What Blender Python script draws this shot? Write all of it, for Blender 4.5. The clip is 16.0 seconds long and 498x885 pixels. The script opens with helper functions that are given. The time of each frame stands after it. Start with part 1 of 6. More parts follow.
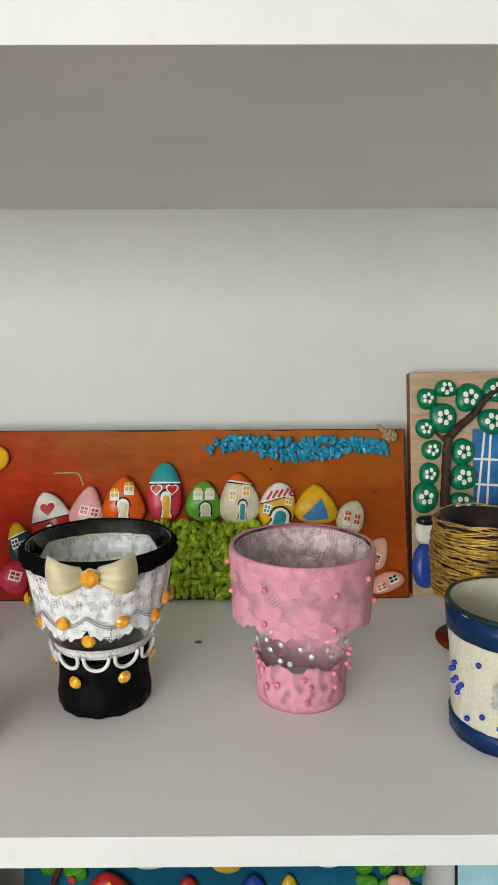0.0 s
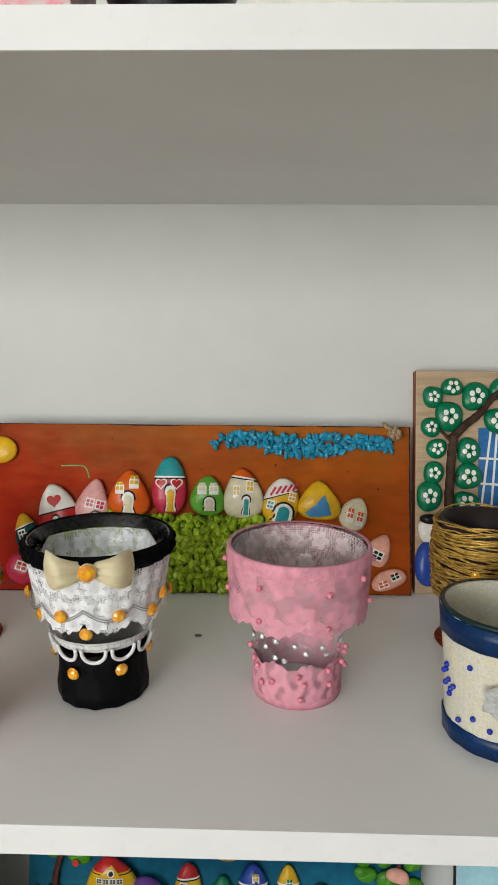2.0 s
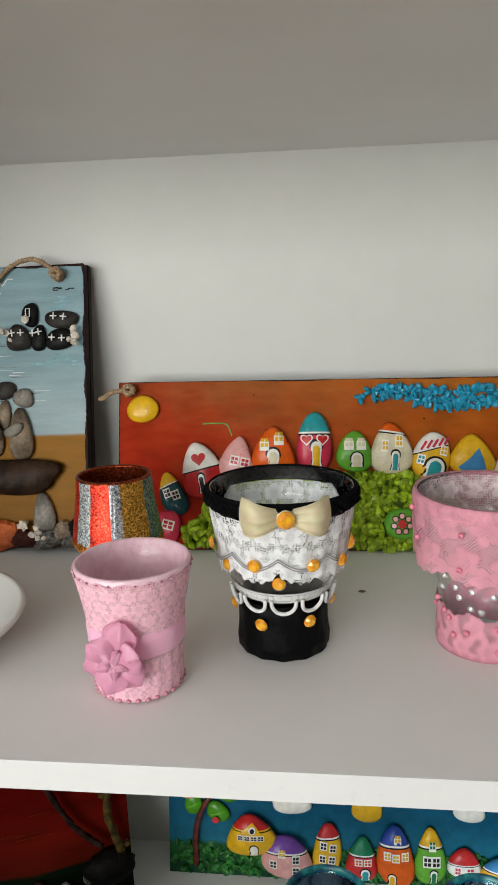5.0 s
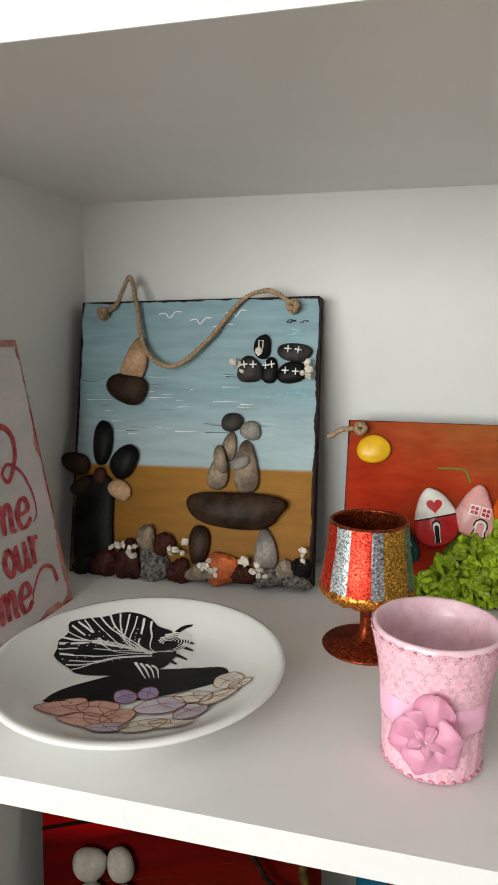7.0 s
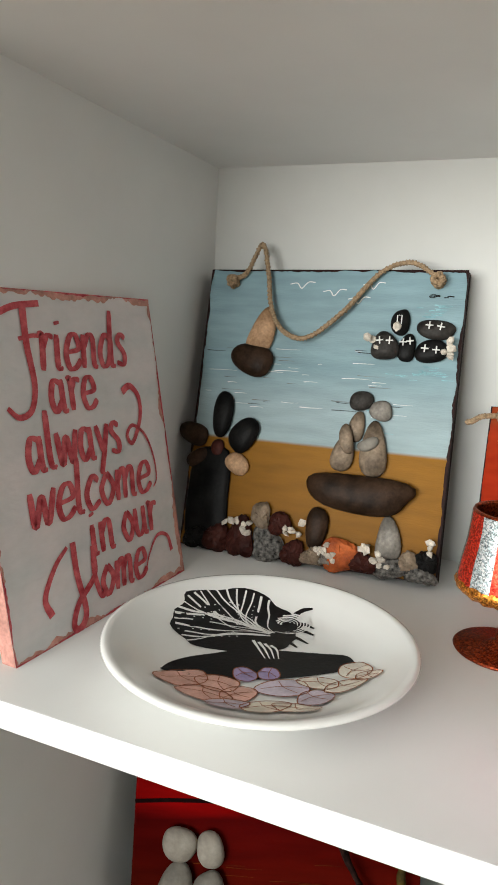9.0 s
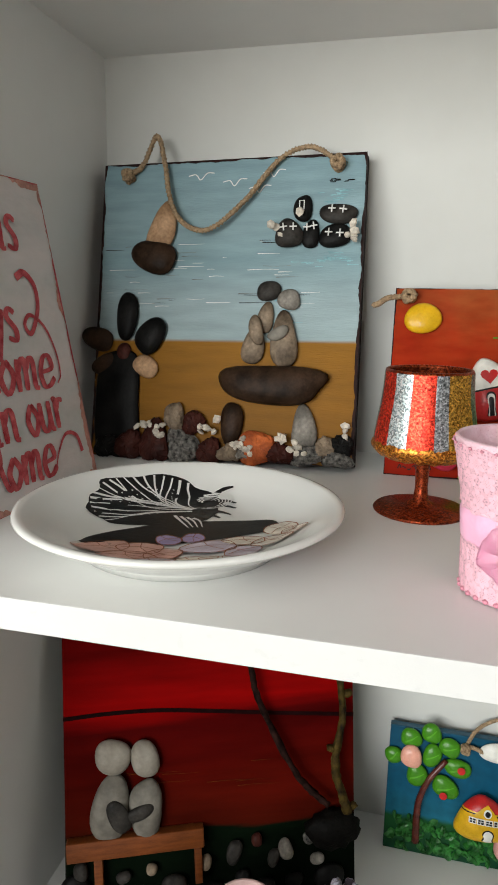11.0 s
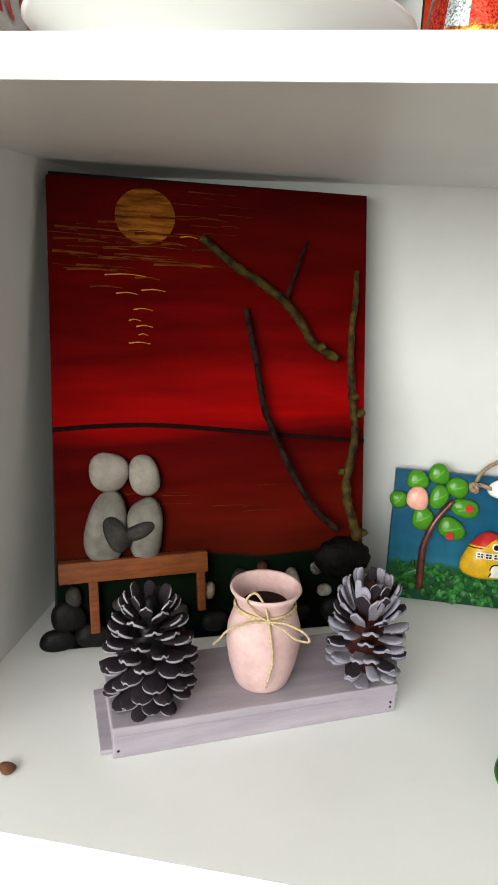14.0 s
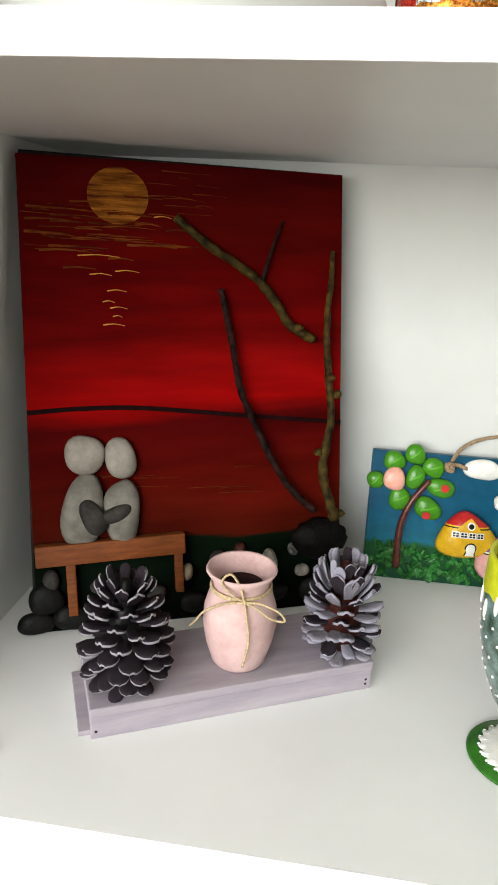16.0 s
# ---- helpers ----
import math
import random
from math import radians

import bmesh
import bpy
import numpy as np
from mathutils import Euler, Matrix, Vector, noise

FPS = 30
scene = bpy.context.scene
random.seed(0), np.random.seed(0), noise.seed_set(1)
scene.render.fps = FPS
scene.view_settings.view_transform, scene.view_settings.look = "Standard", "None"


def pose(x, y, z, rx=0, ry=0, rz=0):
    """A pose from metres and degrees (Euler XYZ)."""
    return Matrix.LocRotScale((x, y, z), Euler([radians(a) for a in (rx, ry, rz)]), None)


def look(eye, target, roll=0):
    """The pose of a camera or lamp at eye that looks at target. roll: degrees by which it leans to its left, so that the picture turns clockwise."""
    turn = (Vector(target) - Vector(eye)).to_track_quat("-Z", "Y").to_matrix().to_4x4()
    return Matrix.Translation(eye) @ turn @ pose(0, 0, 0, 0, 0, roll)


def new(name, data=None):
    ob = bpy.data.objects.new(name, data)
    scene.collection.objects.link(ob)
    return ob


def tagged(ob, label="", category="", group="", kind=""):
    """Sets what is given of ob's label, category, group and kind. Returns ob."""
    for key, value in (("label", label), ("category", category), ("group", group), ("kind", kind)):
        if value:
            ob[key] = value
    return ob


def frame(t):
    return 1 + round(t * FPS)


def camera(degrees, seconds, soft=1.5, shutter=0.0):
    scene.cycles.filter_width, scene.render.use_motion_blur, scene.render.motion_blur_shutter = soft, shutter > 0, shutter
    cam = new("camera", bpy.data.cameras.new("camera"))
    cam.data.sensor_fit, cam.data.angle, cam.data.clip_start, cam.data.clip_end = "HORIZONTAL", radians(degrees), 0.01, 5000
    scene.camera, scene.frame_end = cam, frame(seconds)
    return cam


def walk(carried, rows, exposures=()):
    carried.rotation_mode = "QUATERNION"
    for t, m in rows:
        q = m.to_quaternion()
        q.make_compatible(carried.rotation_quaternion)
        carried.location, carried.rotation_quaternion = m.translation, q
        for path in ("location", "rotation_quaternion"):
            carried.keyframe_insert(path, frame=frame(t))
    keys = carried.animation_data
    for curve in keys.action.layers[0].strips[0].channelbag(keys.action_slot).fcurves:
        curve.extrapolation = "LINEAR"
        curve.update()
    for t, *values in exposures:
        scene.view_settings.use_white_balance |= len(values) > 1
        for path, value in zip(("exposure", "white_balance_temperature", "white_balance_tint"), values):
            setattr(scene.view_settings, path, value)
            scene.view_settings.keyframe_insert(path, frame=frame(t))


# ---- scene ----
cam = camera(40.8, 16.0, soft=1.7)
PATH = [
    (0, (0.056, 0.071, 1.459), (0.064, 2.043, 1.129), -0.2),
    (0.5, (0.067, 0.074, 1.464), (0.019, 2.044, 1.124), -0.3),
    (1, (0.072, 0.075, 1.466), (0.023, 2.045, 1.123), 0.1),
    (1.5, (0.073, 0.079, 1.464), (0.022, 2.047, 1.113), 0.4),
    (2, (0.07, 0.069, 1.466), (0.022, 2.035, 1.104), 0.4),
    (2.5, (0.072, 0.065, 1.459), (-0.036, 2.019, 1.047), -1.1),
    (3, (0.069, 0.067, 1.454), (-0.077, 2.015, 1.022), -1.7),
    (3.2, (0.069, 0.066, 1.455), (-0.098, 2.011, 1.021), -1.5),
    (5.3, (-0.045, 0.082, 1.442), (-0.254, 2.025, 1.018), -1.7),
    (5.5, (-0.062, 0.086, 1.448), (-0.269, 2.034, 1.044), -1.9),
    (6, (-0.103, 0.09, 1.455), (-0.388, 2.033, 1.075), -0.8),
    (6.5, (-0.128, 0.085, 1.454), (-0.474, 2.024, 1.105), -0.3),
    (7, (-0.151, 0.086, 1.453), (-0.648, 1.991, 1.102), 0.1),
    (7.5, (-0.182, 0.088, 1.454), (-0.784, 1.96, 1.089), 2.0),
    (8, (-0.19, 0.101, 1.45), (-0.911, 1.927, 1.066), 2.7),
    (8.2, (-0.193, 0.103, 1.442), (-0.945, 1.92, 1.075), 3.1),
    (10.3, (-0.193, 0.098, 1.405), (-0.798, 1.97, 1.043), 1.7),
    (10.5, (-0.197, 0.093, 1.386), (-0.751, 1.981, 1.026), 1.5),
    (11, (-0.194, 0.103, 1.353), (-0.673, 1.997, 0.923), 0.9),
    (11.5, (-0.191, 0.111, 1.296), (-0.631, 1.986, 0.755), 1.1),
    (12, (-0.213, 0.104, 1.251), (-0.609, 1.971, 0.653), 2.0),
    (12.5, (-0.227, 0.11, 1.202), (-0.586, 1.983, 0.598), 1.7),
    (13, (-0.24, 0.097, 1.164), (-0.558, 1.971, 0.542), 2.6),
    (13.5, (-0.244, 0.096, 1.131), (-0.556, 1.984, 0.552), 3.1),
    (14, (-0.249, 0.09, 1.118), (-0.539, 1.99, 0.565), 2.6),
    (14.5, (-0.248, 0.092, 1.114), (-0.506, 1.985, 0.522), 2.0),
    (15, (-0.252, 0.091, 1.114), (-0.499, 1.982, 0.511), 2.6),
    (15.5, (-0.249, 0.089, 1.113), (-0.48, 1.982, 0.509), 3.0),
    (16, (-0.242, 0.091, 1.119), (-0.482, 1.982, 0.514), 2.6),
]
walk(cam, [(t, look(eye, target, roll)) for t, eye, target, roll in PATH],
     [(0.0, -0.15), (2.0, -0.25), (3.0, -0.25), (5.5, -0.22), (6.0, -0.2), (6.5, -0.05), (7.0, 0.0), (7.5, 0.12), (8.0, 0.3), (10.5, 0.15), (11.0, 0.0), (11.5, -0.05), (12.0, 0.05), (12.5, 0.32), (13.0, 0.42), (16.0, 0.55)])

# ---- light ----
world = bpy.data.worlds.new("sky_world")
scene.world = world
world.use_nodes = True
wn = world.node_tree.nodes
sky_tex = wn.new("ShaderNodeTexSky")
sky_tex.sky_type = "NISHITA"
sky_tex.sun_disc = False
sky_tex.sun_elevation, sky_tex.sun_rotation = radians(45), radians(200)
world.node_tree.links.new(sky_tex.outputs[0], wn["Background"].inputs[0])
wn["Background"].inputs[1].default_value = 0.1
WINX, WINZ = -1.35, 1.6
lamp = bpy.data.lights.new("window_daylight", "AREA")
lamp.shape, lamp.size, lamp.size_y, lamp.energy, lamp.color = "RECTANGLE", 2.3, 1.3, 92, (0.97, 0.985, 0.955)
lamp_ob = new("window_daylight", lamp)
lamp_ob.matrix_world = pose(WINX, -2.19, WINZ, 90, 0, 0)

# ---- materials ----
TAU = 2 * math.pi


def shade(col, k):
    return tuple(min(1.0, c * k) for c in col[:3]) + (1.0,)


def mat(name, col, rough=0.5, metal=0.0, col2=None, scale=60.0, var=0.14, bump=0.15, bscale=500.0, stretch=(1, 1, 1), coat=0.0, rand=0.0, trans=0.0, spec=0.22):
    """A procedural surface: two scales of colour variation, uneven gloss and fine relief."""
    m = bpy.data.materials.new(name)
    m.use_nodes = True
    n, l = m.node_tree.nodes, m.node_tree.links
    p = n["Principled BSDF"]
    tc, mp = n.new("ShaderNodeTexCoord"), n.new("ShaderNodeMapping")
    mp.inputs["Scale"].default_value = stretch
    l.new(tc.outputs["Object"], mp.inputs["Vector"])
    big, fine = n.new("ShaderNodeTexNoise"), n.new("ShaderNodeTexNoise")
    big.inputs["Scale"].default_value, big.inputs["Detail"].default_value = scale, 4
    fine.inputs["Scale"].default_value, fine.inputs["Detail"].default_value = scale * 7, 3
    ramp = n.new("ShaderNodeMapRange")
    ramp.inputs["From Min"].default_value, ramp.inputs["From Max"].default_value = 0.32, 0.68
    mix, mix2 = n.new("ShaderNodeMix"), n.new("ShaderNodeMix")
    for x in (mix, mix2):
        x.data_type = "RGBA"
    mix.inputs["A"].default_value, mix.inputs["B"].default_value = shade(col, 1 - var), shade(col2 or col, 1 + var)
    mix2.blend_type, mix2.inputs["Factor"].default_value = "OVERLAY", min(0.5, var * 1.6)
    l.new(mp.outputs[0], big.inputs["Vector"]), l.new(mp.outputs[0], fine.inputs["Vector"])
    l.new(big.outputs["Fac"], ramp.inputs["Value"]), l.new(ramp.outputs[0], mix.inputs["Factor"])
    l.new(mix.outputs["Result"], mix2.inputs["A"]), l.new(fine.outputs["Fac"], mix2.inputs["B"])
    out = mix2.outputs["Result"]
    if rand:
        info, isl, add, hsv = n.new("ShaderNodeObjectInfo"), n.new("ShaderNodeNewGeometry"), n.new("ShaderNodeMath"), n.new("ShaderNodeHueSaturation")
        l.new(info.outputs["Random"], add.inputs[0]), l.new(isl.outputs["Random Per Island"], add.inputs[1])
        rng = n.new("ShaderNodeMapRange")
        rng.inputs["From Max"].default_value, rng.inputs["To Min"].default_value, rng.inputs["To Max"].default_value = 2, 1 - rand, 1 + rand
        l.new(add.outputs[0], rng.inputs["Value"]), l.new(rng.outputs[0], hsv.inputs["Value"]), l.new(out, hsv.inputs["Color"])
        out = hsv.outputs["Color"]
    l.new(out, p.inputs["Base Color"])
    rr = n.new("ShaderNodeMapRange")
    rr.inputs["To Min"].default_value, rr.inputs["To Max"].default_value = max(0.02, rough - 0.08), min(1, rough + 0.08)
    l.new(fine.outputs["Fac"], rr.inputs["Value"]), l.new(rr.outputs[0], p.inputs["Roughness"])
    p.inputs["Metallic"].default_value, p.inputs["Coat Weight"].default_value, p.inputs["Coat Roughness"].default_value = metal, coat, 0.12
    p.inputs["Transmission Weight"].default_value, p.inputs["Specular IOR Level"].default_value = trans, spec
    if bump:
        bn, bp = n.new("ShaderNodeTexNoise"), n.new("ShaderNodeBump")
        bn.inputs["Scale"].default_value, bn.inputs["Detail"].default_value = bscale, 3
        bp.inputs["Strength"].default_value, bp.inputs["Distance"].default_value = bump, 0.001
        l.new(mp.outputs[0], bn.inputs["Vector"]), l.new(bn.outputs["Fac"], bp.inputs["Height"]), l.new(bp.outputs[0], p.inputs["Normal"])
    return m


def nodes_of(m):
    return m.node_tree.nodes, m.node_tree.links, m.node_tree.nodes["Principled BSDF"]


def gradient(m, axis, lo, hi, stops, blend=0.75, wob=0.03, nscale=8.0, stretch=(1, 1, 1), streak=0.2):
    """Lays bands of paint along an object axis over a material, with brush-like wandering edges."""
    n, l, p = nodes_of(m)
    tc, sep, mp, nz, add, rng, ramp, mix = (n.new(k) for k in ("ShaderNodeTexCoord", "ShaderNodeSeparateXYZ", "ShaderNodeMapping", "ShaderNodeTexNoise", "ShaderNodeMath", "ShaderNodeMapRange", "ShaderNodeValToRGB", "ShaderNodeMix"))
    mp.inputs["Scale"].default_value = stretch
    nz.inputs["Scale"].default_value, nz.inputs["Detail"].default_value = nscale, 5
    l.new(tc.outputs["Object"], sep.inputs[0]), l.new(tc.outputs["Object"], mp.inputs[0]), l.new(mp.outputs[0], nz.inputs["Vector"])
    sub = n.new("ShaderNodeMath")
    sub.operation, sub.inputs[1].default_value = "MULTIPLY_ADD", wob * 2
    sub.inputs[2].default_value = -wob
    l.new(nz.outputs["Fac"], sub.inputs[0]), l.new(sub.outputs[0], add.inputs[0]), l.new(sep.outputs[axis], add.inputs[1])
    rng.inputs["From Min"].default_value, rng.inputs["From Max"].default_value = lo, hi
    l.new(add.outputs[0], rng.inputs["Value"]), l.new(rng.outputs[0], ramp.inputs["Fac"])
    e = ramp.color_ramp.elements
    e[0].position, e[0].color = stops[0][0], (*stops[0][1], 1)
    e[1].position, e[1].color = stops[-1][0], (*stops[-1][1], 1)
    for pos, c in stops[1:-1]:
        e.new(pos).color = (*c, 1)
    tone, mul = n.new("ShaderNodeMapRange"), n.new("ShaderNodeMix")
    grain = n.new("ShaderNodeTexNoise")
    grain.inputs["Scale"].default_value, grain.inputs["Detail"].default_value = nscale * 2.2, 6
    l.new(mp.outputs[0], grain.inputs["Vector"]), l.new(grain.outputs["Fac"], tone.inputs["Value"])
    tone.inputs["From Min"].default_value, tone.inputs["From Max"].default_value = 0.3, 0.7
    tone.inputs["To Min"].default_value, tone.inputs["To Max"].default_value = 1 - streak, 1 + streak
    mul.data_type, mul.blend_type, mul.inputs["Factor"].default_value = "RGBA", "MULTIPLY", 1.0
    l.new(ramp.outputs["Color"], mul.inputs["A"]), l.new(tone.outputs[0], mul.inputs["B"])
    mix.data_type, mix.inputs["Factor"].default_value = "RGBA", blend
    old = p.inputs["Base Color"].links[0].from_socket
    l.new(old, mix.inputs["A"]), l.new(mul.outputs["Result"], mix.inputs["B"]), l.new(mix.outputs["Result"], p.inputs["Base Color"])
    return m


def glitter(name, col, col2):
    m = mat(name, col, 0.35, 0.75, col2=col2, scale=500, var=0.35, bump=0)
    n, l, p = nodes_of(m)
    tc, v, nm, mix = n.new("ShaderNodeTexCoord"), n.new("ShaderNodeTexVoronoi"), n.new("ShaderNodeBump"), n.new("ShaderNodeMix")
    v.inputs["Scale"].default_value = 1100
    nm.inputs["Strength"].default_value, nm.inputs["Distance"].default_value = 1.0, 0.0015
    l.new(tc.outputs["Object"], v.inputs["Vector"]), l.new(v.outputs["Color"], nm.inputs["Height"]), l.new(nm.outputs[0], p.inputs["Normal"])
    hsv, sep, rng = n.new("ShaderNodeHueSaturation"), n.new("ShaderNodeSeparateColor"), n.new("ShaderNodeMapRange")
    l.new(v.outputs["Color"], sep.inputs[0]), l.new(sep.outputs[0], rng.inputs["Value"])
    rng.inputs["To Min"].default_value, rng.inputs["To Max"].default_value = 0.35, 1.9
    old = p.inputs["Base Color"].links[0].from_socket
    l.new(old, hsv.inputs["Color"]), l.new(rng.outputs[0], hsv.inputs["Value"]), l.new(hsv.outputs[0], p.inputs["Base Color"])
    return m


def lace(name, col, radius, period, rows, petal_r, lobes=6, chevron=False, low=0.25, rough=0.8):
    """Openwork cloth on a wall of revolution: solid flowers in rows (height, shift) over a fine net or a zigzag of open stripes."""
    m = mat(name, col, rough, scale=150, var=0.07, bump=0)
    n, l, p = nodes_of(m)

    def op(kind, a, b=None, c=None):
        q = n.new("ShaderNodeMath")
        q.operation = kind
        for sock, val in zip(q.inputs, (a, b, c)):
            if val is None:
                continue
            if isinstance(val, (int, float)):
                sock.default_value = val
            else:
                l.new(val, sock)
        return q.outputs[0]

    def step(x, lo, hi, to0, to1):
        q = n.new("ShaderNodeMapRange")
        for key, val in (("From Min", lo), ("From Max", hi), ("To Min", to0), ("To Max", to1)):
            q.inputs[key].default_value = val
        l.new(x, q.inputs["Value"])
        return q.outputs[0]

    tc, sep, wob = n.new("ShaderNodeTexCoord"), n.new("ShaderNodeSeparateXYZ"), n.new("ShaderNodeTexNoise")
    l.new(tc.outputs["Object"], sep.inputs[0]), l.new(tc.outputs["Object"], wob.inputs["Vector"])
    wob.inputs["Scale"].default_value = 130
    x, y, z = sep.outputs
    u = op("MULTIPLY", op("ARCTAN2", x, op("MULTIPLY", y, -1.0)), radius)
    u = op("ADD", u, op("MULTIPLY", op("SUBTRACT", wob.outputs["Fac"], 0.5), 0.004))
    solid, near = None, None
    for height, shift in rows:
        du = op("SUBTRACT", op("MULTIPLY", op("FRACT", op("ADD", op("DIVIDE", u, period), 10 + shift)), period), period / 2)
        dv = op("SUBTRACT", z, height)
        r = op("SQRT", op("ADD", op("MULTIPLY", du, du), op("MULTIPLY", dv, dv)))
        th = op("ARCTAN2", dv, du)
        edge = op("MULTIPLY_ADD", op("ABSOLUTE", op("SINE", op("MULTIPLY", th, lobes / 2))), petal_r * 0.42, petal_r * 0.66)
        gap = op("SUBTRACT", r, edge)
        flower = step(gap, -0.0003, 0.0002, 1.0, low)
        eye = op("MULTIPLY", op("SINE", op("MULTIPLY", du, 4200.0)), op("SINE", op("MULTIPLY", dv, 4200.0)))
        vein = op("MULTIPLY", step(eye, 0.25, 0.5, 0.0, 1.0), step(r, petal_r * 0.38, petal_r * 0.5, 1.0, 0.0))
        flower = op("SUBTRACT", flower, op("MULTIPLY", vein, 0.7))
        ring = step(op("ABSOLUTE", op("SUBTRACT", gap, 0.0012)), 0.0002, 0.0004, 0.9, low)
        flower = op("MAXIMUM", flower, ring)
        solid = flower if solid is None else op("MAXIMUM", solid, flower)
        near = du if near is None else near
    if chevron:
        run = op("ADD", op("MULTIPLY", z, 0.9), op("ABSOLUTE", near))
        back = step(op("SINE", op("MULTIPLY", run, 2900.0)), -0.55, -0.2, low, 1.0)
    else:
        v = n.new("ShaderNodeTexVoronoi")
        v.feature, v.inputs["Scale"].default_value, v.inputs["Randomness"].default_value = "F1", 620, 0.35
        l.new(tc.outputs["Object"], v.inputs["Vector"])
        back = step(v.outputs["Distance"], 0.36, 0.48, low, 0.85)
    cover = op("MAXIMUM", solid, back)
    l.new(cover, p.inputs["Alpha"])
    weave, bp = n.new("ShaderNodeTexNoise"), n.new("ShaderNodeBump")
    weave.inputs["Scale"].default_value = 2200
    l.new(tc.outputs["Object"], weave.inputs["Vector"])
    bp.inputs["Strength"].default_value, bp.inputs["Distance"].default_value = 0.6, 0.0008
    l.new(op("MULTIPLY_ADD", weave.outputs["Fac"], 0.4, cover), bp.inputs["Height"]), l.new(bp.outputs[0], p.inputs["Normal"])
    return m


def glass(name, col=(1, 1, 1), rough=0.02):
    m = bpy.data.materials.new(name)
    m.use_nodes = True
    n, l, p = nodes_of(m)
    p.inputs["Base Color"].default_value = (*col, 1)
    p.inputs["Transmission Weight"].default_value, p.inputs["IOR"].default_value = 1.0, 1.46
    tc, nz, rr = n.new("ShaderNodeTexCoord"), n.new("ShaderNodeTexNoise"), n.new("ShaderNodeMapRange")
    nz.inputs["Scale"].default_value = 70
    rr.inputs["To Min"].default_value, rr.inputs["To Max"].default_value = rough * 0.5, rough * 2.5
    l.new(tc.outputs["Object"], nz.inputs["Vector"]), l.new(nz.outputs["Fac"], rr.inputs["Value"]), l.new(rr.outputs[0], p.inputs["Roughness"])
    return m


WHITE = mat("white_laminate", (0.80, 0.80, 0.785), 0.38, scale=9, var=0.025, bump=0.06, bscale=900)
EDGE = mat("white_edge_band", (0.74, 0.74, 0.735), 0.3, scale=20, var=0.02, bump=0.05, bscale=500)
WALLP = mat("wall_paint", (0.58, 0.585, 0.565), 0.9, scale=3, var=0.04, bump=0.2, bscale=300)
# Greyer than the shelf laminate: the back wall's shade is put into its colour.
BACKP = mat("shaded_back_board", (0.64, 0.64, 0.61), 0.5, scale=6, var=0.03, bump=0.06, bscale=700)
CEILP = mat("ceiling_paint", (0.85, 0.84, 0.82), 0.9, scale=3, var=0.03, bump=0.2, bscale=300)
FLOORW = mat("wood_floor", (0.26, 0.20, 0.145), 0.45, scale=6, var=0.25, stretch=(1, 8, 1), bump=0.1)
DARKEDGE = mat("dark_stained_edge", (0.018, 0.005, 0.004), 0.7, scale=60, var=0.4)
BLACK = mat("black_cloth", (0.003, 0.003, 0.0035), 0.85, scale=300, var=0.3, bump=0.8, bscale=900, spec=0.05)
BLACKP = mat("black_paint", (0.004, 0.004, 0.004), 0.4, scale=150, var=0.3, bump=0.2)
WHITEP = mat("white_paint", (0.78, 0.77, 0.74), 0.5, scale=150, var=0.06)
JUTE = mat("jute_twine", (0.36, 0.25, 0.15), 0.9, scale=400, var=0.35, bump=0.8, bscale=1500)
GLASS = glass("clear_glass", (0.97, 0.98, 0.98))
PAINT = {}


def paint(key, col, rough=0.3):
    """Glossy craft paint on a pebble, one material for each colour."""
    if key not in PAINT:
        PAINT[key] = mat("paint_" + key, col, rough, scale=90, var=0.13, bump=0.25, bscale=260, coat=0.2)
    return PAINT[key]


def rock(key, col, col2=None, rough=0.6):
    if key not in PAINT:
        dark = key in ("coal", "bark", "maroon", "slate")
        PAINT[key] = mat("pebble_" + key, col, 0.42 if dark else rough, col2=col2, scale=55, var=0.1 if key in ("ivory", "pale") else 0.3, bump=0.22, bscale=420, coat=0.0, spec=0.07 if dark else 0.22)
    return PAINT[key]


# ---- builders ----
def part(name, bm, material, parent, label="", m=None, smooth=True):
    """One mesh object from a bmesh, under a thing or a part."""
    me = bpy.data.meshes.new(name)
    bm.to_mesh(me), bm.free()
    for mm in material if isinstance(material, (list, tuple)) else [material]:
        me.materials.append(mm)
    if smooth:
        me.polygons.foreach_set("use_smooth", [True] * len(me.polygons))
    ob = new(name, me)
    ob.parent = parent
    if m is not None:
        ob.matrix_basis = m
    return tagged(ob, label)


def shared(name, me, parent, m):
    ob = new(name, me)
    ob.parent, ob.matrix_basis = parent, m
    return ob


def thing(name, m, label, category, group="", kind=""):
    ob = new(name)
    ob.empty_display_size, ob.matrix_basis = 0.02, m
    return tagged(ob, label, category, group, kind)


def box(x0, x1, y0, y1, z0, z1, bevel=0.0, seg=2):
    bm = bmesh.new()
    bmesh.ops.create_cube(bm, size=1, matrix=Matrix.LocRotScale(((x0 + x1) / 2, (y0 + y1) / 2, (z0 + z1) / 2), None, (x1 - x0, y1 - y0, z1 - z0)))
    if bevel:
        bmesh.ops.bevel(bm, geom=list(bm.edges), offset=bevel, segments=seg, affect="EDGES", profile=0.6)
    return bm


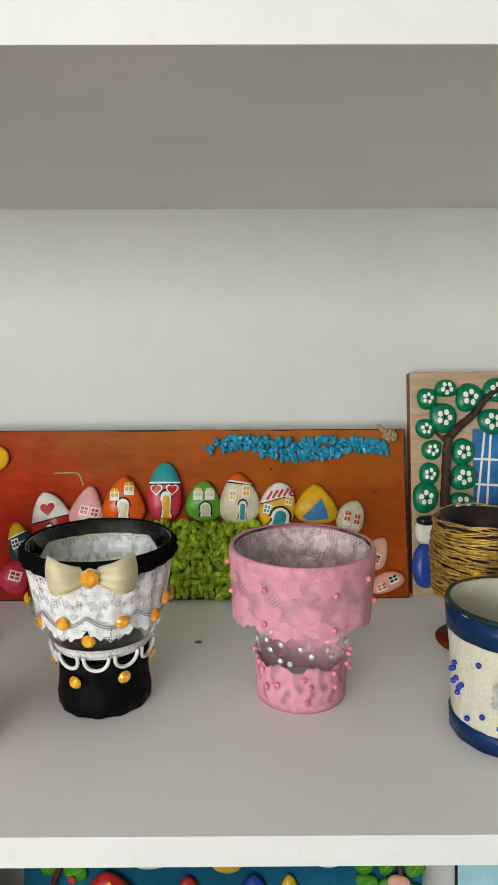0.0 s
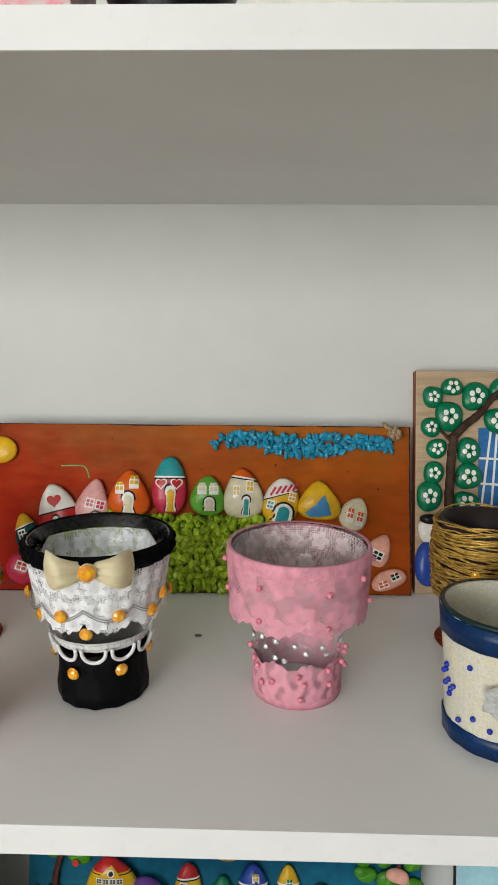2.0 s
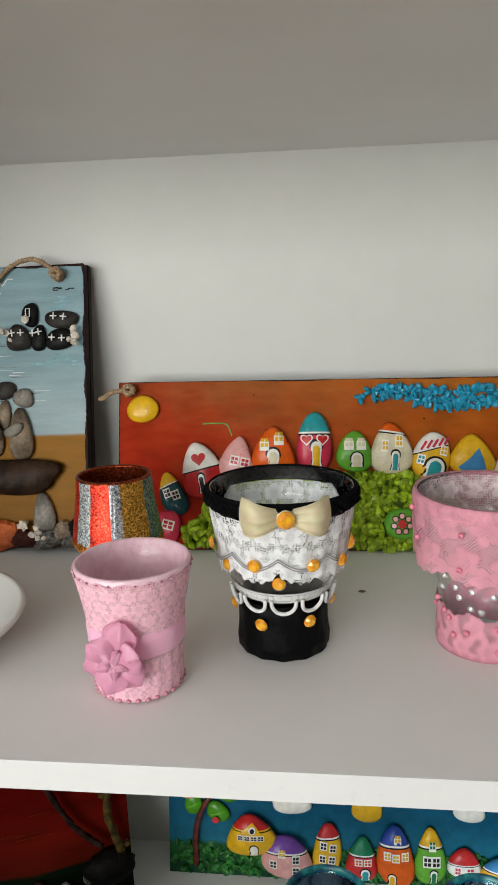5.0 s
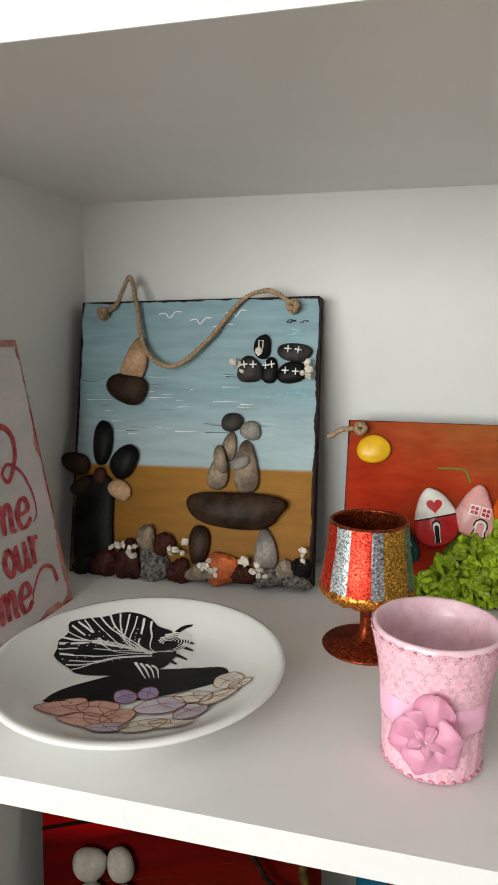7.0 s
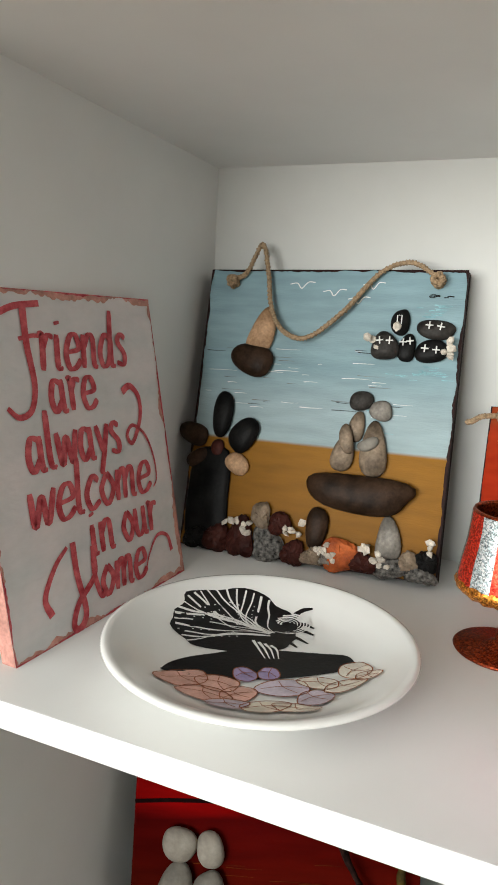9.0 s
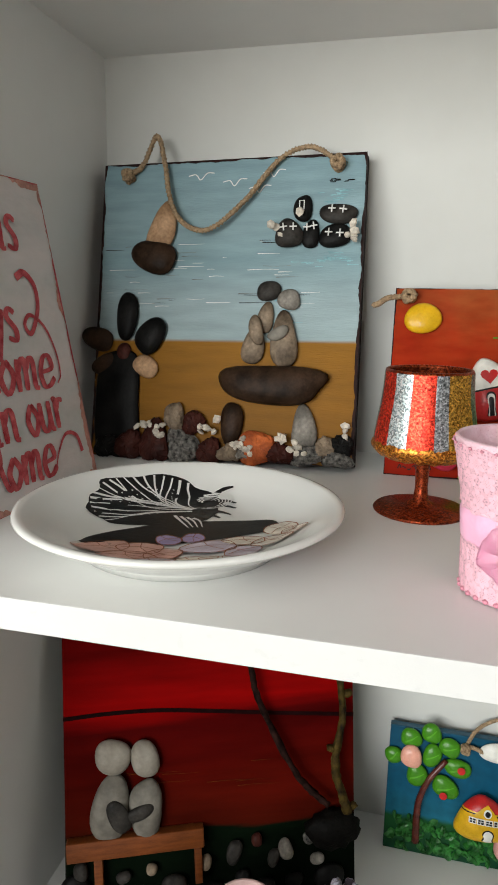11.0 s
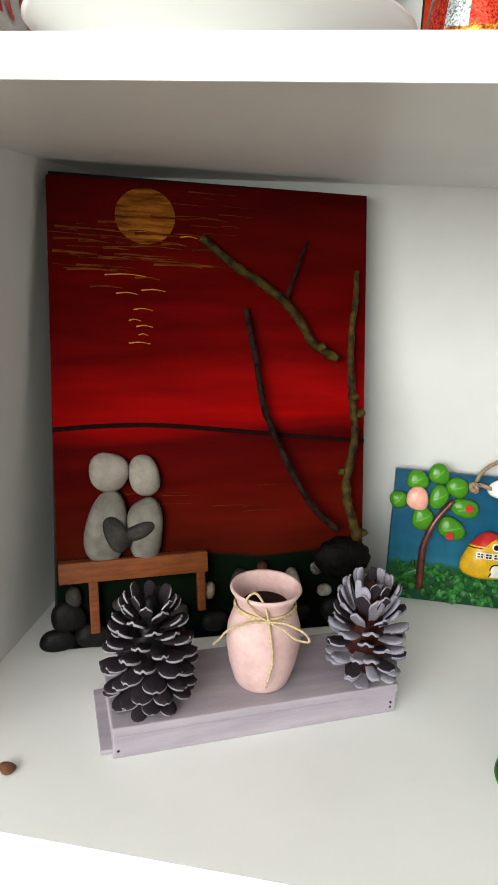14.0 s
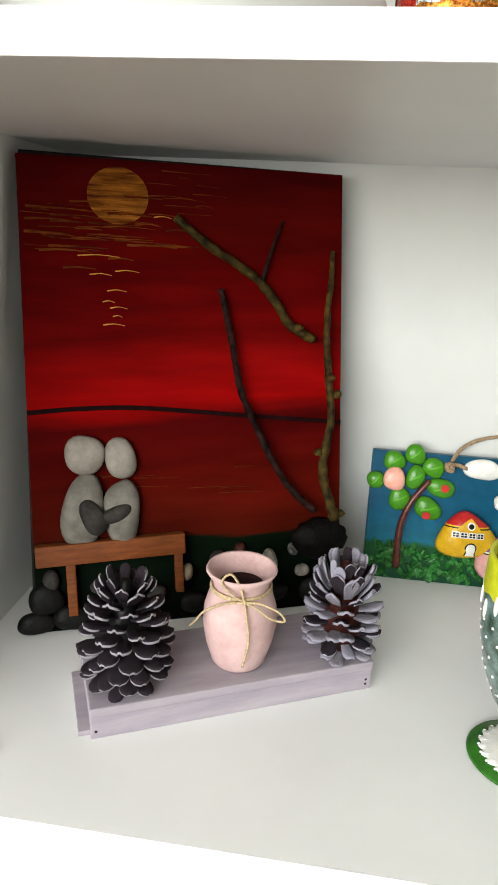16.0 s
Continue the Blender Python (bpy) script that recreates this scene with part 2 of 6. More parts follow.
def lathe(profile, seg=64, a0=0.0, a1=TAU, wave=None):
    """Turns (radius, height) round z from angle a0 to a1; angle 0 faces -y and grows towards +x. wave(a, r, z) may shift a point."""
    bm, full = bmesh.new(), abs(a1 - a0 - TAU) < 1e-6
    cols = []
    for i in range(seg if full else seg + 1):
        a = a0 + (a1 - a0) * i / seg
        col = []
        for r, z in profile:
            rr, zz = wave(a, r, z) if wave else (r, z)
            col.append(bm.verts.new((rr * math.sin(a), -rr * math.cos(a), zz)))
        cols.append(col)
    for i in range(seg):
        c, d = cols[i], cols[(i + 1) % len(cols)]
        for j in range(len(profile) - 1):
            bm.faces.new((c[j], d[j], d[j + 1], c[j + 1]))
    bmesh.ops.remove_doubles(bm, verts=bm.verts, dist=1e-6)
    return bm


def smooth_points(pts, n=8):
    """A Catmull-Rom line through the points."""
    p = [Vector(q) for q in pts]
    p = [2 * p[0] - p[1]] + p + [2 * p[-1] - p[-2]]
    out = []
    for i in range(1, len(p) - 2):
        for k in range(n):
            t = k / n
            out.append(0.5 * (2 * p[i] + (p[i + 1] - p[i - 1]) * t + (2 * p[i - 1] - 5 * p[i] + 4 * p[i + 1] - p[i + 2]) * t * t + (3 * p[i] - p[i - 1] - 3 * p[i + 1] + p[i + 2]) * t ** 3))
    return out + [p[-2]]


def tube(pts, r, seg=8, bm=None, rough=0.0, rng=None, n=8, closed=False):
    """A tube along a smooth line; r is a number or (start, end)."""
    bm = bm or bmesh.new()
    line = [Vector(q) for q in pts] if n == 0 else smooth_points(pts, n)
    r0, r1 = r if isinstance(r, tuple) else (r, r)
    rings, side = [], None
    for i, q in enumerate(line):
        d = (line[min(i + 1, len(line) - 1)] - line[max(i - 1, 0)]).normalized()
        side = (side - d * side.dot(d)).normalized() if side else d.orthogonal().normalized()
        up, rad = d.cross(side), r0 + (r1 - r0) * i / max(1, len(line) - 1)
        ring = []
        for k in range(seg):
            a = TAU * k / seg
            rr = rad * (1 + (rng.uniform(-rough, rough) if rng else 0))
            ring.append(bm.verts.new(q + (side * math.cos(a) + up * math.sin(a)) * rr))
        rings.append(ring)
    for a, b in zip(rings, rings[1:]):
        for k in range(seg):
            bm.faces.new((a[k], a[(k + 1) % seg], b[(k + 1) % seg], b[k]))
    for ring in (rings[0][::-1], rings[-1]):
        bm.faces.new(ring)
    return bm


def rope(pts, r, twist=900.0, n=10):
    """Three twisted strands along a smooth line."""
    line, bm = smooth_points(pts, n), bmesh.new()
    for s in range(3):
        run, side, strand = 0.0, None, []
        for i, q in enumerate(line):
            d = (line[min(i + 1, len(line) - 1)] - line[max(i - 1, 0)]).normalized()
            side = (side - d * side.dot(d)).normalized() if side else d.orthogonal().normalized()
            run += (q - line[i - 1]).length if i else 0
            a = run * twist + TAU * s / 3
            strand.append(q + (side * math.cos(a) + d.cross(side) * math.sin(a)) * r * 0.55)
        tube(strand, r * 0.62, 6, bm, n=0)
    return bm


def ball(r, sub=2, squash=(1, 1, 1), jitter=0.0, rng=None):
    bm = bmesh.new()
    bmesh.ops.create_icosphere(bm, subdivisions=sub, radius=r)
    for v in bm.verts:
        k = 1 + (rng.uniform(-jitter, jitter) if rng else 0)
        v.co = Vector((v.co.x * squash[0], v.co.y * squash[1], v.co.z * squash[2])) * k
    return bm


def pebble(w, h, d, seed=0, taper=0.0, p=2.3, wob=0.06, seg=28, rings=9):
    """A rounded stone, front towards -y, back near y = 0; taper narrows its top. Returns its bmesh and surf(x, z), the y of its front."""
    rng = random.Random(seed)
    f2, f3, k2, k3 = rng.uniform(0, TAU), rng.uniform(0, TAU), rng.uniform(0.3, 1) * wob, rng.uniform(0.3, 1) * wob

    def reach(a):
        c, s = abs(math.cos(a)), abs(math.sin(a))
        return (c ** p + s ** p) ** (-1 / p) * (1 + k2 * math.sin(2 * a + f2) + k3 * math.sin(3 * a + f3))

    def surf(x, z):
        zn = z / (h / 2)
        xn = x / (w / 2) / (1 - taper * max(-1, min(1, zn)))
        r = min(0.97, math.hypot(xn, zn) / reach(math.atan2(zn, xn)))
        return -d * (0.42 + 0.58 * math.sqrt(1 - r ** 2.4))

    bm = bmesh.new()
    rows = []
    for j in range(rings + 1):
        t = j / rings * 0.86 * math.pi
        r, front = math.sin(t), math.cos(t)
        y = -d * (0.42 + 0.58 * math.copysign(abs(1 - r ** 2.4) ** 0.5, front)) if front >= 0 else -d * 0.42 * max(0.0, 1 - (1 - r) * 1.9)
        row = []
        for i in range(seg if j else 1):
            a = TAU * i / seg
            q = r * reach(a) if j else 0
            zn = q * math.sin(a)
            row.append(bm.verts.new((q * math.cos(a) * w / 2 * (1 - taper * max(-1, min(1, zn))), y, zn * h / 2)))
        rows.append(row)
    for i in range(seg):
        bm.faces.new((rows[0][0], rows[1][(i + 1) % seg], rows[1][i]))
        for a, b in zip(rows[1:], rows[2:]):
            bm.faces.new((a[i], a[(i + 1) % seg], b[(i + 1) % seg], b[i]))
    bm.faces.new(rows[-1])
    bmesh.ops.recalc_face_normals(bm, faces=bm.faces)
    return bm, surf


def decal(surf, outline, lift=0.0004):
    """A thin painted patch that follows a surface; outline: (x, z) points round its middle."""
    bm, n = bmesh.new(), len(outline)
    cx, cz = sum(q[0] for q in outline) / n, sum(q[1] for q in outline) / n
    rows = []
    for k in (0.4, 0.75, 1.0):
        rows.append([bm.verts.new((cx + (x - cx) * k, surf(cx + (x - cx) * k, cz + (z - cz) * k) - lift, cz + (z - cz) * k)) for x, z in outline])
    mid = bm.verts.new((cx, surf(cx, cz) - lift, cz))
    for i in range(n):
        j = (i + 1) % n
        bm.faces.new((mid, rows[0][i], rows[0][j]))
        for a, b in zip(rows, rows[1:]):
            bm.faces.new((a[i], b[i], b[j], a[j]))
    bmesh.ops.recalc_face_normals(bm, faces=bm.faces)
    return bm


def arch(x, z, w, h, n=8):
    """Round-topped opening, middle at x, foot at z."""
    r = w / 2
    return [(x - r, z), (x + r, z)] + [(x + r * math.cos(math.pi * i / n), z + h - r + r * math.sin(math.pi * i / n)) for i in range(n + 1)]


def rect(x, z, w, h, k=3):
    a, c = [(x - w / 2, z - h / 2), (x + w / 2, z - h / 2), (x + w / 2, z + h / 2), (x - w / 2, z + h / 2)], []
    for i in range(4):
        p, q = a[i], a[(i + 1) % 4]
        c += [(p[0] + (q[0] - p[0]) * t / k, p[1] + (q[1] - p[1]) * t / k) for t in range(k)]
    return c


def oval(x, z, w, h, n=16):
    return [(x + w / 2 * math.cos(TAU * i / n), z + h / 2 * math.sin(TAU * i / n)) for i in range(n)]


def heart(x, z, s, n=20):
    pts = []
    for i in range(n):
        t = TAU * i / n
        pts.append((x + s / 34 * 16 * math.sin(t) ** 3, z + s / 34 * (13 * math.cos(t) - 5 * math.cos(2 * t) - 2 * math.cos(3 * t) - math.cos(4 * t))))
    return pts


def strip(surf, pts, w, lift=0.0004, n=6):
    """A painted line of width w along (x, z) points on a surface; w may be (start, end)."""
    line, bm, prev = smooth_points([(x, 0, z) for x, z in pts], n), bmesh.new(), None
    w0, w1 = w if isinstance(w, tuple) else (w, w)
    for i, q in enumerate(line):
        d = (line[min(i + 1, len(line) - 1)] - line[max(i - 1, 0)]).normalized()
        s, ww = Vector((-d.z, 0, d.x)), w0 + (w1 - w0) * i / (len(line) - 1)
        a, b = q + s * ww / 2, q - s * ww / 2
        pair = [bm.verts.new((v.x, surf(v.x, v.z) - lift, v.z)) for v in (a, b)]
        if prev:
            bm.faces.new((prev[0], prev[1], pair[1], pair[0]))
        prev = pair
    bmesh.ops.recalc_face_normals(bm, faces=bm.faces)
    return bm


def flat(x, z):
    return 0.0


def slab(name, m, w, h, t, front, edge, label, category, group=""):
    """A picture panel: painted front, bare edges. Local x along it, y into it, z up it."""
    ob = thing(name, m, label, category, group)
    bm = box(0, w, 0, t, 0, h, 0.0012)
    for f in bm.faces:
        f.material_index = 0 if f.normal.y < -0.9 else 1
    part("panel", bm, [front, edge], ob, smooth=False)
    return ob


def stone(owner, u, v, w, h, material, rot=0.0, d=None, seed=None, taper=0.0, name="stone", label="", p=2.3, lift=0.0):
    """A pebble glued to a panel at (u, v). Returns it and its front."""
    d = d or 0.45 * min(w, h)
    bm, surf = pebble(w, h, d, seed if seed is not None else int(u * 7919 + v * 104729), taper, p)
    return part(name, bm, material, owner, label, pose(u, -lift + 0.001, v, 0, -rot, 0)), surf


def chip_meshes(name, r, material, n=6, seed=1):
    out, rng = [], random.Random(seed)
    for k in range(n):
        bm = ball(r, 1, (rng.uniform(0.8, 1.35), rng.uniform(0.45, 0.7), rng.uniform(0.75, 1.2)), 0.27, rng)
        me = bpy.data.meshes.new(name)
        bm.to_mesh(me), bm.free()
        me.materials.append(material)
        out.append(me)
    return out


def joined(name, places, meshes, material, owner, rng):
    """Loose chips too many to pick apart, as one mesh."""
    verts, faces = [], []
    for m in places:
        me, base = rng.choice(meshes), len(verts)
        verts += [tuple(m @ v.co) for v in me.vertices]
        faces += [tuple(base + i for i in f.vertices) for f in me.polygons]
    me = bpy.data.meshes.new(name)
    me.from_pydata(verts, [], faces)
    me.materials.append(material)
    return tagged(shared(name, me, owner, Matrix()), kind="stuff")


# ---- the room ----
Z, L, UP = 1.2, 0.782, 1.579
FRONT, BACK, LEFT, RIGHT = 0.38, 0.77, -0.516, 0.72
RX0, RX1, RY0, RY1, RH = -2.6, 2.6, -2.2, 0.79, 2.6


def setting(name, bm, material, label):
    return tagged(part(name, bm, material, None, smooth=False), label, name.split("_")[0], kind="structure")


setting("floor", box(RX0, RX1, RY0, RY1, -0.05, 0), FLOORW, "brown wooden floor of the room")
setting("ceiling", box(RX0, RX1, RY0, RY1, RH, RH + 0.05), CEILP, "pale painted ceiling of the room")
setting("wall_north", box(RX0 - 0.1, RX1 + 0.1, RY1, RY1 + 0.1, -0.05, RH + 0.05), WALLP, "pale painted wall behind the cabinet")
setting("wall_west", box(RX0 - 0.1, RX0, RY0, RY1, -0.05, RH + 0.05), WALLP, "pale painted side wall")
setting("wall_east", box(RX1, RX1 + 0.1, RY0, RY1, -0.05, RH + 0.05), WALLP, "pale painted side wall")
wx0, wx1, wz0, wz1 = WINX - 1.15, WINX + 1.15, WINZ - 0.65, WINZ + 0.65
south = bmesh.new()
for a in ((RX0 - 0.1, wx0, -0.05, RH + 0.05), (wx1, RX1 + 0.1, -0.05, RH + 0.05), (wx0, wx1, -0.05, wz0), (wx0, wx1, wz1, RH + 0.05)):
    b = box(a[0], a[1], RY0 - 0.15, RY0, a[2], a[3])
    tmp = bpy.data.meshes.new("tmp")
    b.to_mesh(tmp), b.free(), south.from_mesh(tmp), bpy.data.meshes.remove(tmp)
setting("wall_south", south, WALLP, "pale painted wall with a wide window")
window = thing("window_1", Matrix(), "wide white framed window in the wall", "window", kind="structure")
for a in ((wx0, wx0 + 0.05, wz0, wz1), (wx1 - 0.05, wx1, wz0, wz1), (wx0 + 0.05, wx1 - 0.05, wz0, wz0 + 0.05), (wx0 + 0.05, wx1 - 0.05, wz1 - 0.05, wz1), (WINX - 0.03, WINX + 0.03, wz0 + 0.05, wz1 - 0.05)):
    part("window_frame", box(a[0], a[1], RY0 - 0.1, RY0 - 0.04, a[2], a[3], 0.004), EDGE, window)

cabinet = thing("display_cabinet", Matrix(), "open white laminate display cabinet with three visible shelves", "cabinet")
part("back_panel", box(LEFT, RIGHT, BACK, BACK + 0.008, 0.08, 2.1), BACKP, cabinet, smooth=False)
part("side_panel", box(LEFT - 0.018, LEFT, FRONT - 0.001, BACK + 0.008, 0, 2.118, 0.0008), WHITE, cabinet, smooth=False)
part("side_panel", box(RIGHT, RIGHT + 0.018, FRONT - 0.001, BACK + 0.008, 0, 2.118, 0.0008), WHITE, cabinet, smooth=False)
part("top_panel", box(LEFT, RIGHT, FRONT, BACK, 2.1, 2.118), WHITE, cabinet, smooth=False)
part("plinth", box(LEFT, RIGHT, FRONT + 0.03, FRONT + 0.048, 0, 0.08), WHITE, cabinet, smooth=False)
for z in (0.098, 0.45, L, Z, UP + 0.018):
    shelf = part("shelf", box(LEFT, RIGHT, FRONT + 0.001, BACK, z - 0.018, z), WHITE, cabinet, smooth=False)
    part("edge_band", box(LEFT, RIGHT, FRONT, FRONT + 0.001, z - (0.1 if z == L else 0.018), z, 0.0004), EDGE, shelf, "glossy white edge strip", smooth=False)

# ---- pictures on the middle shelf ----
def house(owner, u, v, w, h, body, rot=0.0, roof=None, taper=0.18, windows=(), door=None, hearts=(), line="white", dots=0):
    """A pebble painted as a little house. roof: (height of its edge, slope, paint); windows: (x, z, w, h, paint); all as shares of the stone."""
    st, surf = stone(owner, u, v, w, h, body, rot, d=0.36 * w, taper=taper + 0.13, p=2.2, name="painted_stone", label="pebble painted as a small house")
    if roof:
        edge, slope, col = roof
        for lo, hi, mm, grow, nm in ((edge, 9, col, 1.02, "roof"), (edge - 0.035, edge + 0.025, paint(line, (0.8, 0.78, 0.72)), 1.03, "eaves_line"), (edge - 0.085, edge - 0.035, BLACKP, 1.015, "eaves_outline")):
            bm, _ = pebble(w, h, 0.36 * w, int(u * 7919 + v * 104729), taper + 0.13, 2.2)
            nrm = Vector((-slope, 0, 1)).normalized()
            for at, clear_in in ((lo, True), (hi, False)):
                if abs(at) < 5:
                    bmesh.ops.bisect_plane(bm, geom=bm.verts[:] + bm.edges[:] + bm.faces[:], plane_co=(0, 0, at * h / 2), plane_no=nrm, clear_inner=clear_in, clear_outer=not clear_in)
            for q in bm.verts:
                q.co.x *= grow
                q.co.y = -0.42 * 0.36 * w + (q.co.y + 0.42 * 0.36 * w) * (grow + 0.02)
                q.co.z *= 1 + (grow - 1) * 0.4
            if bm.faces:
                part(nm, bm, mm, st)
            else:
                bm.free()
    for x, z, ww, hh, col in windows:
        o = arch(x * w / 2, (z * h - hh * h) / 2, ww * w, hh * h) if col[0] == "a" else rect(x * w / 2, z * h / 2, ww * w, hh * h)
        frame_col, pane_col = (paint("white", (0.8, 0.78, 0.72)), paint(col[2:], HUES[col[2:]]))
        win = part("window", decal(surf, o, 0.0004), frame_col, st)
        cx, cz = sum(q[0] for q in o) / len(o), sum(q[1] for q in o) / len(o)
        for sx in (-1, 1):
            for sz in (-1, 1):
                part("pane", decal(surf, rect(cx + sx * ww * w * 0.21, cz + sz * hh * h * 0.2, ww * w * 0.33, hh * h * 0.3), 0.0007), pane_col, win)
    if door:
        x, z, ww, hh, col = door
        part("door_outline", decal(surf, arch(x * w / 2, z * h / 2, ww * w * 1.28, hh * h * 1.1), 0.0002), BLACKP, st)
        dr = part("door", decal(surf, arch(x * w / 2, z * h / 2, ww * w, hh * h), 0.0004), paint("white", (0.8, 0.78, 0.72)), st)
        part("door_leaf", decal(surf, arch(x * w / 2, z * h / 2, ww * w * 0.66, hh * h * 0.85), 0.0008), paint(col, HUES[col]), dr)
    for x, z, s in hearts:
        hp = part("heart", decal(surf, heart(x * w / 2, z * h / 2, s * w * 1.3), 0.0008), paint("white", (0.8, 0.78, 0.72)), st)
        part("heart_fill", decal(surf, heart(x * w / 2, z * h / 2, s * w), 0.0012), paint("red", HUES["red"]), hp)
    rng = random.Random(int(u * 1e4))
    for _ in range(dots):
        part("dot", decal(surf, oval(rng.uniform(-0.7, 0.7) * w / 2, rng.uniform(-0.7, 0.7) * h / 2, 0.001, 0.001, 6), 0.0009), paint("red", HUES["red"]), st)
    return st, surf


HUES = dict(red=(0.50, 0.02, 0.02), white=(0.8, 0.78, 0.72), yellow=(0.70, 0.40, 0.012), teal=(0.02, 0.28, 0.30), blue=(0.02, 0.06, 0.33), black=(0.01, 0.01, 0.01), cream=(0.66, 0.60, 0.42),
            green=(0.11, 0.36, 0.03), darkgreen=(0.01, 0.17, 0.08), orange=(0.66, 0.10, 0.006), crimson=(0.55, 0.03, 0.07), pink=(0.72, 0.36, 0.34), purple=(0.16, 0.06, 0.32), sky=(0.05, 0.22, 0.45),
            darkteal=(0.005, 0.06, 0.07), salmon=(0.75, 0.36, 0.27), leaf=(0.055, 0.23, 0.010), emerald=(0.0, 0.16, 0.07), brown=(0.07, 0.02, 0.015))


def P(key):
    return paint(key, HUES[key])


ORANGE = mat("orange_painted_wood", (0.50, 0.10, 0.012), 0.6, scale=14, var=0.16, bump=0.15, bscale=200, spec=0.03)
gradient(ORANGE, "X", 0, 0.434, ((0.0, (0.30, 0.008, 0.004)), (0.15, (0.33, 0.014, 0.006)), (0.27, (0.28, 0.055, 0.016)), (0.5, (0.33, 0.075, 0.012)), (0.75, (0.36, 0.095, 0.007)), (1.0, (0.30, 0.075, 0.005))), 1.0, 0.13, 11, (1, 1, 1.4), 0.26)
gradient(ORANGE, "Z", 0.05, 0.17, ((0.0, (0.34, 0.03, 0.01)), (0.55, (0.36, 0.06, 0.012)), (1.0, (0.26, 0.11, 0.03))), 0.38, 0.07, 18, (1, 1, 3), 0.3)
GREENCHIP = mat("green_gravel", (0.20, 0.29, 0.012), 0.5, scale=200, var=0.45, rand=0.7, coat=0.2)
BLUECHIP = mat("turquoise_gravel", (0.015, 0.21, 0.33), 0.45, scale=200, var=0.3, rand=0.45, coat=0.2)
WHITECHIP = mat("white_gravel", (0.50, 0.45, 0.38), 0.7, scale=200, var=0.25, rand=0.3)

orange = slab("village_picture", pose(-0.219, 0.689, Z, -14.6, 0, 0.5), 0.434, 0.1665, 0.012, ORANGE, DARKEDGE, "orange sunset panel with painted pebble houses and gravel", "picture")
stone(orange, 0.025, 0.139, 0.032, 0.028, P("yellow"), 20, 0.009, p=2.0, name="sun_stone", label="glossy yellow pebble sun")
house(orange, 0.055, 0.055, 0.025, 0.043, P("darkteal"), 20, (0.45, 0.1, P("yellow")), 0.2, ((-0.3, 0.1, 0.3, 0.22, "r black"), (0.3, -0.1, 0.3, 0.22, "r black")))
house(orange, 0.084, 0.079, 0.038, 0.055, P("red"), 8, (0.05, 0.12, P("white")), 0.26, (), (0.0, -0.85, 0.16, 0.34, "black"), ((0, 0.38, 0.4),))
house(orange, 0.050, 0.024, 0.030, 0.032, P("crimson"), -15, None, 0.1, ((0.1, 0.1, 0.4, 0.3, "r red"),))
house(orange, 0.119, 0.086, 0.034, 0.048, P("pink"), -12, None, 0.22, ((-0.1, 0.05, 0.26, 0.2, "r crimson"), (0.5, 0.05, 0.26, 0.2, "r crimson")), (0.4, -0.85, 0.3, 0.3, "pink"), (), dots=14)
house(orange, 0.155, 0.097, 0.039, 0.045, P("orange"), 0, None, 0.28, ((-0.42, 0.25, 0.24, 0.26, "a yellow"), (0.3, 0.5, 0.24, 0.28, "a yellow")), (0.02, -0.85, 0.3, 0.46, "cream"))
house(orange, 0.195, 0.106, 0.034, 0.057, P("crimson"), 0, (0.28, 0.0, P("teal")), 0.2, (), (0.1, -0.92, 0.3, 0.45, "yellow"), ((-0.45, 0.05, 0.3), (0.45, 0.05, 0.3)))
house(orange, 0.233, 0.096, 0.035, 0.038, P("green"), 0, None, 0.22, ((-0.3, 0.35, 0.26, 0.3, "a cream"), (0.36, 0.35, 0.26, 0.3, "a cream")), (0.12, -0.8, 0.3, 0.36, "cream"))
house(orange, 0.268, 0.098, 0.037, 0.051, P("cream"), -3, (0.62, -0.1, P("orange")), 0.22, ((0.35, 0.3, 0.2, 0.24, "r yellow"), (-0.35, 0.1, 0.18, 0.22, "r yellow")), (0.2, -0.8, 0.2, 0.36, "teal"))
yh, ysurf = house(orange, 0.306, 0.091, 0.036, 0.046, P("yellow"), -14, (0.35, 0.55, P("white")), 0.12, ((-0.55, -0.25, 0.2, 0.2, "r teal"), (0.5, 0.3, 0.2, 0.2, "r yellow")), (0.25, -0.9, 0.5, 0.42, "teal"))
for k in range(5):
    part("roof_stripe", strip(ysurf, [(-0.012 + k * 0.005, 0.003 + k * 0.0024), (-0.009 + k * 0.005, 0.012 + k * 0.0022)], 0.0022, 0.0014), P("crimson"), yh)
bh, bsurf = house(orange, 0.343, 0.092, 0.038, 0.040, P("yellow"), 0, None, 0.3)
part("painted_wall", decal(bsurf, [(-0.014, -0.012), (-0.004, -0.004), (0.005, 0.006), (0.009, -0.004), (0.012, -0.014), (0.0, -0.016), (-0.009, -0.016)], 0.0006), P("sky"), bh)
house(orange, 0.378, 0.080, 0.028, 0.032, P("cream"), -12, None, 0.2, ((-0.3, -0.2, 0.26, 0.4, "a orange"), (0.4, -0.3, 0.26, 0.4, "a orange")), None, (), dots=6)
house(orange, 0.402, 0.044, 0.024, 0.033, P("salmon"), -24, None, 0.2, ((0.0, -0.3, 0.5, 0.3, "r black"),))
house(orange, 0.411, 0.016, 0.036, 0.019, P("salmon"), 22, None, 0.1, ((0.35, 0.1, 0.28, 0.4, "a black"), (-0.4, -0.2, 0.3, 0.4, "a orange")))
fst, fsurf = stone(orange, 0.276, 0.027, 0.030, 0.031, P("green"), 0, 0.011, name="flower_stone", label="green pebble with a painted flower", lift=0.006)
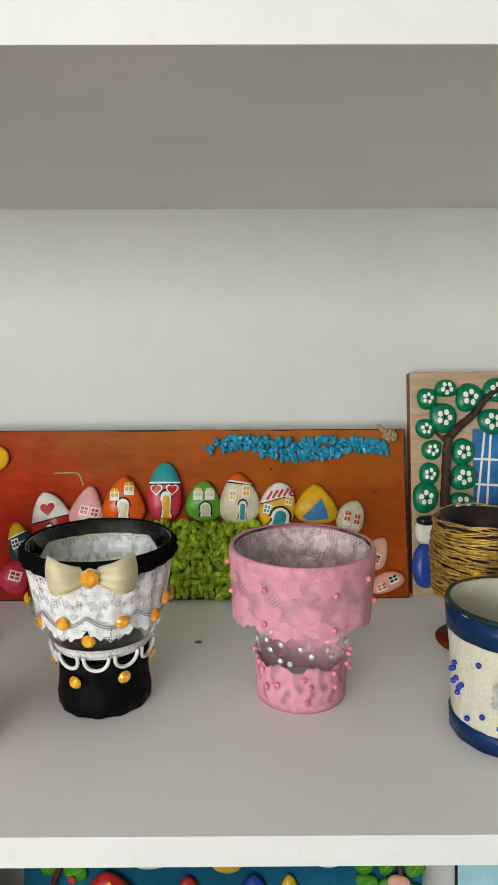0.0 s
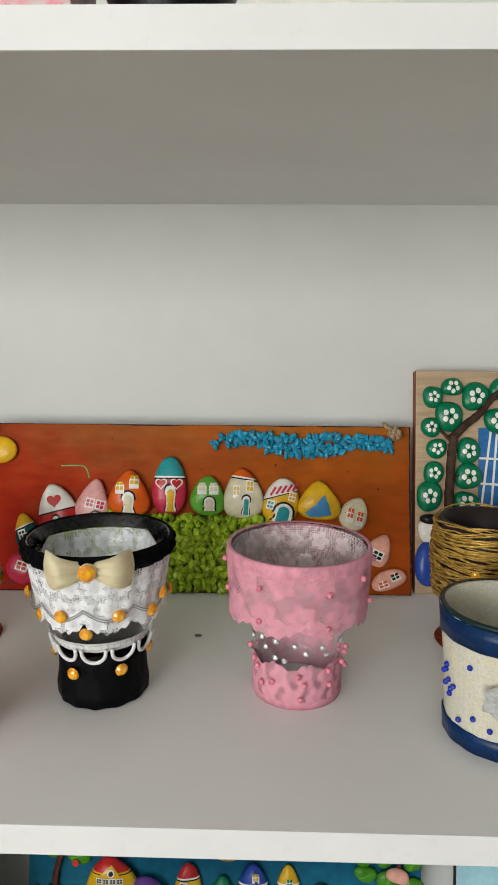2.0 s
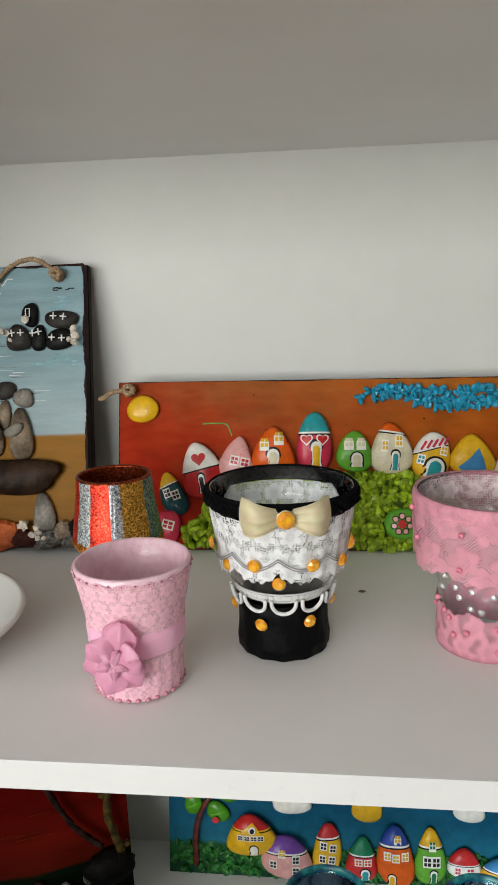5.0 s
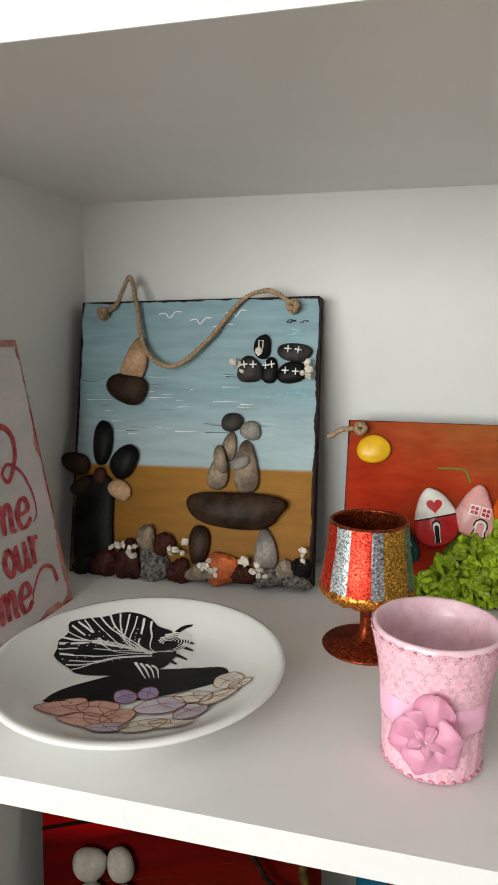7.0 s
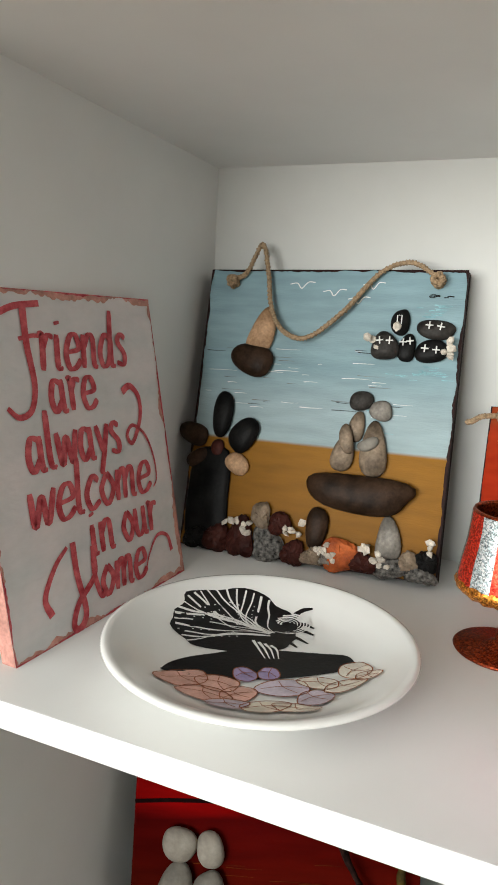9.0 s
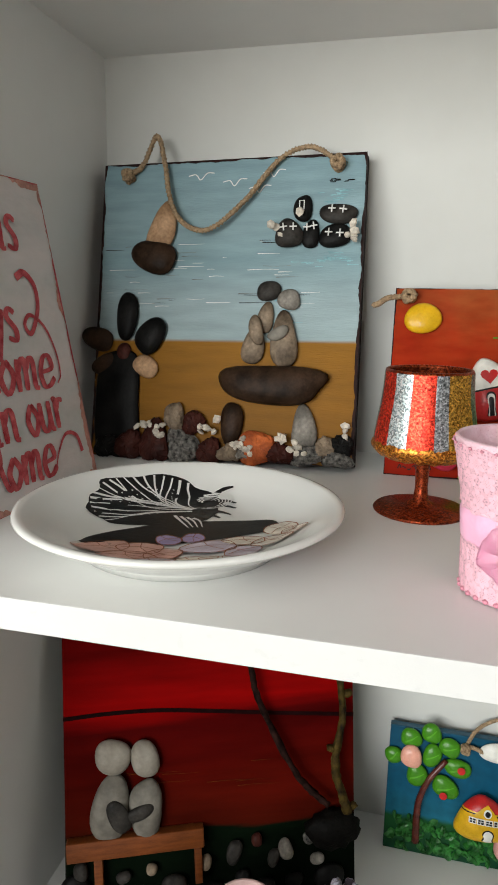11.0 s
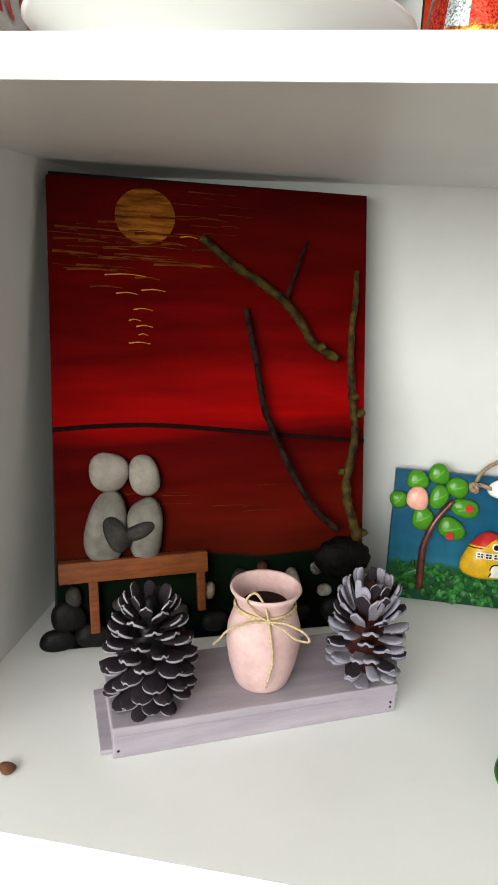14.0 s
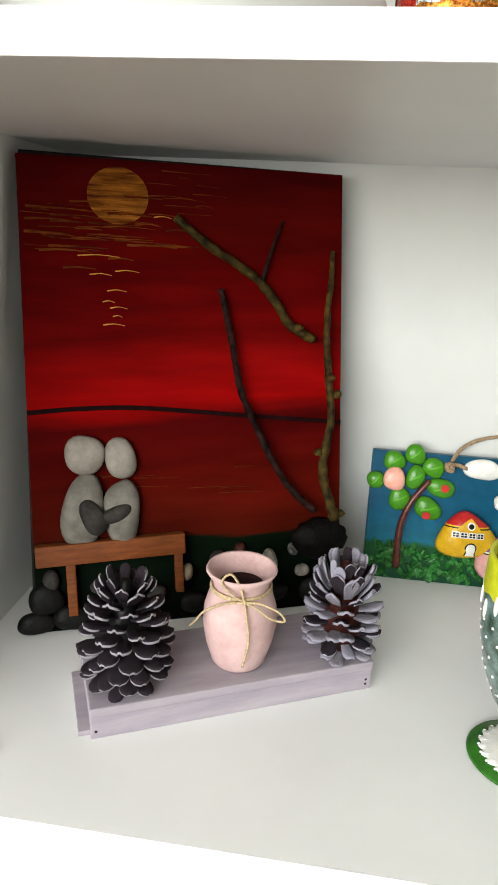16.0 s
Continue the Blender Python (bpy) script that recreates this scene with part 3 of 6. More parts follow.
for k in range(7):
    a = TAU * k / 7
    pt = part("petal", decal(fsurf, oval(0.0075 * math.sin(a), 0.0075 * math.cos(a), 0.0066, 0.0066, 10), 0.0005), BLACKP, fst)
    part("petal_fill", decal(fsurf, oval(0.0075 * math.sin(a), 0.0075 * math.cos(a), 0.0047, 0.0047, 10), 0.0009), P("pink"), pt)
part("flower_eye", decal(fsurf, oval(0, 0, 0.008, 0.008), 0.0013), P("red"), fst)

rng = random.Random(4)
green_meshes, blue_meshes, white_meshes = chip_meshes("gravel_chip", 0.0056, GREENCHIP, 9), chip_meshes("blue_chip", 0.0042, BLUECHIP, 8, seed=2), chip_meshes("white_chip", 0.0039, WHITECHIP, seed=3)
rest = []
bed = [(0.070, 0.002), (0.2, 0.002), (0.342, 0.002), (0.332, 0.03), (0.318, 0.074), (0.22, 0.076), (0.125, 0.074), (0.09, 0.044)]
part("gravel_ground", decal(flat, [(p.x, p.z) for p in smooth_points([(x, 0, z) for x, z in bed + bed[:1]], 4)][:-1], 0.0006), mat("green_ground_paint", (0.07, 0.13, 0.01), 0.7, scale=90, var=0.3), orange)
for i in range(46):
    for j in range(13):
        u, v = 0.068 + i * 0.0062 + rng.uniform(-0.002, 0.002), 0.005 + j * 0.0062 + rng.uniform(-0.002, 0.002)
        top = 0.078 if u > 0.12 else 0.02 + (u - 0.066) * 1.0
        if v < min(top, 0.078) and u < 0.345 - v * 0.4:
            m = pose(u, -0.0025 - rng.uniform(0, 0.0035), v, rng.uniform(0, 360), rng.uniform(0, 360), rng.uniform(0, 360))
            if u < 0.135 or 0.195 < u < 0.272:
                shared("gravel_chip", rng.choice(green_meshes), orange, m)
            else:
                rest.append(m)
joined("gravel_bed", rest, green_meshes, GREENCHIP, orange, rng)
for i in range(40):
    for j in range(5):
        u = 0.238 + i * 0.0045 + rng.uniform(-0.0015, 0.0015)
        mid = 0.150 + 0.003 * math.sin((u - 0.24) * 55) - 0.003 * (u - 0.24) / 0.17
        half = 0.0045 + 0.0055 * math.sin(math.pi * (u - 0.236) / 0.182) if u < 0.38 else 0.007
        v = mid + (j - 2) * 0.0045 + rng.uniform(-0.0015, 0.0015)
        if abs(v - mid) < half:
            shared("blue_chip", rng.choice(blue_meshes), orange, pose(u, -0.0022 - rng.uniform(0, 0.003), v, rng.uniform(0, 360), rng.uniform(0, 360), rng.uniform(0, 360)))


def knot(owner, u, v, r=0.0045, seed=0):
    g = random.Random(seed)
    pts = [(u + r * (0.62 + 0.2 * math.sin(a * 3.1)) * math.cos(a * 1.7 + seed), -0.002 - r * 0.7 + r * 0.8 * math.sin(a * 2.3), v + r * (0.62 + 0.25 * math.cos(a * 2.7)) * math.sin(a * 1.7 + seed)) for a in [k * 0.7 for k in range(20)]]
    return part("knot", rope(pts, r * 0.40, n=6), JUTE, owner, "knotted jute end")


for k in range(7):
    u = 0.012 + k * 0.0042
    part("ink_mark", strip(flat, [(u, 0.006 + 0.002 * (k % 2)), (u + 0.0015, 0.0095 - 0.002 * (k % 3)), (u + 0.003, 0.0065)], 0.0009, 0.0005, 3), BLACKP, orange)
for u, v, r in ((0.19, 0.128, 0.0022), (0.226, 0.122, 0.0014), (0.300, 0.127, 0.0024), (0.372, 0.121, 0.0016), (0.402, 0.104, 0.0018), (0.136, 0.152, 0.0016), (0.148, 0.118, 0.0012), (0.385, 0.06, 0.0014), (0.322, 0.137, 0.0012)):
    part("paint_speck", decal(flat, oval(u, v, r, r * 0.8, 8), 0.0005), BLACKP, orange)
knot(orange, 0.012, 0.158, 0.006, 1)
knot(orange, 0.418, 0.159, 0.006, 2)
part("rope_end", rope([(0.008, -0.004, 0.158), (-0.006, -0.006, 0.156), (-0.014, -0.005, 0.151), (-0.019, -0.003, 0.150)], 0.0024), JUTE, orange, "frayed jute rope end")
part("rope_end", rope([(0.418, -0.004, 0.161), (0.412, -0.003, 0.165), (0.408, 0.002, 0.170)], 0.0022), JUTE, orange, "frayed jute rope end")
part("painted_pole", strip(flat, [(0.085, 0.124), (0.098, 0.1245), (0.109, 0.123), (0.114, 0.112)], 0.0012, 0.0004), P("leaf"), orange)

# seaside pebble picture
SEA = mat("seaside_painted_wood", (0.40, 0.54, 0.57), 0.5, scale=10, var=0.14, stretch=(1, 1, 7), bump=0.35, bscale=120, spec=0.12)
gradient(SEA, "Z", 0, 0.2815, ((0.0, (0.19, 0.08, 0.007)), (0.392, (0.26, 0.115, 0.010)), (0.402, (0.30, 0.385, 0.40)), (0.52, (0.31, 0.40, 0.42)), (0.66, (0.22, 0.33, 0.36)), (0.78, (0.25, 0.36, 0.39)), (1.0, (0.22, 0.34, 0.38))), 1.0, 0.0015, 14, (0.6, 1, 3.5), 0.12)
sea = slab("seaside_picture", pose(-0.497, 0.677, Z, -13.3, -1.2, 1), 0.252, 0.2815, 0.012, SEA, DARKEDGE, "seaside panel with pebble figures, rope and rocks", "picture")
part("backing_board", box(-0.005, 0.2525, 0.0122, 0.0215, 0.0, 0.2835, 0.0012), DARKEDGE, sea, "dark stained board behind the panel", smooth=False)
ROCKS = dict(tan=((0.36, 0.20, 0.10), (0.42, 0.26, 0.15)), bark=((0.016, 0.009, 0.005), (0.036, 0.020, 0.012)), coal=((0.004, 0.004, 0.004), (0.010, 0.0095, 0.009)), grey=((0.11, 0.097, 0.080), (0.21, 0.19, 0.165)), pale=((0.13, 0.117, 0.096), (0.215, 0.195, 0.165)),
             dun=((0.085, 0.058, 0.036), (0.22, 0.165, 0.115)), rust=((0.28, 0.05, 0.012), (0.42, 0.10, 0.025)), maroon=((0.022, 0.006, 0.005), (0.05, 0.015, 0.011)), speckle=((0.006, 0.006, 0.006), (0.16, 0.15, 0.14)), slate=((0.014, 0.013, 0.012), (0.038, 0.034, 0.030)), ivory=((0.23, 0.20, 0.165), (0.31, 0.28, 0.235)))


def R(key):
    if key == "speckle" and key not in PAINT:
        PAINT[key] = mat("pebble_speckle", (0.006, 0.005, 0.005), 0.5, col2=(0.15, 0.14, 0.125), scale=260, var=0.3, bump=0.7, bscale=500)
    return rock(key, *ROCKS[key])


for u, v, w, h, k, rot, tp in ((0.064, 0.218, 0.026, 0.050, "tan", -14, 0.25), (0.057, 0.190, 0.046, 0.031, "bark", -18, 0), (0.197, 0.232, 0.017, 0.025, "coal", 0, 0.1), (0.185, 0.209, 0.025, 0.027, "slate", 0, 0.15), (0.205, 0.208, 0.016, 0.026, "coal", 0, 0),
                               (0.229, 0.226, 0.035, 0.018, "slate", -8, 0), (0.227, 0.206, 0.030, 0.021, "coal", 4, 0), (0.169, 0.157, 0.022, 0.019, "slate", 0, 0), (0.188, 0.149, 0.021, 0.019, "grey", 0, 0), (0.167, 0.133, 0.015, 0.030, "dun", -10, 0.2),
                               (0.157, 0.107, 0.021, 0.034, "dun", -14, 0.25), (0.185, 0.113, 0.025, 0.050, "dun", 4, 0.25), (0.140, 0.035, 0.022, 0.039, "bark", -4, 0.0), (0.207, 0.033, 0.022, 0.043, "grey", 6, 0.2),
                               (0.032, 0.134, 0.022, 0.046, "coal", -4, 0), (0.057, 0.115, 0.028, 0.036, "coal", -40, 0), (0.003, 0.112, 0.034, 0.022, "bark", -14, 0), (0.010, 0.088, 0.027, 0.017, "bark", 35, 0), (0.053, 0.086, 0.027, 0.020, "tan", -35, 0), (0.030, 0.099, 0.015, 0.019, "maroon", 0, 0)):
    stone(sea, u, v, w, h, R(k), rot, taper=tp, d=0.42 * min(w, h))
stone(sea, 0.160, 0.120, 0.013, 0.028, R("dun"), 14, 0.007, lift=0.006)
stone(sea, 0.181, 0.117, 0.021, 0.011, R("pale"), 28, 0.006, lift=0.009)
stone(sea, 0.176, 0.071, 0.096, 0.035, R("bark"), -3, 0.017, taper=-0.12, p=3.2, name="bench_stone", label="long flat dark brown stone")
part("trunk_piece", pebble(0.046, 0.100, 0.007, 5, 0.06, 5.0, 0.04)[0], R("coal"), sea, "dark brown bark strip", pose(0.026, 0.001, 0.050))
for u, v, w, h, k, rot in ((0.085, 0.039, 0.018, 0.026, "dun", 0), (0.104, 0.034, 0.021, 0.020, "maroon", 10), (0.094, 0.013, 0.030, 0.030, "speckle", 0), (0.066, 0.016, 0.024, 0.040, "maroon", 5), (0.040, 0.012, 0.024, 0.026, "maroon", 0), (0.120, 0.009, 0.022, 0.022, "maroon", 0),
                           (0.138, 0.008, 0.023, 0.014, "dun", 0), (0.165, 0.014, 0.034, 0.028, "rust", 20), (0.186, 0.010, 0.024, 0.017, "maroon", 0), (0.212, 0.009, 0.026, 0.018, "speckle", 0), (0.226, 0.016, 0.020, 0.016, "dun", 20), (0.242, 0.019, 0.019, 0.017, "coal", 0), (0.238, 0.007, 0.025, 0.014, "speckle", 0), (0.018, 0.010, 0.022, 0.02, "coal", 0), (0.152, 0.007, 0.012, 0.010, "grey", 0)):
    bm, _ = pebble(w * 1.06, h * 1.08, 0.012, int(u * 9173), 0.12, 2.6, 0.16)
    chisel = random.Random(int(u * 5e4))
    for q in bm.verts:
        q.co += Vector((chisel.uniform(-1, 1), chisel.uniform(-0.8, 0.4), chisel.uniform(-1, 1))) * 0.0011
    part("rock", bm, R(k), sea, "", pose(u, 0.001, v, 0, -rot, 0), smooth=False)
for cu, cv, n in ((0.120, 0.026, 6), (0.147, 0.016, 6), (0.191, 0.020, 7), (0.205, 0.014, 4), (0.056, 0.028, 4), (0.076, 0.026, 4), (0.245, 0.032, 3), (0.172, 0.210, 3), (0.2075, 0.2215, 1), (0.246, 0.214, 2), (0.246, 0.203, 3), (0.155, 0.012, 5)):
    for _ in range(n):
        shared("white_chip", rng.choice(white_meshes), sea, pose(min(0.2445, cu + rng.gauss(0, 0.0045)), -0.0065 - rng.uniform(0, 0.005), max(0.006, cv + rng.gauss(0, 0.0036)), rng.uniform(0, 360), rng.uniform(0, 360), 0))
for u, v in ((0.181, 0.213), (0.190, 0.213), (0.2025, 0.212), (0.2085, 0.213), (0.224, 0.228), (0.234, 0.227), (0.222, 0.207), (0.232, 0.206)):
    bm = box(-0.0034, 0.0034, -0.0006, 0, -0.0006, 0.0006)
    tmp = bpy.data.meshes.new("tmp")
    b2 = box(-0.0006, 0.0006, -0.00062, 0, -0.0034, 0.0034)
    b2.to_mesh(tmp), b2.free(), bm.from_mesh(tmp), bpy.data.meshes.remove(tmp)
    part("painted_cross", bm, WHITEP, sea, m=pose(u, -0.0112 if u > 0.2 else -0.0105, v, 0, rng.uniform(-10, 10), 0))
part("painted_window", strip(flat, [(-0.002, -0.004), (-0.002, 0.004), (0.002, 0.004), (0.002, -0.004), (-0.002, -0.004)], 0.0009, 0.0, 1), WHITEP, sea, m=pose(0.1965, -0.0082, 0.233))
for u, v, s in ((0.098, 0.265, 0.012), (0.131, 0.258, 0.011), (0.155, 0.251, 0.01), (0.168, 0.265, 0.01)):
    part("painted_gull", strip(flat, [(u - s, v + 0.002), (u - s * 0.4, v + 0.003), (u, v - 0.002), (u + s * 0.5, v + 0.004), (u + s * 1.1, v + 0.004)], 0.0009, 0.0005), WHITEP, sea)
for k in range(9):
    u, v = 0.217 + rng.uniform(0, 0.022), 0.257 + rng.choice((-0.0012, 0, 0.0012))
    part("ink_mark", strip(flat, [(u, v), (u + rng.uniform(0.003, 0.007), v + rng.uniform(-0.0005, 0.0005))], 0.0009, 0.0005, 2), BLACKP, sea)
for k in range(46):
    u, v, ln = rng.uniform(0.005, 0.2), rng.uniform(0.14, 0.205), rng.uniform(0.004, 0.03)
    part("brush_mark", strip(flat, [(u, v), (u + ln / 2, v + rng.uniform(-0.0006, 0.0006)), (u + ln, v)], (rng.uniform(0.0003, 0.0009), 0.0002), 0.0004 + rng.uniform(0, 0.0004), 2), rng.choice((R("grey"), R("slate"), WHITEP, WHITEP)), sea)
TEALWASH = mat("teal_wash", (0.22, 0.42, 0.46), 0.55, scale=60, var=0.25)
for k in range(70):
    cu, cv, su, sv = rng.choice(((0.222, 0.187, 0.016, 0.004), (0.224, 0.243, 0.006, 0.005), (0.178, 0.139, 0.005, 0.009)))
    u, v, ln = rng.gauss(cu, su), rng.gauss(cv, sv), rng.uniform(0.003, 0.012)
    if u + ln < 0.25:
        part("brush_mark", strip(flat, [(u, v), (u + ln / 2, v + rng.uniform(-0.0006, 0.0006)), (u + ln, v)], (rng.uniform(0.0004, 0.0014), 0.0003), 0.0002 + k * 0.000003, 2), TEALWASH, sea)
knot(sea, 0.027, 0.268, 0.006, 3)
knot(sea, 0.227, 0.270, 0.006, 4)
part("hanging_rope", rope([(0.027, -0.006, 0.270), (0.040, -0.004, 0.277), (0.053, -0.003, 0.306), (0.064, -0.008, 0.278), (0.074, -0.012, 0.238), (0.090, -0.013, 0.216), (0.114, -0.012, 0.213), (0.145, -0.009, 0.240), (0.174, -0.005, 0.277), (0.202, -0.004, 0.287), (0.227, -0.006, 0.272)], 0.0026), JUTE, sea, "twisted jute hanging rope")


def frayed(owner, w, h, material, thin, thick, seed, lift=0.0004):
    """Paint worn off along the four edges of a panel."""
    g3 = random.Random(seed)
    for (u0, v0), (u1, v1), (nu, nv) in (((0, h), (w, h), (0, -1)), ((0, 0), (w, 0), (0, 1)), ((0, 0), (0, h), (1, 0)), ((w, 0), (w, h), (-1, 0))):
        bm, prev, n = bmesh.new(), None, 90
        wide = thin
        for i in range(n + 1):
            wide = max(thin * 0.4, min(thick, wide + g3.uniform(-1, 1) * thick * 0.3))
            x, z = u0 + (u1 - u0) * i / n, v0 + (v1 - v0) * i / n
            pair = [bm.verts.new((x, -lift, z)), bm.verts.new((x + nu * wide, -lift, z + nv * wide))]
            if prev:
                bm.faces.new((prev[0], prev[1], pair[1], pair[0]))
            prev = pair
        bmesh.ops.recalc_face_normals(bm, faces=bm.faces)
        part("worn_edge", bm, material, owner)
        lift += 0.00005


frayed(sea, 0.252, 0.2815, DARKEDGE, 0.0012, 0.0028, 41)
frayed(orange, 0.434, 0.1665, DARKEDGE, 0.0006, 0.0014, 42)

# tree picture
PALEWOOD = mat("pale_pine", (0.46, 0.33, 0.21), 0.6, scale=12, var=0.16, stretch=(1, 1, 12), bump=0.25, bscale=150)
tree = slab("tree_picture", pose(0.2195, 0.697, Z, -12, 0, 0), 0.17, 0.222, 0.014, PALEWOOD, mat("red_brown_edge", (0.22, 0.05, 0.02), 0.5), "pale wooden panel with a stick tree and green pebbles", "picture")
part("painted_house_front", box(0.0, 0.085, -0.0015, 0.0, 0, 0.085, 0.0003), mat("blue_wash", (0.02, 0.13, 0.33), 0.4, scale=40, var=0.3, coat=0.2), tree, "blue painted gate with white lines", pose(0.062, 0, 0.08))
for a, b in (((0.064, 0.082), (0.074, 0.165)), ((0.074, 0.082), (0.08, 0.165)), ((0.062, 0.11), (0.10, 0.108)), ((0.062, 0.135), (0.11, 0.133)), ((0.092, 0.082), (0.094, 0.165))):
    part("painted_line", strip(flat, [a, b], 0.0022, 0.0022, 3), WHITEP, tree)
for u, v, w, h in ((0.016, 0.195, 0.019, 0.023), (0.035, 0.205, 0.022, 0.018), (0.032, 0.176, 0.027, 0.030), (0.014, 0.165, 0.019, 0.020), (0.020, 0.144, 0.020, 0.020), (0.017, 0.120, 0.020, 0.023), (0.013, 0.097, 0.025, 0.031), (0.058, 0.196, 0.027, 0.029), (0.080, 0.172, 0.028, 0.025), (0.051, 0.142, 0.024, 0.025), (0.051, 0.117, 0.026, 0.027), (0.049, 0.091, 0.026, 0.022), (0.085, 0.203, 0.026, 0.025), (0.11, 0.19, 0.027, 0.026), (0.125, 0.165, 0.024, 0.025)):
    st, sf = stone(tree, u, v, w, h, P("emerald"), 0, 0.010, name="leaf_stone", label="dark green pebble with a white painted flower")
    for k in range(5):
        a = TAU * k / 5 + u * 90
        part("flower_petal", decal(sf, oval(w * 0.2 * math.sin(a), w * 0.2 * math.cos(a), w * 0.19, w * 0.22, 8), 0.0006), P("white"), st)
    part("flower_eye", decal(sf, oval(0, 0, w * 0.1, w * 0.1, 8), 0.0010), P("black"), st)
BARK = mat("dark_bark", (0.05, 0.027, 0.018), 0.7, scale=150, var=0.4, bump=0.8, bscale=600)
g = random.Random(8)
part("trunk_stick", tube([(0.031, -0.006, 0.062), (0.032, -0.006, 0.10), (0.034, -0.007, 0.135), (0.036, -0.007, 0.158)], (0.0048, 0.0042), 9, rough=0.12, rng=g), BARK, tree, "dark twig trunk")
part("branch_stick", tube([(0.036, -0.007, 0.156), (0.048, -0.007, 0.168), (0.062, -0.007, 0.180), (0.075, -0.007, 0.196), (0.09, -0.007, 0.206)], (0.004, 0.0032), 8, rough=0.12, rng=g), BARK, tree)
part("branch_stick", tube([(0.035, -0.007, 0.15), (0.027, -0.006, 0.158), (0.022, -0.005, 0.163)], (0.002, 0.0012), 6, rough=0.12, rng=g), BARK, tree)
part("branch_stick", tube([(0.033, -0.006, 0.112), (0.040, -0.006, 0.117), (0.047, -0.006, 0.119)], (0.0018, 0.001), 6, rough=0.12, rng=g), BARK, tree)
stone(tree, 0.010, 0.030, 0.022, 0.044, P("blue"), 3, 0.012, name="painted_pebble", label="plain blue painted pebble")
stone(tree, 0.012, 0.063, 0.019, 0.026, P("white"), 0, 0.010, name="painted_pebble", label="plain white painted pebble")
stone(tree, 0.013, 0.074, 0.019, 0.011, P("black"), 0, 0.011, name="painted_pebble", label="plain black painted pebble")

# board with words
GREYPAINT = mat("worn_grey_paint", (0.65, 0.66, 0.65), 0.6, col2=(0.70, 0.63, 0.62), scale=14, var=0.09, stretch=(1, 1, 2), bump=0.3, bscale=180)
REDINK = mat("worn_red_paint", (0.44, 0.03, 0.045), 0.6, col2=(0.55, 0.12, 0.13), scale=130, var=0.2, bump=0.3)
PINKEDGE = mat("pink_worn_edge", (0.55, 0.27, 0.22), 0.6, scale=50, var=0.3)
words = slab("welcome_sign", pose(-0.471, 0.412, Z, -11.1, 0, 86.3), 0.2014, 0.2425, 0.012, GREYPAINT, PINKEDGE, "worn grey wooden sign with red hand-painted words", "sign")


STROKES = {
    "r": (0.62, [(0, 0.95), (0.14, 0.97), (0.15, 0)], [(0.15, 0.62), (0.34, 0.96), (0.58, 0.92)]),
    "i": (0.42, [(0.10, 1), (0.12, 0.12), (0.32, 0.02)], [(0.12, 1.38), (0.15, 1.28)]),
    "e": (0.70, [(0.08, 0.48), (0.58, 0.58), (0.48, 0.97), (0.22, 0.93), (0.05, 0.45), (0.18, 0.03), (0.44, 0.03), (0.68, 0.25)]),
    "n": (0.82, [(0.10, 1), (0.11, 0)], [(0.11, 0.6), (0.34, 0.98), (0.54, 0.85), (0.57, 0.12), (0.74, 0)]),
    "d": (0.82, [(0.55, 0.85), (0.28, 0.98), (0.05, 0.48), (0.20, 0.02), (0.50, 0.30), (0.60, 1.75)], [(0.58, 0.9), (0.60, 0.10), (0.78, 0)]),
    "s": (0.62, [(0.50, 0.88), (0.26, 1), (0.12, 0.76), (0.44, 0.36), (0.38, 0.04), (0.05, 0.12)]),
    "a": (0.78, [(0.50, 0.88), (0.20, 0.95), (0.05, 0.42), (0.20, 0.02), (0.50, 0.35)], [(0.52, 1), (0.54, 0.10), (0.72, 0)]),
    "l": (0.38, [(0.10, 1.7), (0.10, 0.22), (0.32, 0)]),
    "w": (0.98, [(0.05, 1), (0.20, 0.02), (0.44, 0.85), (0.64, 0.02), (0.88, 1)]),
    "y": (0.66, [(0.05, 1), (0.30, 0.12)], [(0.60, 1), (0.32, 0.10), (0.08, -0.55)]),
    "c": (0.62, [(0.55, 0.82), (0.30, 1), (0.05, 0.5), (0.24, 0.02), (0.60, 0.2)]),
    "o": (0.66, [(0.30, 1), (0.05, 0.5), (0.30, 0), (0.58, 0.5), (0.30, 1)]),
    "m": (1.05, [(0.10, 1), (0.11, 0)], [(0.11, 0.6), (0.30, 0.98), (0.43, 0.82), (0.44, 0)], [(0.44, 0.6), (0.64, 0.98), (0.79, 0.82), (0.81, 0.12), (0.98, 0)]),
    "u": (0.82, [(0.10, 1), (0.12, 0.22), (0.30, 0.02), (0.55, 0.3), (0.58, 1)], [(0.58, 0.6), (0.61, 0.10), (0.78, 0)]),
    " ": (0.40,),
}


def brush(owner, pts, pen, lift):
    """A brush stroke: broad going up or down, thin going across."""
    line, bm, prev = smooth_points([(x, 0, z) for x, z in pts], 7), bmesh.new(), None
    for i, q in enumerate(line):
        d = (line[min(i + 1, len(line) - 1)] - line[max(i - 1, 0)]).normalized()
        side = Vector((-d.z, 0, d.x)) * pen * (0.27 + 0.25 * abs(d.z)) * (0.7 if i in (0, len(line) - 1) else 1)
        pair = [bm.verts.new((q.x + k * side.x, -lift, q.z + k * side.z)) for k in (1, -1)]
        if prev:
            bm.faces.new((prev[0], prev[1], pair[1], pair[0]))
        prev = pair
    bmesh.ops.recalc_face_normals(bm, faces=bm.faces)
    return part("lettering", bm, REDINK, owner, "red brush lettering")


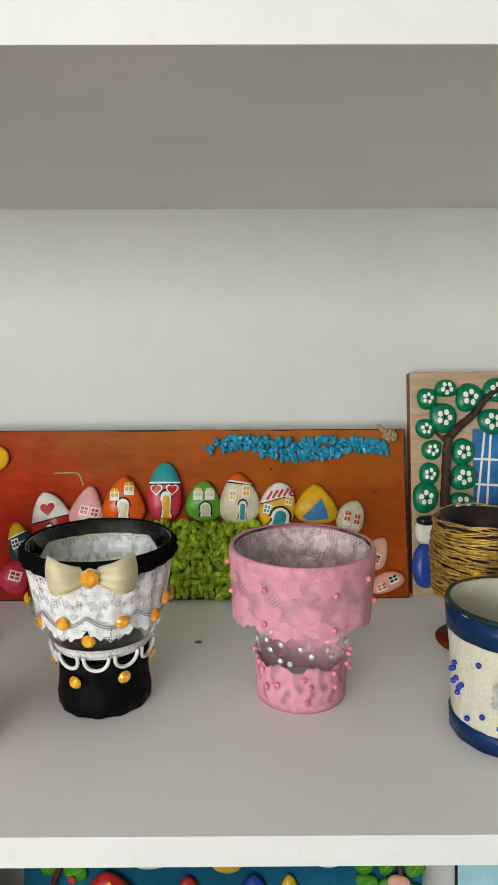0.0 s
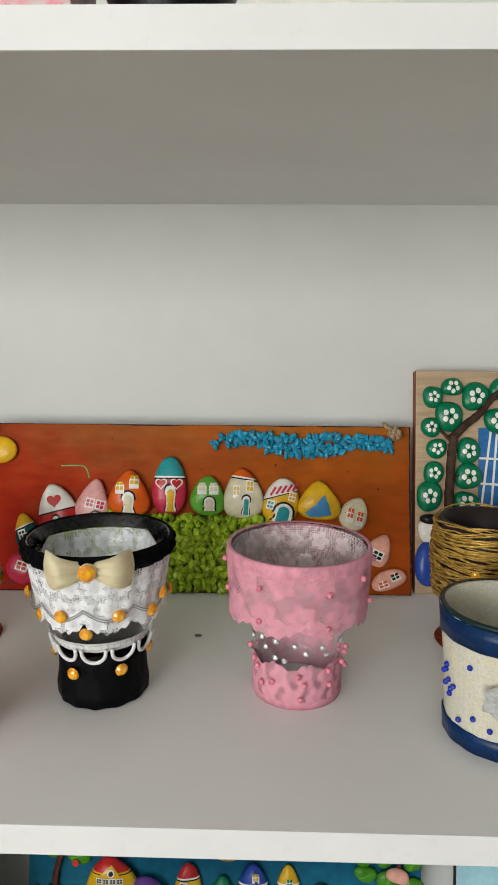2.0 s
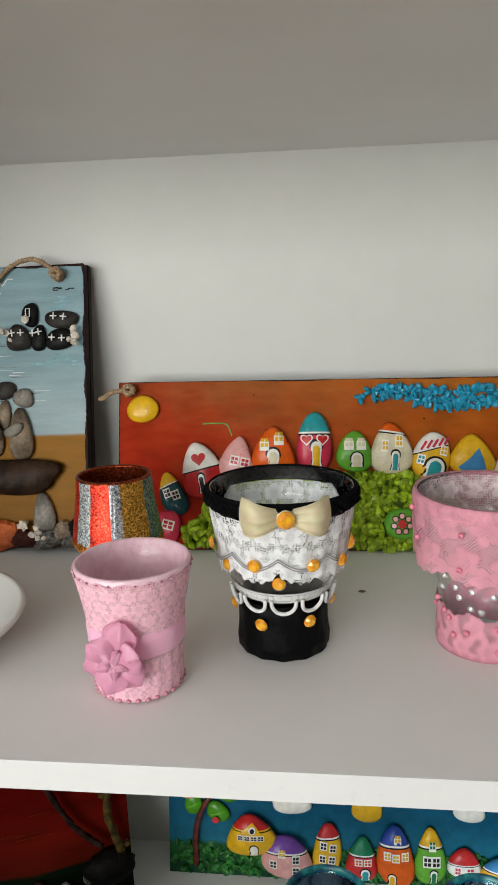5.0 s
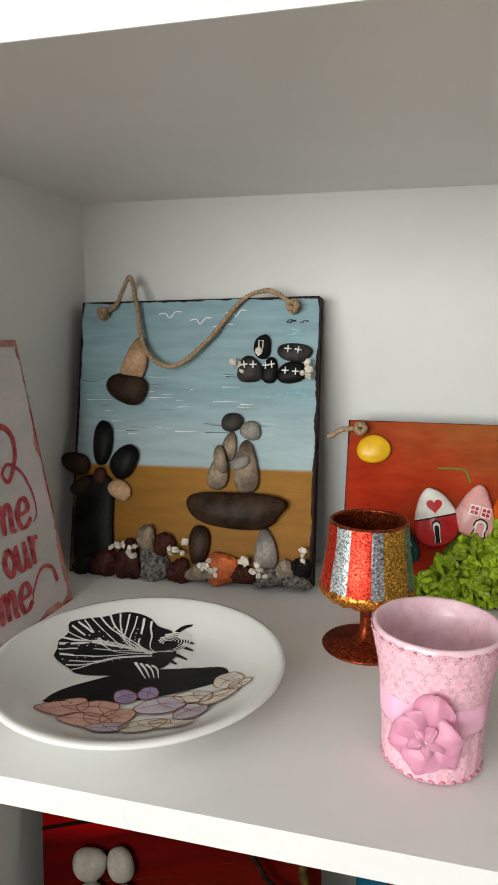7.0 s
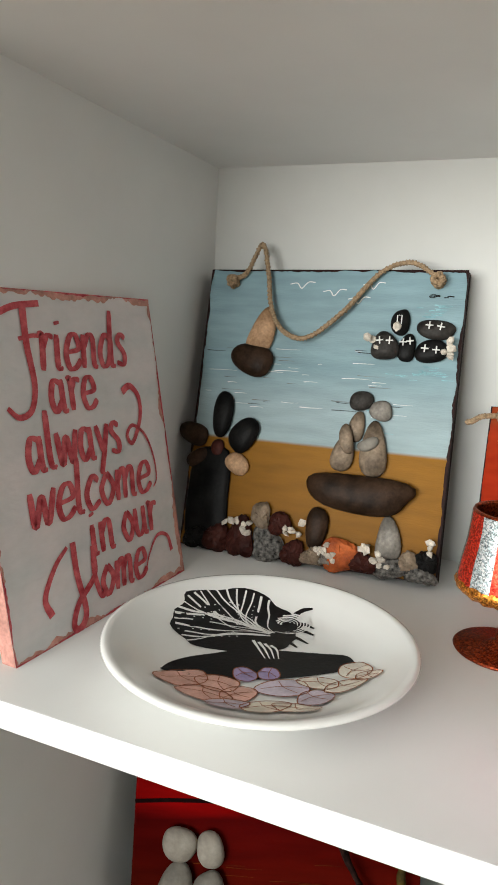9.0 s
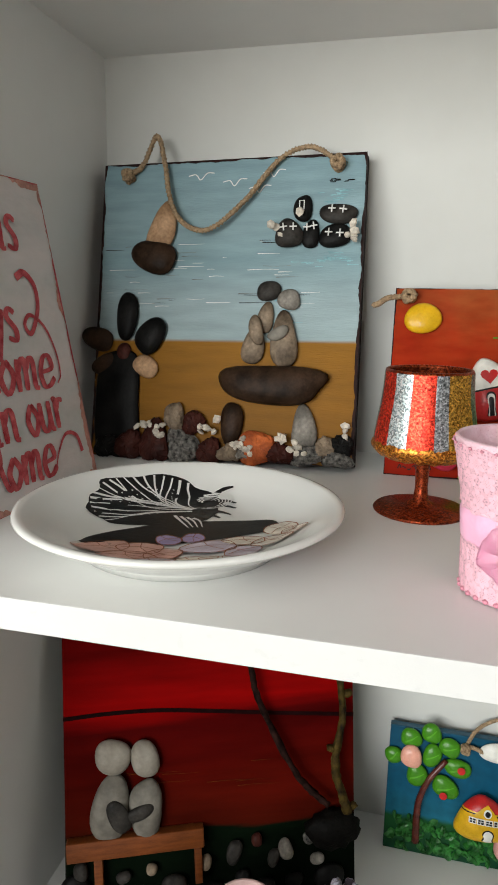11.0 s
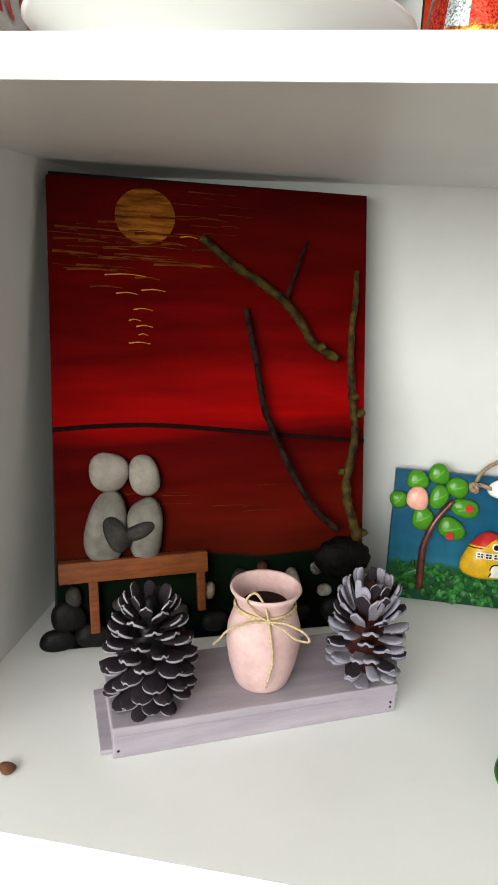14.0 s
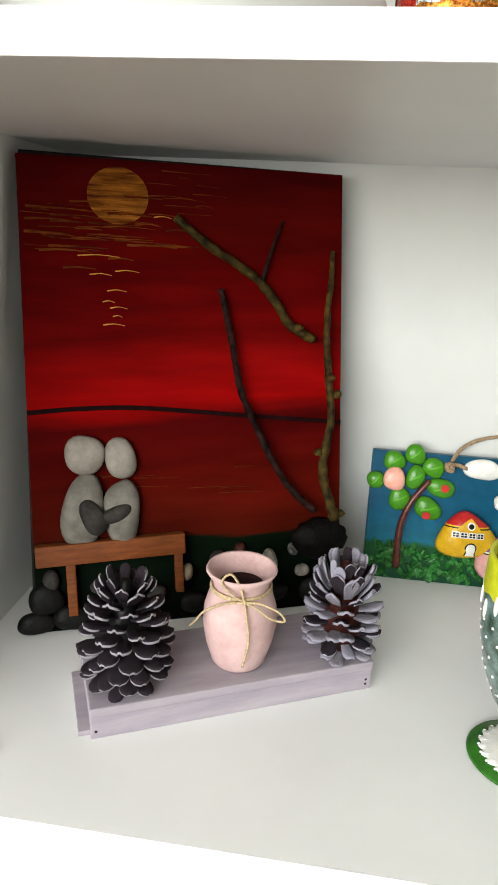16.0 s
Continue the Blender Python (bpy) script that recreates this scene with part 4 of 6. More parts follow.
def write(owner, word, u, v, wide, tall, pen=0.0056, slant=0.12):
    """A hand-painted word: its foot at (u, v), tall is the height of its small letters."""
    unit, at, lift = wide / sum(STROKES[c][0] for c in word), 0.0, 0.0005
    for c in word:
        for pts in STROKES[c][1:]:
            brush(owner, [(u + (at + x) * unit + slant * y * tall, v + y * tall) for x, y in pts], pen, lift)
            lift += 0.00006
        at += STROKES[c][0]


write(words, "riends", 0.060, 0.187, 0.100, 0.025)
write(words, "are", 0.066, 0.157, 0.050, 0.023, slant=0.0)
write(words, "always", 0.036, 0.119, 0.102, 0.024, slant=0.02)
write(words, "welcome", 0.029, 0.082, 0.140, 0.024)
write(words, "in our", 0.086, 0.048, 0.086, 0.023, slant=0.03)
write(words, "ome", 0.090, 0.015, 0.058, 0.022)
part("lettering", strip(flat, [(0.030, 0.226), (0.045, 0.231), (0.068, 0.2335)], 0.0045, 0.0006), REDINK, words)
part("lettering", strip(flat, [(0.052, 0.233), (0.051, 0.205), (0.053, 0.178), (0.047, 0.161), (0.035, 0.157), (0.026, 0.164)], (0.0065, 0.0035), 0.0008), REDINK, words)
part("lettering", strip(flat, [(0.044, 0.209), (0.056, 0.211), (0.063, 0.211)], 0.003, 0.0010), REDINK, words)
part("flourish", strip(flat, [(0.147, 0.166), (0.158, 0.170), (0.168, 0.160), (0.166, 0.142), (0.152, 0.124), (0.146, 0.131), (0.155, 0.138), (0.170, 0.128), (0.178, 0.108), (0.178, 0.090), (0.172, 0.083)], (0.006, 0.0012), 0.0008), REDINK, words)
part("lettering", strip(flat, [(0.037, 0.020), (0.033, 0.034), (0.046, 0.052), (0.060, 0.062)], (0.006, 0.003), 0.0006), REDINK, words)
part("lettering", strip(flat, [(0.066, 0.064), (0.066, 0.040), (0.070, 0.012), (0.062, -0.004 + 0.006), (0.056, 0.006), (0.064, 0.020), (0.084, 0.034), (0.086, 0.052)], (0.006, 0.005), 0.0008), REDINK, words)
part("lettering", strip(flat, [(0.086, 0.056), (0.084, 0.036), (0.088, 0.018), (0.094, 0.018)], 0.005, 0.0010), REDINK, words)
part("flourish", strip(flat, [(0.146, 0.017), (0.154, 0.030), (0.168, 0.042), (0.182, 0.038), (0.186, 0.024)], (0.001, 0.0045), 0.0008), REDINK, words)
frayed(words, 0.2014, 0.2425, PINKEDGE, 0.0016, 0.0060, 43, 0.0002)
frayed(words, 0.2014, 0.2425, REDINK, 0.0005, 0.0022, 44, 0.0005)

# ---- cups, plate and goblets on the middle shelf ----
def around(r, a, z, tilt=0.0):
    """A pose on a wall of revolution: local -y faces outwards at angle a (degrees from -y towards +x)."""
    q = radians(a)
    return pose(r * math.sin(q), -r * math.cos(q), z, 0, 0, a) @ pose(0, 0, 0, tilt, 0, 0)


def gem(r, sides=10):
    """A faceted stone, flat back at y = 0."""
    bm = bmesh.new()
    rings = [[bm.verts.new((k * r * math.cos(TAU * (i + o) / sides), y, k * r * math.sin(TAU * (i + o) / sides))) for i in range(sides)] for k, y, o in ((1, 0, 0), (0.95, -0.25 * r, 0.5), (0.55, -0.62 * r, 0))]
    for a, b in zip(rings, rings[1:]):
        for i in range(sides):
            bm.faces.new((a[i], a[(i + 1) % sides], b[(i + 1) % sides], b[i]))
    bm.faces.new(rings[-1]), bm.faces.new(rings[0])
    bmesh.ops.recalc_face_normals(bm, faces=bm.faces)
    return bm


def mesh_of(bm, name, material, smooth=True):
    me = bpy.data.meshes.new(name)
    bm.to_mesh(me), bm.free()
    me.materials.append(material)
    if smooth:
        me.polygons.foreach_set("use_smooth", [True] * len(me.polygons))
    return me


def vessel(profile, t=0.0022, foot=0.004):
    """Outer profile (r, z) from the foot up, turned into a walled cup."""
    inner = [(max(0.0005, r - t), max(z, foot)) for r, z in reversed(profile)]
    return [(0, profile[0][1])] + profile + [(profile[-1][0] - t * 0.5, profile[-1][1] + t * 0.45)] + inner + [(0, foot)]


def radius_at(profile, z):
    for (r0, z0), (r1, z1) in zip(profile, profile[1:]):
        if z0 <= z <= z1 and z1 > z0:
            return r0 + (r1 - r0) * (z - z0) / (z1 - z0)
    return profile[-1][0]


def glass_part(name, bm, owner, material, label=""):
    ob = part(name, bm, material, owner, label)
    ob.visible_shadow = False
    return ob


AMBER = mat("amber_gem", (0.92, 0.27, 0.006), 0.06, 0.12, col2=(0.98, 0.42, 0.01), scale=200, var=0.25, bump=0, coat=0.8, spec=0.8)
CREAMSATIN = mat("cream_satin", (1.0, 0.86, 0.60), 0.34, scale=40, var=0.1, bump=0.15, bscale=900, stretch=(1, 1, 4), spec=0.6)
WHITELACE = lace("white_lace", (0.78, 0.78, 0.79), 0.047, 0.0164, ((0.0955, 0.0), (0.0800, 0.5), (0.0700, 0.0)), 0.0072, 6, False, 0.12)
WHITETRIM = mat("white_crochet", (0.76, 0.76, 0.75), 0.8, scale=300, var=0.1, bump=0.6, bscale=1200)
PINKLACE = lace("pink_lace", (0.66, 0.29, 0.36), 0.0505, 0.0264, ((0.0980, 0.0), (0.0760, 0.5), (0.0640, 0.0), (0.0240, 0.3), (0.0080, 0.8)), 0.0098, 5, True, 0.10)
PINKCLOTH = mat("pink_cloth", (0.64, 0.27, 0.34), 0.6, scale=160, var=0.16, bump=0.5, bscale=900)
PINKSATIN = mat("pink_satin", (1.0, 0.50, 0.69), 0.34, scale=60, var=0.05, bump=0.08, bscale=500, spec=0.8)
PINKPEARL = mat("pink_pearl", (0.72, 0.22, 0.30), 0.25, scale=300, var=0.08, bump=0, coat=0.5)
CRYSTAL = mat("crystal", (0.75, 0.76, 0.78), 0.08, 0.7, scale=400, var=0.3, bump=0)
PEARL = mat("pearl", (0.75, 0.68, 0.56), 0.18, scale=300, var=0.05, bump=0, coat=0.6)

# glass with black base, white lace and cream bow
bp = [(0.0290, 0.0), (0.0300, 0.004), (0.0296, 0.030), (0.0305, 0.041), (0.0335, 0.049), (0.0405, 0.062), (0.0452, 0.085), (0.0502, 0.116)]
black_cup = thing("lace_glass", pose(-0.046, 0.518, Z), "clear glass with black base, white lace, amber gems and cream bow", "glass")
glass_part("glass", lathe(vessel(bp)), black_cup, GLASS, "clear tapered glass")
part("base_wrap", lathe([(0.028, 0.0005), (0.0312, 0.0), (0.0318, 0.008), (0.0312, 0.02), (0.0312, 0.030), (0.0322, 0.0395), (0.0312, 0.0400)], 96, wave=lambda a, r, z: (r * (1 + 0.014 * math.sin(a * 13 + z * 60) + (0.035 * abs(math.sin(a * 6.5)) if z < 0.010 else 0.0)), z + (0.0016 * abs(math.sin(a * 6.5)) if z < 0.01 else 0.0))), mat("black_glossy_cloth", (0.0025, 0.0025, 0.003), 0.5, scale=300, var=0.3, bump=0.5, bscale=260, spec=0.08), black_cup, "black pleated cloth wrap")
part("inner_base", lathe([(0, 0.0045), (0.0265, 0.0045), (0.0272, 0.022), (0.0275, 0.026)], 48), BLACK, black_cup)
part("lace_band", lathe([(radius_at(bp, z) + 0.0014, z) for z in (0.070, 0.076, 0.082, 0.089, 0.097, 0.105)] , 140, wave=lambda a, r, z: (max(r, 0.0450) + 0.0006 * math.sin(a * 22), z - (0.0075 * abs(math.sin(a * 4.5)) ** 0.6 + 0.0012 * math.sin(a * 45) if z < 0.072 else 0))), WHITELACE, black_cup, "white floral lace band")
for k in range(9):
    a0 = TAU * k / 9 + 0.0
    bm = bmesh.new()
    for off in (0.0, 0.0016):
        tube([around(0.0474, math.degrees(a0 + t * TAU / 9), 0.0790 + off - 0.0075 * math.sin(math.pi * t)).translation for t in [i / 7 for i in range(8)]], 0.0004, 5, bm, n=3)
    part("lace_cord", bm, mat("grey_thread", (0.30, 0.30, 0.31), 0.8) if k == 0 else bpy.data.materials["grey_thread"], black_cup)
part("lace_trim", lathe([(radius_at(bp, z) + 0.0016, z) for z in (0.0440, 0.0475, 0.0520)], 120, wave=lambda a, r, z: (r + 0.0005 * math.sin(a * 60), z)), lace("trim_lace", (0.78, 0.78, 0.77), 0.034, 0.004, ((0.048, 0.0),), 0.0019, 4, False, 0.3), black_cup, "white crochet trim")
loop_bm = bmesh.new()
for off, rad in ((0, 0.0013),):
    tube([(-0.0082 * math.cos(math.pi * t), -0.0008, -0.0105 * math.sin(math.pi * t) ** 0.8) for t in [i / 12 for i in range(13)]], rad, 7, loop_bm, n=2)
loop_me = mesh_of(loop_bm, "crochet_loop", WHITETRIM)
for k in range(11):
    shared("crochet_loop", loop_me, black_cup, around(0.0350, k * 360 / 11 + 4, 0.0470, 12))
braid = bmesh.new()
for ph in (0, math.pi):
    tube([around(0.0508 + 0.0010 * math.sin(a * 44 + ph), math.degrees(a), 0.1115 + 0.0028 * math.cos(a * 22 + ph)).translation for a in [TAU * i / 220 for i in range(221)]], 0.0024, 6, braid, n=0)
part("rim_braid", braid, BLACK, black_cup, "black braided rim ribbon")
part("rim_ribbon", lathe([(0.0492, 0.1060), (0.0505, 0.1065), (0.0516, 0.1165), (0.0500, 0.1180)], 96, wave=lambda a, r, z: (r * (1 + 0.006 * math.sin(a * 48)), z + 0.0005 * math.sin(a * 48))), BLACK, black_cup)
gem_me = mesh_of(gem(0.0046), "amber_gem", AMBER, False)
for a, z in ((-18.7, 0.075), (0, 0.062), (27.5, 0.075), (-71, 0.080), (-51, 0.069), (59, 0.072), (71, 0.081), (35, 0.029), (-23, 0.027), (-80, 0.032), (85, 0.035), (100, 0.074), (-110, 0.072), (140, 0.07), (180, 0.072), (-150, 0.07)):
    shared("amber_gem", gem_me, black_cup, around(max(radius_at(bp, z), 0.0312) + (0.0046 if z > 0.068 and z > 0.07 else 0.0022), a, z, 8))
bow = part("bow_knot", ball(0.0062, 2, (1, 0.6, 0.9)), CREAMSATIN, black_cup, "cream satin bow knot", around(0.0535, 6, 0.1095))


def bow_loop(side, w=0.0245, h=0.025):
    bm, rows = bmesh.new(), []
    n, k = 12, 9
    for i in range(n + 1):
        t = i / n
        hh = h * (0.36 + 0.64 * min(1, t * 1.35) ** 0.8)
        bulge = 0.0115 * math.sin(math.pi * min(1, t * 0.98)) + 0.001
        row = []
        for j in range(k + 1):
            s = j / k - 0.5
            crease = 0.0018 * math.cos(s * 19) * (1 - t) ** 0.7
            row.append(bm.verts.new((side * (0.003 + w * t + 0.0015 * math.cos(s * 4) * t), -bulge * (1 - 1.2 * s * s) - crease, hh * s + 0.0012 * t)))
        rows.append(row)
    for a, b in zip(rows, rows[1:]):
        for j in range(k):
            bm.faces.new((a[j], a[j + 1], b[j + 1], b[j]))
    bmesh.ops.solidify(bm, geom=bm.faces[:], thickness=0.0015)
    bmesh.ops.recalc_face_normals(bm, faces=bm.faces)
    return bm


for side in (-1, 1):
    part("bow_loop", bow_loop(side), CREAMSATIN, bow, "", pose(0, 0.0015, 0, 0, side * 2, side * 14))
part("bow_gem", gem(0.0058, 12), AMBER, bow, "faceted amber gem", pose(0, -0.003, 0.0), smooth=False)

# glass with pink lace and beads
lp = [(0.0305, 0.0), (0.0312, 0.003), (0.0318, 0.028), (0.0325, 0.042), (0.0360, 0.058), (0.0430, 0.080), (0.0500, 0.110)]
lace_cup = thing("lace_glass", pose(0.095, 0.524, Z), "clear glass with dusty pink lace, beads and rhinestones", "glass")
glass_part("glass", lathe(vessel(lp)), lace_cup, GLASS, "clear tapered glass")
part("lace_skirt", lathe([(0.0500, 0.1105), (0.0512, 0.1085), (0.0512, 0.100), (0.0510, 0.092), (0.0506, 0.084), (0.0500, 0.076), (0.0494, 0.066)][::-1], 150, wave=lambda a, r, z: (r + (0.0004 * math.sin(a * 9) + 0.0003 * math.sin(a * 17)) * (0.112 - z) / 0.04, z - (0.0055 * abs(math.sin(a * 4)) + 0.0012 * math.sin(a * 36) if z < 0.07 else 0))), PINKLACE, lace_cup, "pink lace skirt with scalloped hem")
part("rim_band", lathe([(0.0508, 0.100), (0.0518, 0.104), (0.0512, 0.1095), (0.0502, 0.1112), (0.0482, 0.1105)], 96), PINKCLOTH, lace_cup)
part("lining", lathe([(0.0405, 0.070), (0.0440, 0.088), (0.0476, 0.1085)], 72), lace("pale_pink_lace", (0.80, 0.66, 0.66), 0.044, 0.02, ((0.080, 0.0), (0.098, 0.5)), 0.0070, 5, False, 0.05), lace_cup)
part("lower_lace", lathe([(0.0312, 0.0), (0.0322, 0.003), (0.0328, 0.015), (0.0330, 0.026), (0.0334, 0.032)], 130, wave=lambda a, r, z: (r + 0.0001 * math.sin(a * 25), z + (0.0022 * math.sin(a * 9) + 0.0008 * math.sin(a * 31) if z > 0.03 else 0))), PINKLACE, lace_cup, "pink lace wrap round the base")
part("foot_band", lathe([(0.0300, 0.0002), (0.0322, 0.0), (0.0328, 0.004), (0.0322, 0.0055)], 72), PINKCLOTH, lace_cup)
bead_me = mesh_of(ball(0.0021, 2), "pink_bead", PINKPEARL)
hole_me = mesh_of(ball(0.0007, 1), "bead_hole", BLACKP)
for a, r, z in ((-32, 0.0516, 0.094), (20, 0.0516, 0.092), (52, 0.0516, 0.097), (-33, 0.0502, 0.0705), (20, 0.0502, 0.068), (70, 0.0505, 0.076), (-75, 0.0505, 0.082), (-85, 0.0516, 0.1), (88, 0.0516, 0.1), (-62, 0.034, 0.031), (-78, 0.0336, 0.036), (-55, 0.034, 0.027), (-1, 0.034, 0.026), (6, 0.034, 0.020), (-32, 0.034, 0.020), (-48, 0.0338, 0.016), (36, 0.034, 0.028), (62, 0.034, 0.029), (74, 0.0336, 0.033), (78, 0.034, 0.036), (39, 0.0336, 0.017), (80, 0.0338, 0.021), (2, 0.0332, 0.009), (120, 0.034, 0.03), (-120, 0.034, 0.02), (110, 0.0505, 0.078), (-115, 0.0505, 0.08)):
    bead = shared("pink_bead", bead_me, lace_cup, around(r + 0.001, a, z))
    shared("bead_hole", hole_me, bead, pose(0, -0.0017, 0))
rhine_me = mesh_of(gem(0.0023, 8), "rhinestone", CRYSTAL, False)
for a, z in ((-38, 0.058), (-20, 0.062), (0, 0.063), (16, 0.060), (-48, 0.050), (-28, 0.050), (-5, 0.048), (8, 0.042), (28, 0.046), (35, 0.040), (-44, 0.043), (-30, 0.037), (-18, 0.036), (-62, 0.056), (-70, 0.046), (55, 0.054), (62, 0.045), (48, 0.06), (80, 0.05), (-85, 0.06), (100, 0.05), (-110, 0.05), (140, 0.045), (-140, 0.055), (170, 0.05)):
    shared("rhinestone", rhine_me, lace_cup, around(radius_at(lp, z) + 0.0002, a, z, 16))

# small pink glass with a satin flower
FROST = mat("frosted_pink_glass", (1.0, 0.62, 0.71), 0.3, scale=120, var=0.12, bump=0.4, bscale=300, trans=0.1, coat=0.3, spec=0.5)
SOFTLACE = lace("soft_pink_lace", (0.90, 0.52, 0.61), 0.032, 0.0112, ((0.0740, 0.0), (0.0650, 0.5), (0.0555, 0.0), (0.0480, 0.5), (0.0240, 0.0), (0.0140, 0.5), (0.0060, 0.0)), 0.0050, 6, False, 0.55)
pp = [(0.0262, 0.0), (0.0275, 0.004), (0.0285, 0.03), (0.0310, 0.055), (0.0342, 0.072), (0.0368, 0.0835)]
pink_cup = thing("pink_glass", pose(-0.137, 0.462, Z), "small frosted pink glass wrapped in lace with a satin flower", "glass")
part("glass", lathe(vessel(pp, 0.003, 0.005), 72), FROST, pink_cup, "frosted pink glass")
part("upper_lace", lathe([(radius_at(pp, z) + 0.0009, z) for z in (0.0475, 0.055, 0.062, 0.07, 0.077, 0.0815)], 110, wave=lambda a, r, z: (r + 0.0005 * math.sin(a * 19 + z * 300), z + (0.0012 * math.sin(a * 15) if z < 0.05 or z > 0.08 else 0))), SOFTLACE, pink_cup)
part("satin_band", lathe([(0.0295, 0.030), (0.0306, 0.032), (0.0314, 0.044), (0.0305, 0.047)], 72, wave=lambda a, r, z: (r + 0.0003 * math.sin(a * 11 + z * 500), z)), PINKSATIN, pink_cup)
part("lower_lace", lathe([(radius_at(pp, z) + 0.0012, z) for z in (0.001, 0.006, 0.014, 0.022, 0.0305)], 110, wave=lambda a, r, z: (r + 0.0002 * math.sin(a * 21), z + (0.0012 * math.sin(a * 17) if z > 0.03 else 0))), SOFTLACE, pink_cup)
nub = mesh_of(ball(0.0019, 1, (1, 0.8, 0.8)), "lace_nub", PINKCLOTH)
for k in range(30):
    shared("lace_nub", nub, pink_cup, around(0.0283, k * 12, 0.0022))
    shared("lace_nub", nub, pink_cup, around(0.0372, k * 12 + 5, 0.081) @ Matrix.Diagonal((0.6, 0.6, 0.6, 1)))
flower = part("flower_heart", ball(0.004, 2, (1, 0.6, 1)), PINKSATIN, pink_cup, "pink satin ribbon flower", around(0.0305, -6, 0.034))


def petal(length=0.019, wide=0.019, curl=0.006, seed=0):
    g2, bm, rows = random.Random(seed), bmesh.new(), []
    f = g2.uniform(0, 6)
    for i in range(9):
        t = i / 8
        ww = wide * (0.2 + 0.8 * math.sin(math.pi * (0.12 + 0.62 * t))) * (1 if t < 0.7 else 1 - 0.55 * ((t - 0.7) / 0.3) ** 2)
        row = [bm.verts.new((ww * (j / 8 - 0.5), -0.001 - curl * math.sin(math.pi * t * 0.9) * (1 - 0.9 * (2 * j / 8 - 1) ** 2) - 0.0012 * math.sin(j * 1.9 + f) * (1 - 0.5 * t), length * t + (0.002 * math.cos((j / 8 - 0.5) * 3) if i == 8 else 0))) for j in range(9)]
        rows.append(row)
    for a, b in zip(rows, rows[1:]):
        for j in range(8):
            bm.faces.new((a[j], a[j + 1], b[j + 1], b[j]))
    bmesh.ops.solidify(bm, geom=bm.faces[:], thickness=0.0008)
    bmesh.ops.recalc_face_normals(bm, faces=bm.faces)
    return bm


for k in range(5):
    part("petal", petal(0.0115, 0.0085, 0.0065, k + 40), PINKSATIN, flower, "", pose(0, -0.0035, 0, 26, k * 72 + 30, 0))
for k in range(6):
    part("petal", petal(0.0200 if k else 0.0250, 0.0225, 0.0055, k), PINKSATIN, flower, "", pose(0, -0.001 - 0.0006 * (k % 2), 0, 8 + 14 * (k % 2), k * 60 + 12, 0))
part("pearl", ball(0.0026, 3), PEARL, flower, "small cream pearl", pose(0, -0.0085, 0))

# cream cup with blue ribbons
NAVY = mat("navy_satin", (0.002, 0.022, 0.085), 0.3, scale=60, var=0.2, bump=0.15, bscale=700)
CREAMTEX = mat("cream_paper_relief", (0.70, 0.68, 0.59), 0.8, col2=(0.50, 0.46, 0.35), scale=110, var=0.2, bump=1.0, bscale=330)
BLUEBEAD = mat("blue_bead", (0.01, 0.03, 0.35), 0.2, scale=200, var=0.1, bump=0, coat=0.5)
up_ = [(0.0355, 0.0), (0.0365, 0.004), (0.0385, 0.04), (0.0425, 0.080), (0.043, 0.0865)]
blue_cup = thing("ribbon_cup", pose(0.228, 0.475, Z), "cream textured cup with navy satin ribbons and white flower", "cup")
part("cup_wall", lathe(vessel(up_, 0.003, 0.006), 80, wave=lambda a, r, z: (r * (1 + 0.008 * math.sin(a * 9 + z * 200) + 0.005 * math.sin(a * 23 - z * 330)), z)), CREAMTEX, blue_cup)
part("rim_line", lathe([(0.0400, 0.0862), (0.0432, 0.0862), (0.0436, 0.0885), (0.0405, 0.0888)], 72), mat("dark_green_rim", (0.01, 0.025, 0.025), 0.3), blue_cup)
part("ribbon", lathe([(0.0420, 0.0705), (0.0428, 0.0705), (0.0440, 0.086), (0.043, 0.0862)], 80, wave=lambda a, r, z: (r + 0.0003 * math.sin(a * 14 + z * 700), z)), NAVY, blue_cup)
part("ribbon", lathe([(0.0362, 0.0003), (0.0374, 0.0003), (0.0381, 0.0125), (0.0372, 0.013)], 80, wave=lambda a, r, z: (r + 0.0003 * math.sin(a * 14 + z * 700), z)), NAVY, blue_cup)
part("ribbon", lathe([(0.0396, 0.040), (0.0401, 0.040), (0.0406, 0.048), (0.0400, 0.048)], 40, a0=-0.2, a1=3.0), NAVY, blue_cup)
bl_me = mesh_of(ball(0.0019, 2), "blue_bead", BLUEBEAD)
for a, z in ((-82, 0.046), (-78, 0.040), (-74, 0.035), (-80, 0.050), (-70, 0.038), (-76, 0.031), (-84, 0.036), (-50, 0.058), (-30, 0.020), (-62, 0.018), (-20, 0.062), (10, 0.02), (20, 0.06), (-46, 0.024), (-88, 0.043), (60, 0.04), (40, 0.025)):
    shared("blue_bead", bl_me, blue_cup, around(radius_at(up_, z) + 0.0012, a, z))
wf = part("flower_heart", ball(0.003, 2), WHITETRIM, blue_cup, "white fabric flower", around(0.042, -22, 0.044))
for k in range(6):
    part("petal", petal(0.0105, 0.011, 0.003, k + 20), WHITETRIM, wf, "", pose(0, -0.001, 0, 6, k * 60, 0))

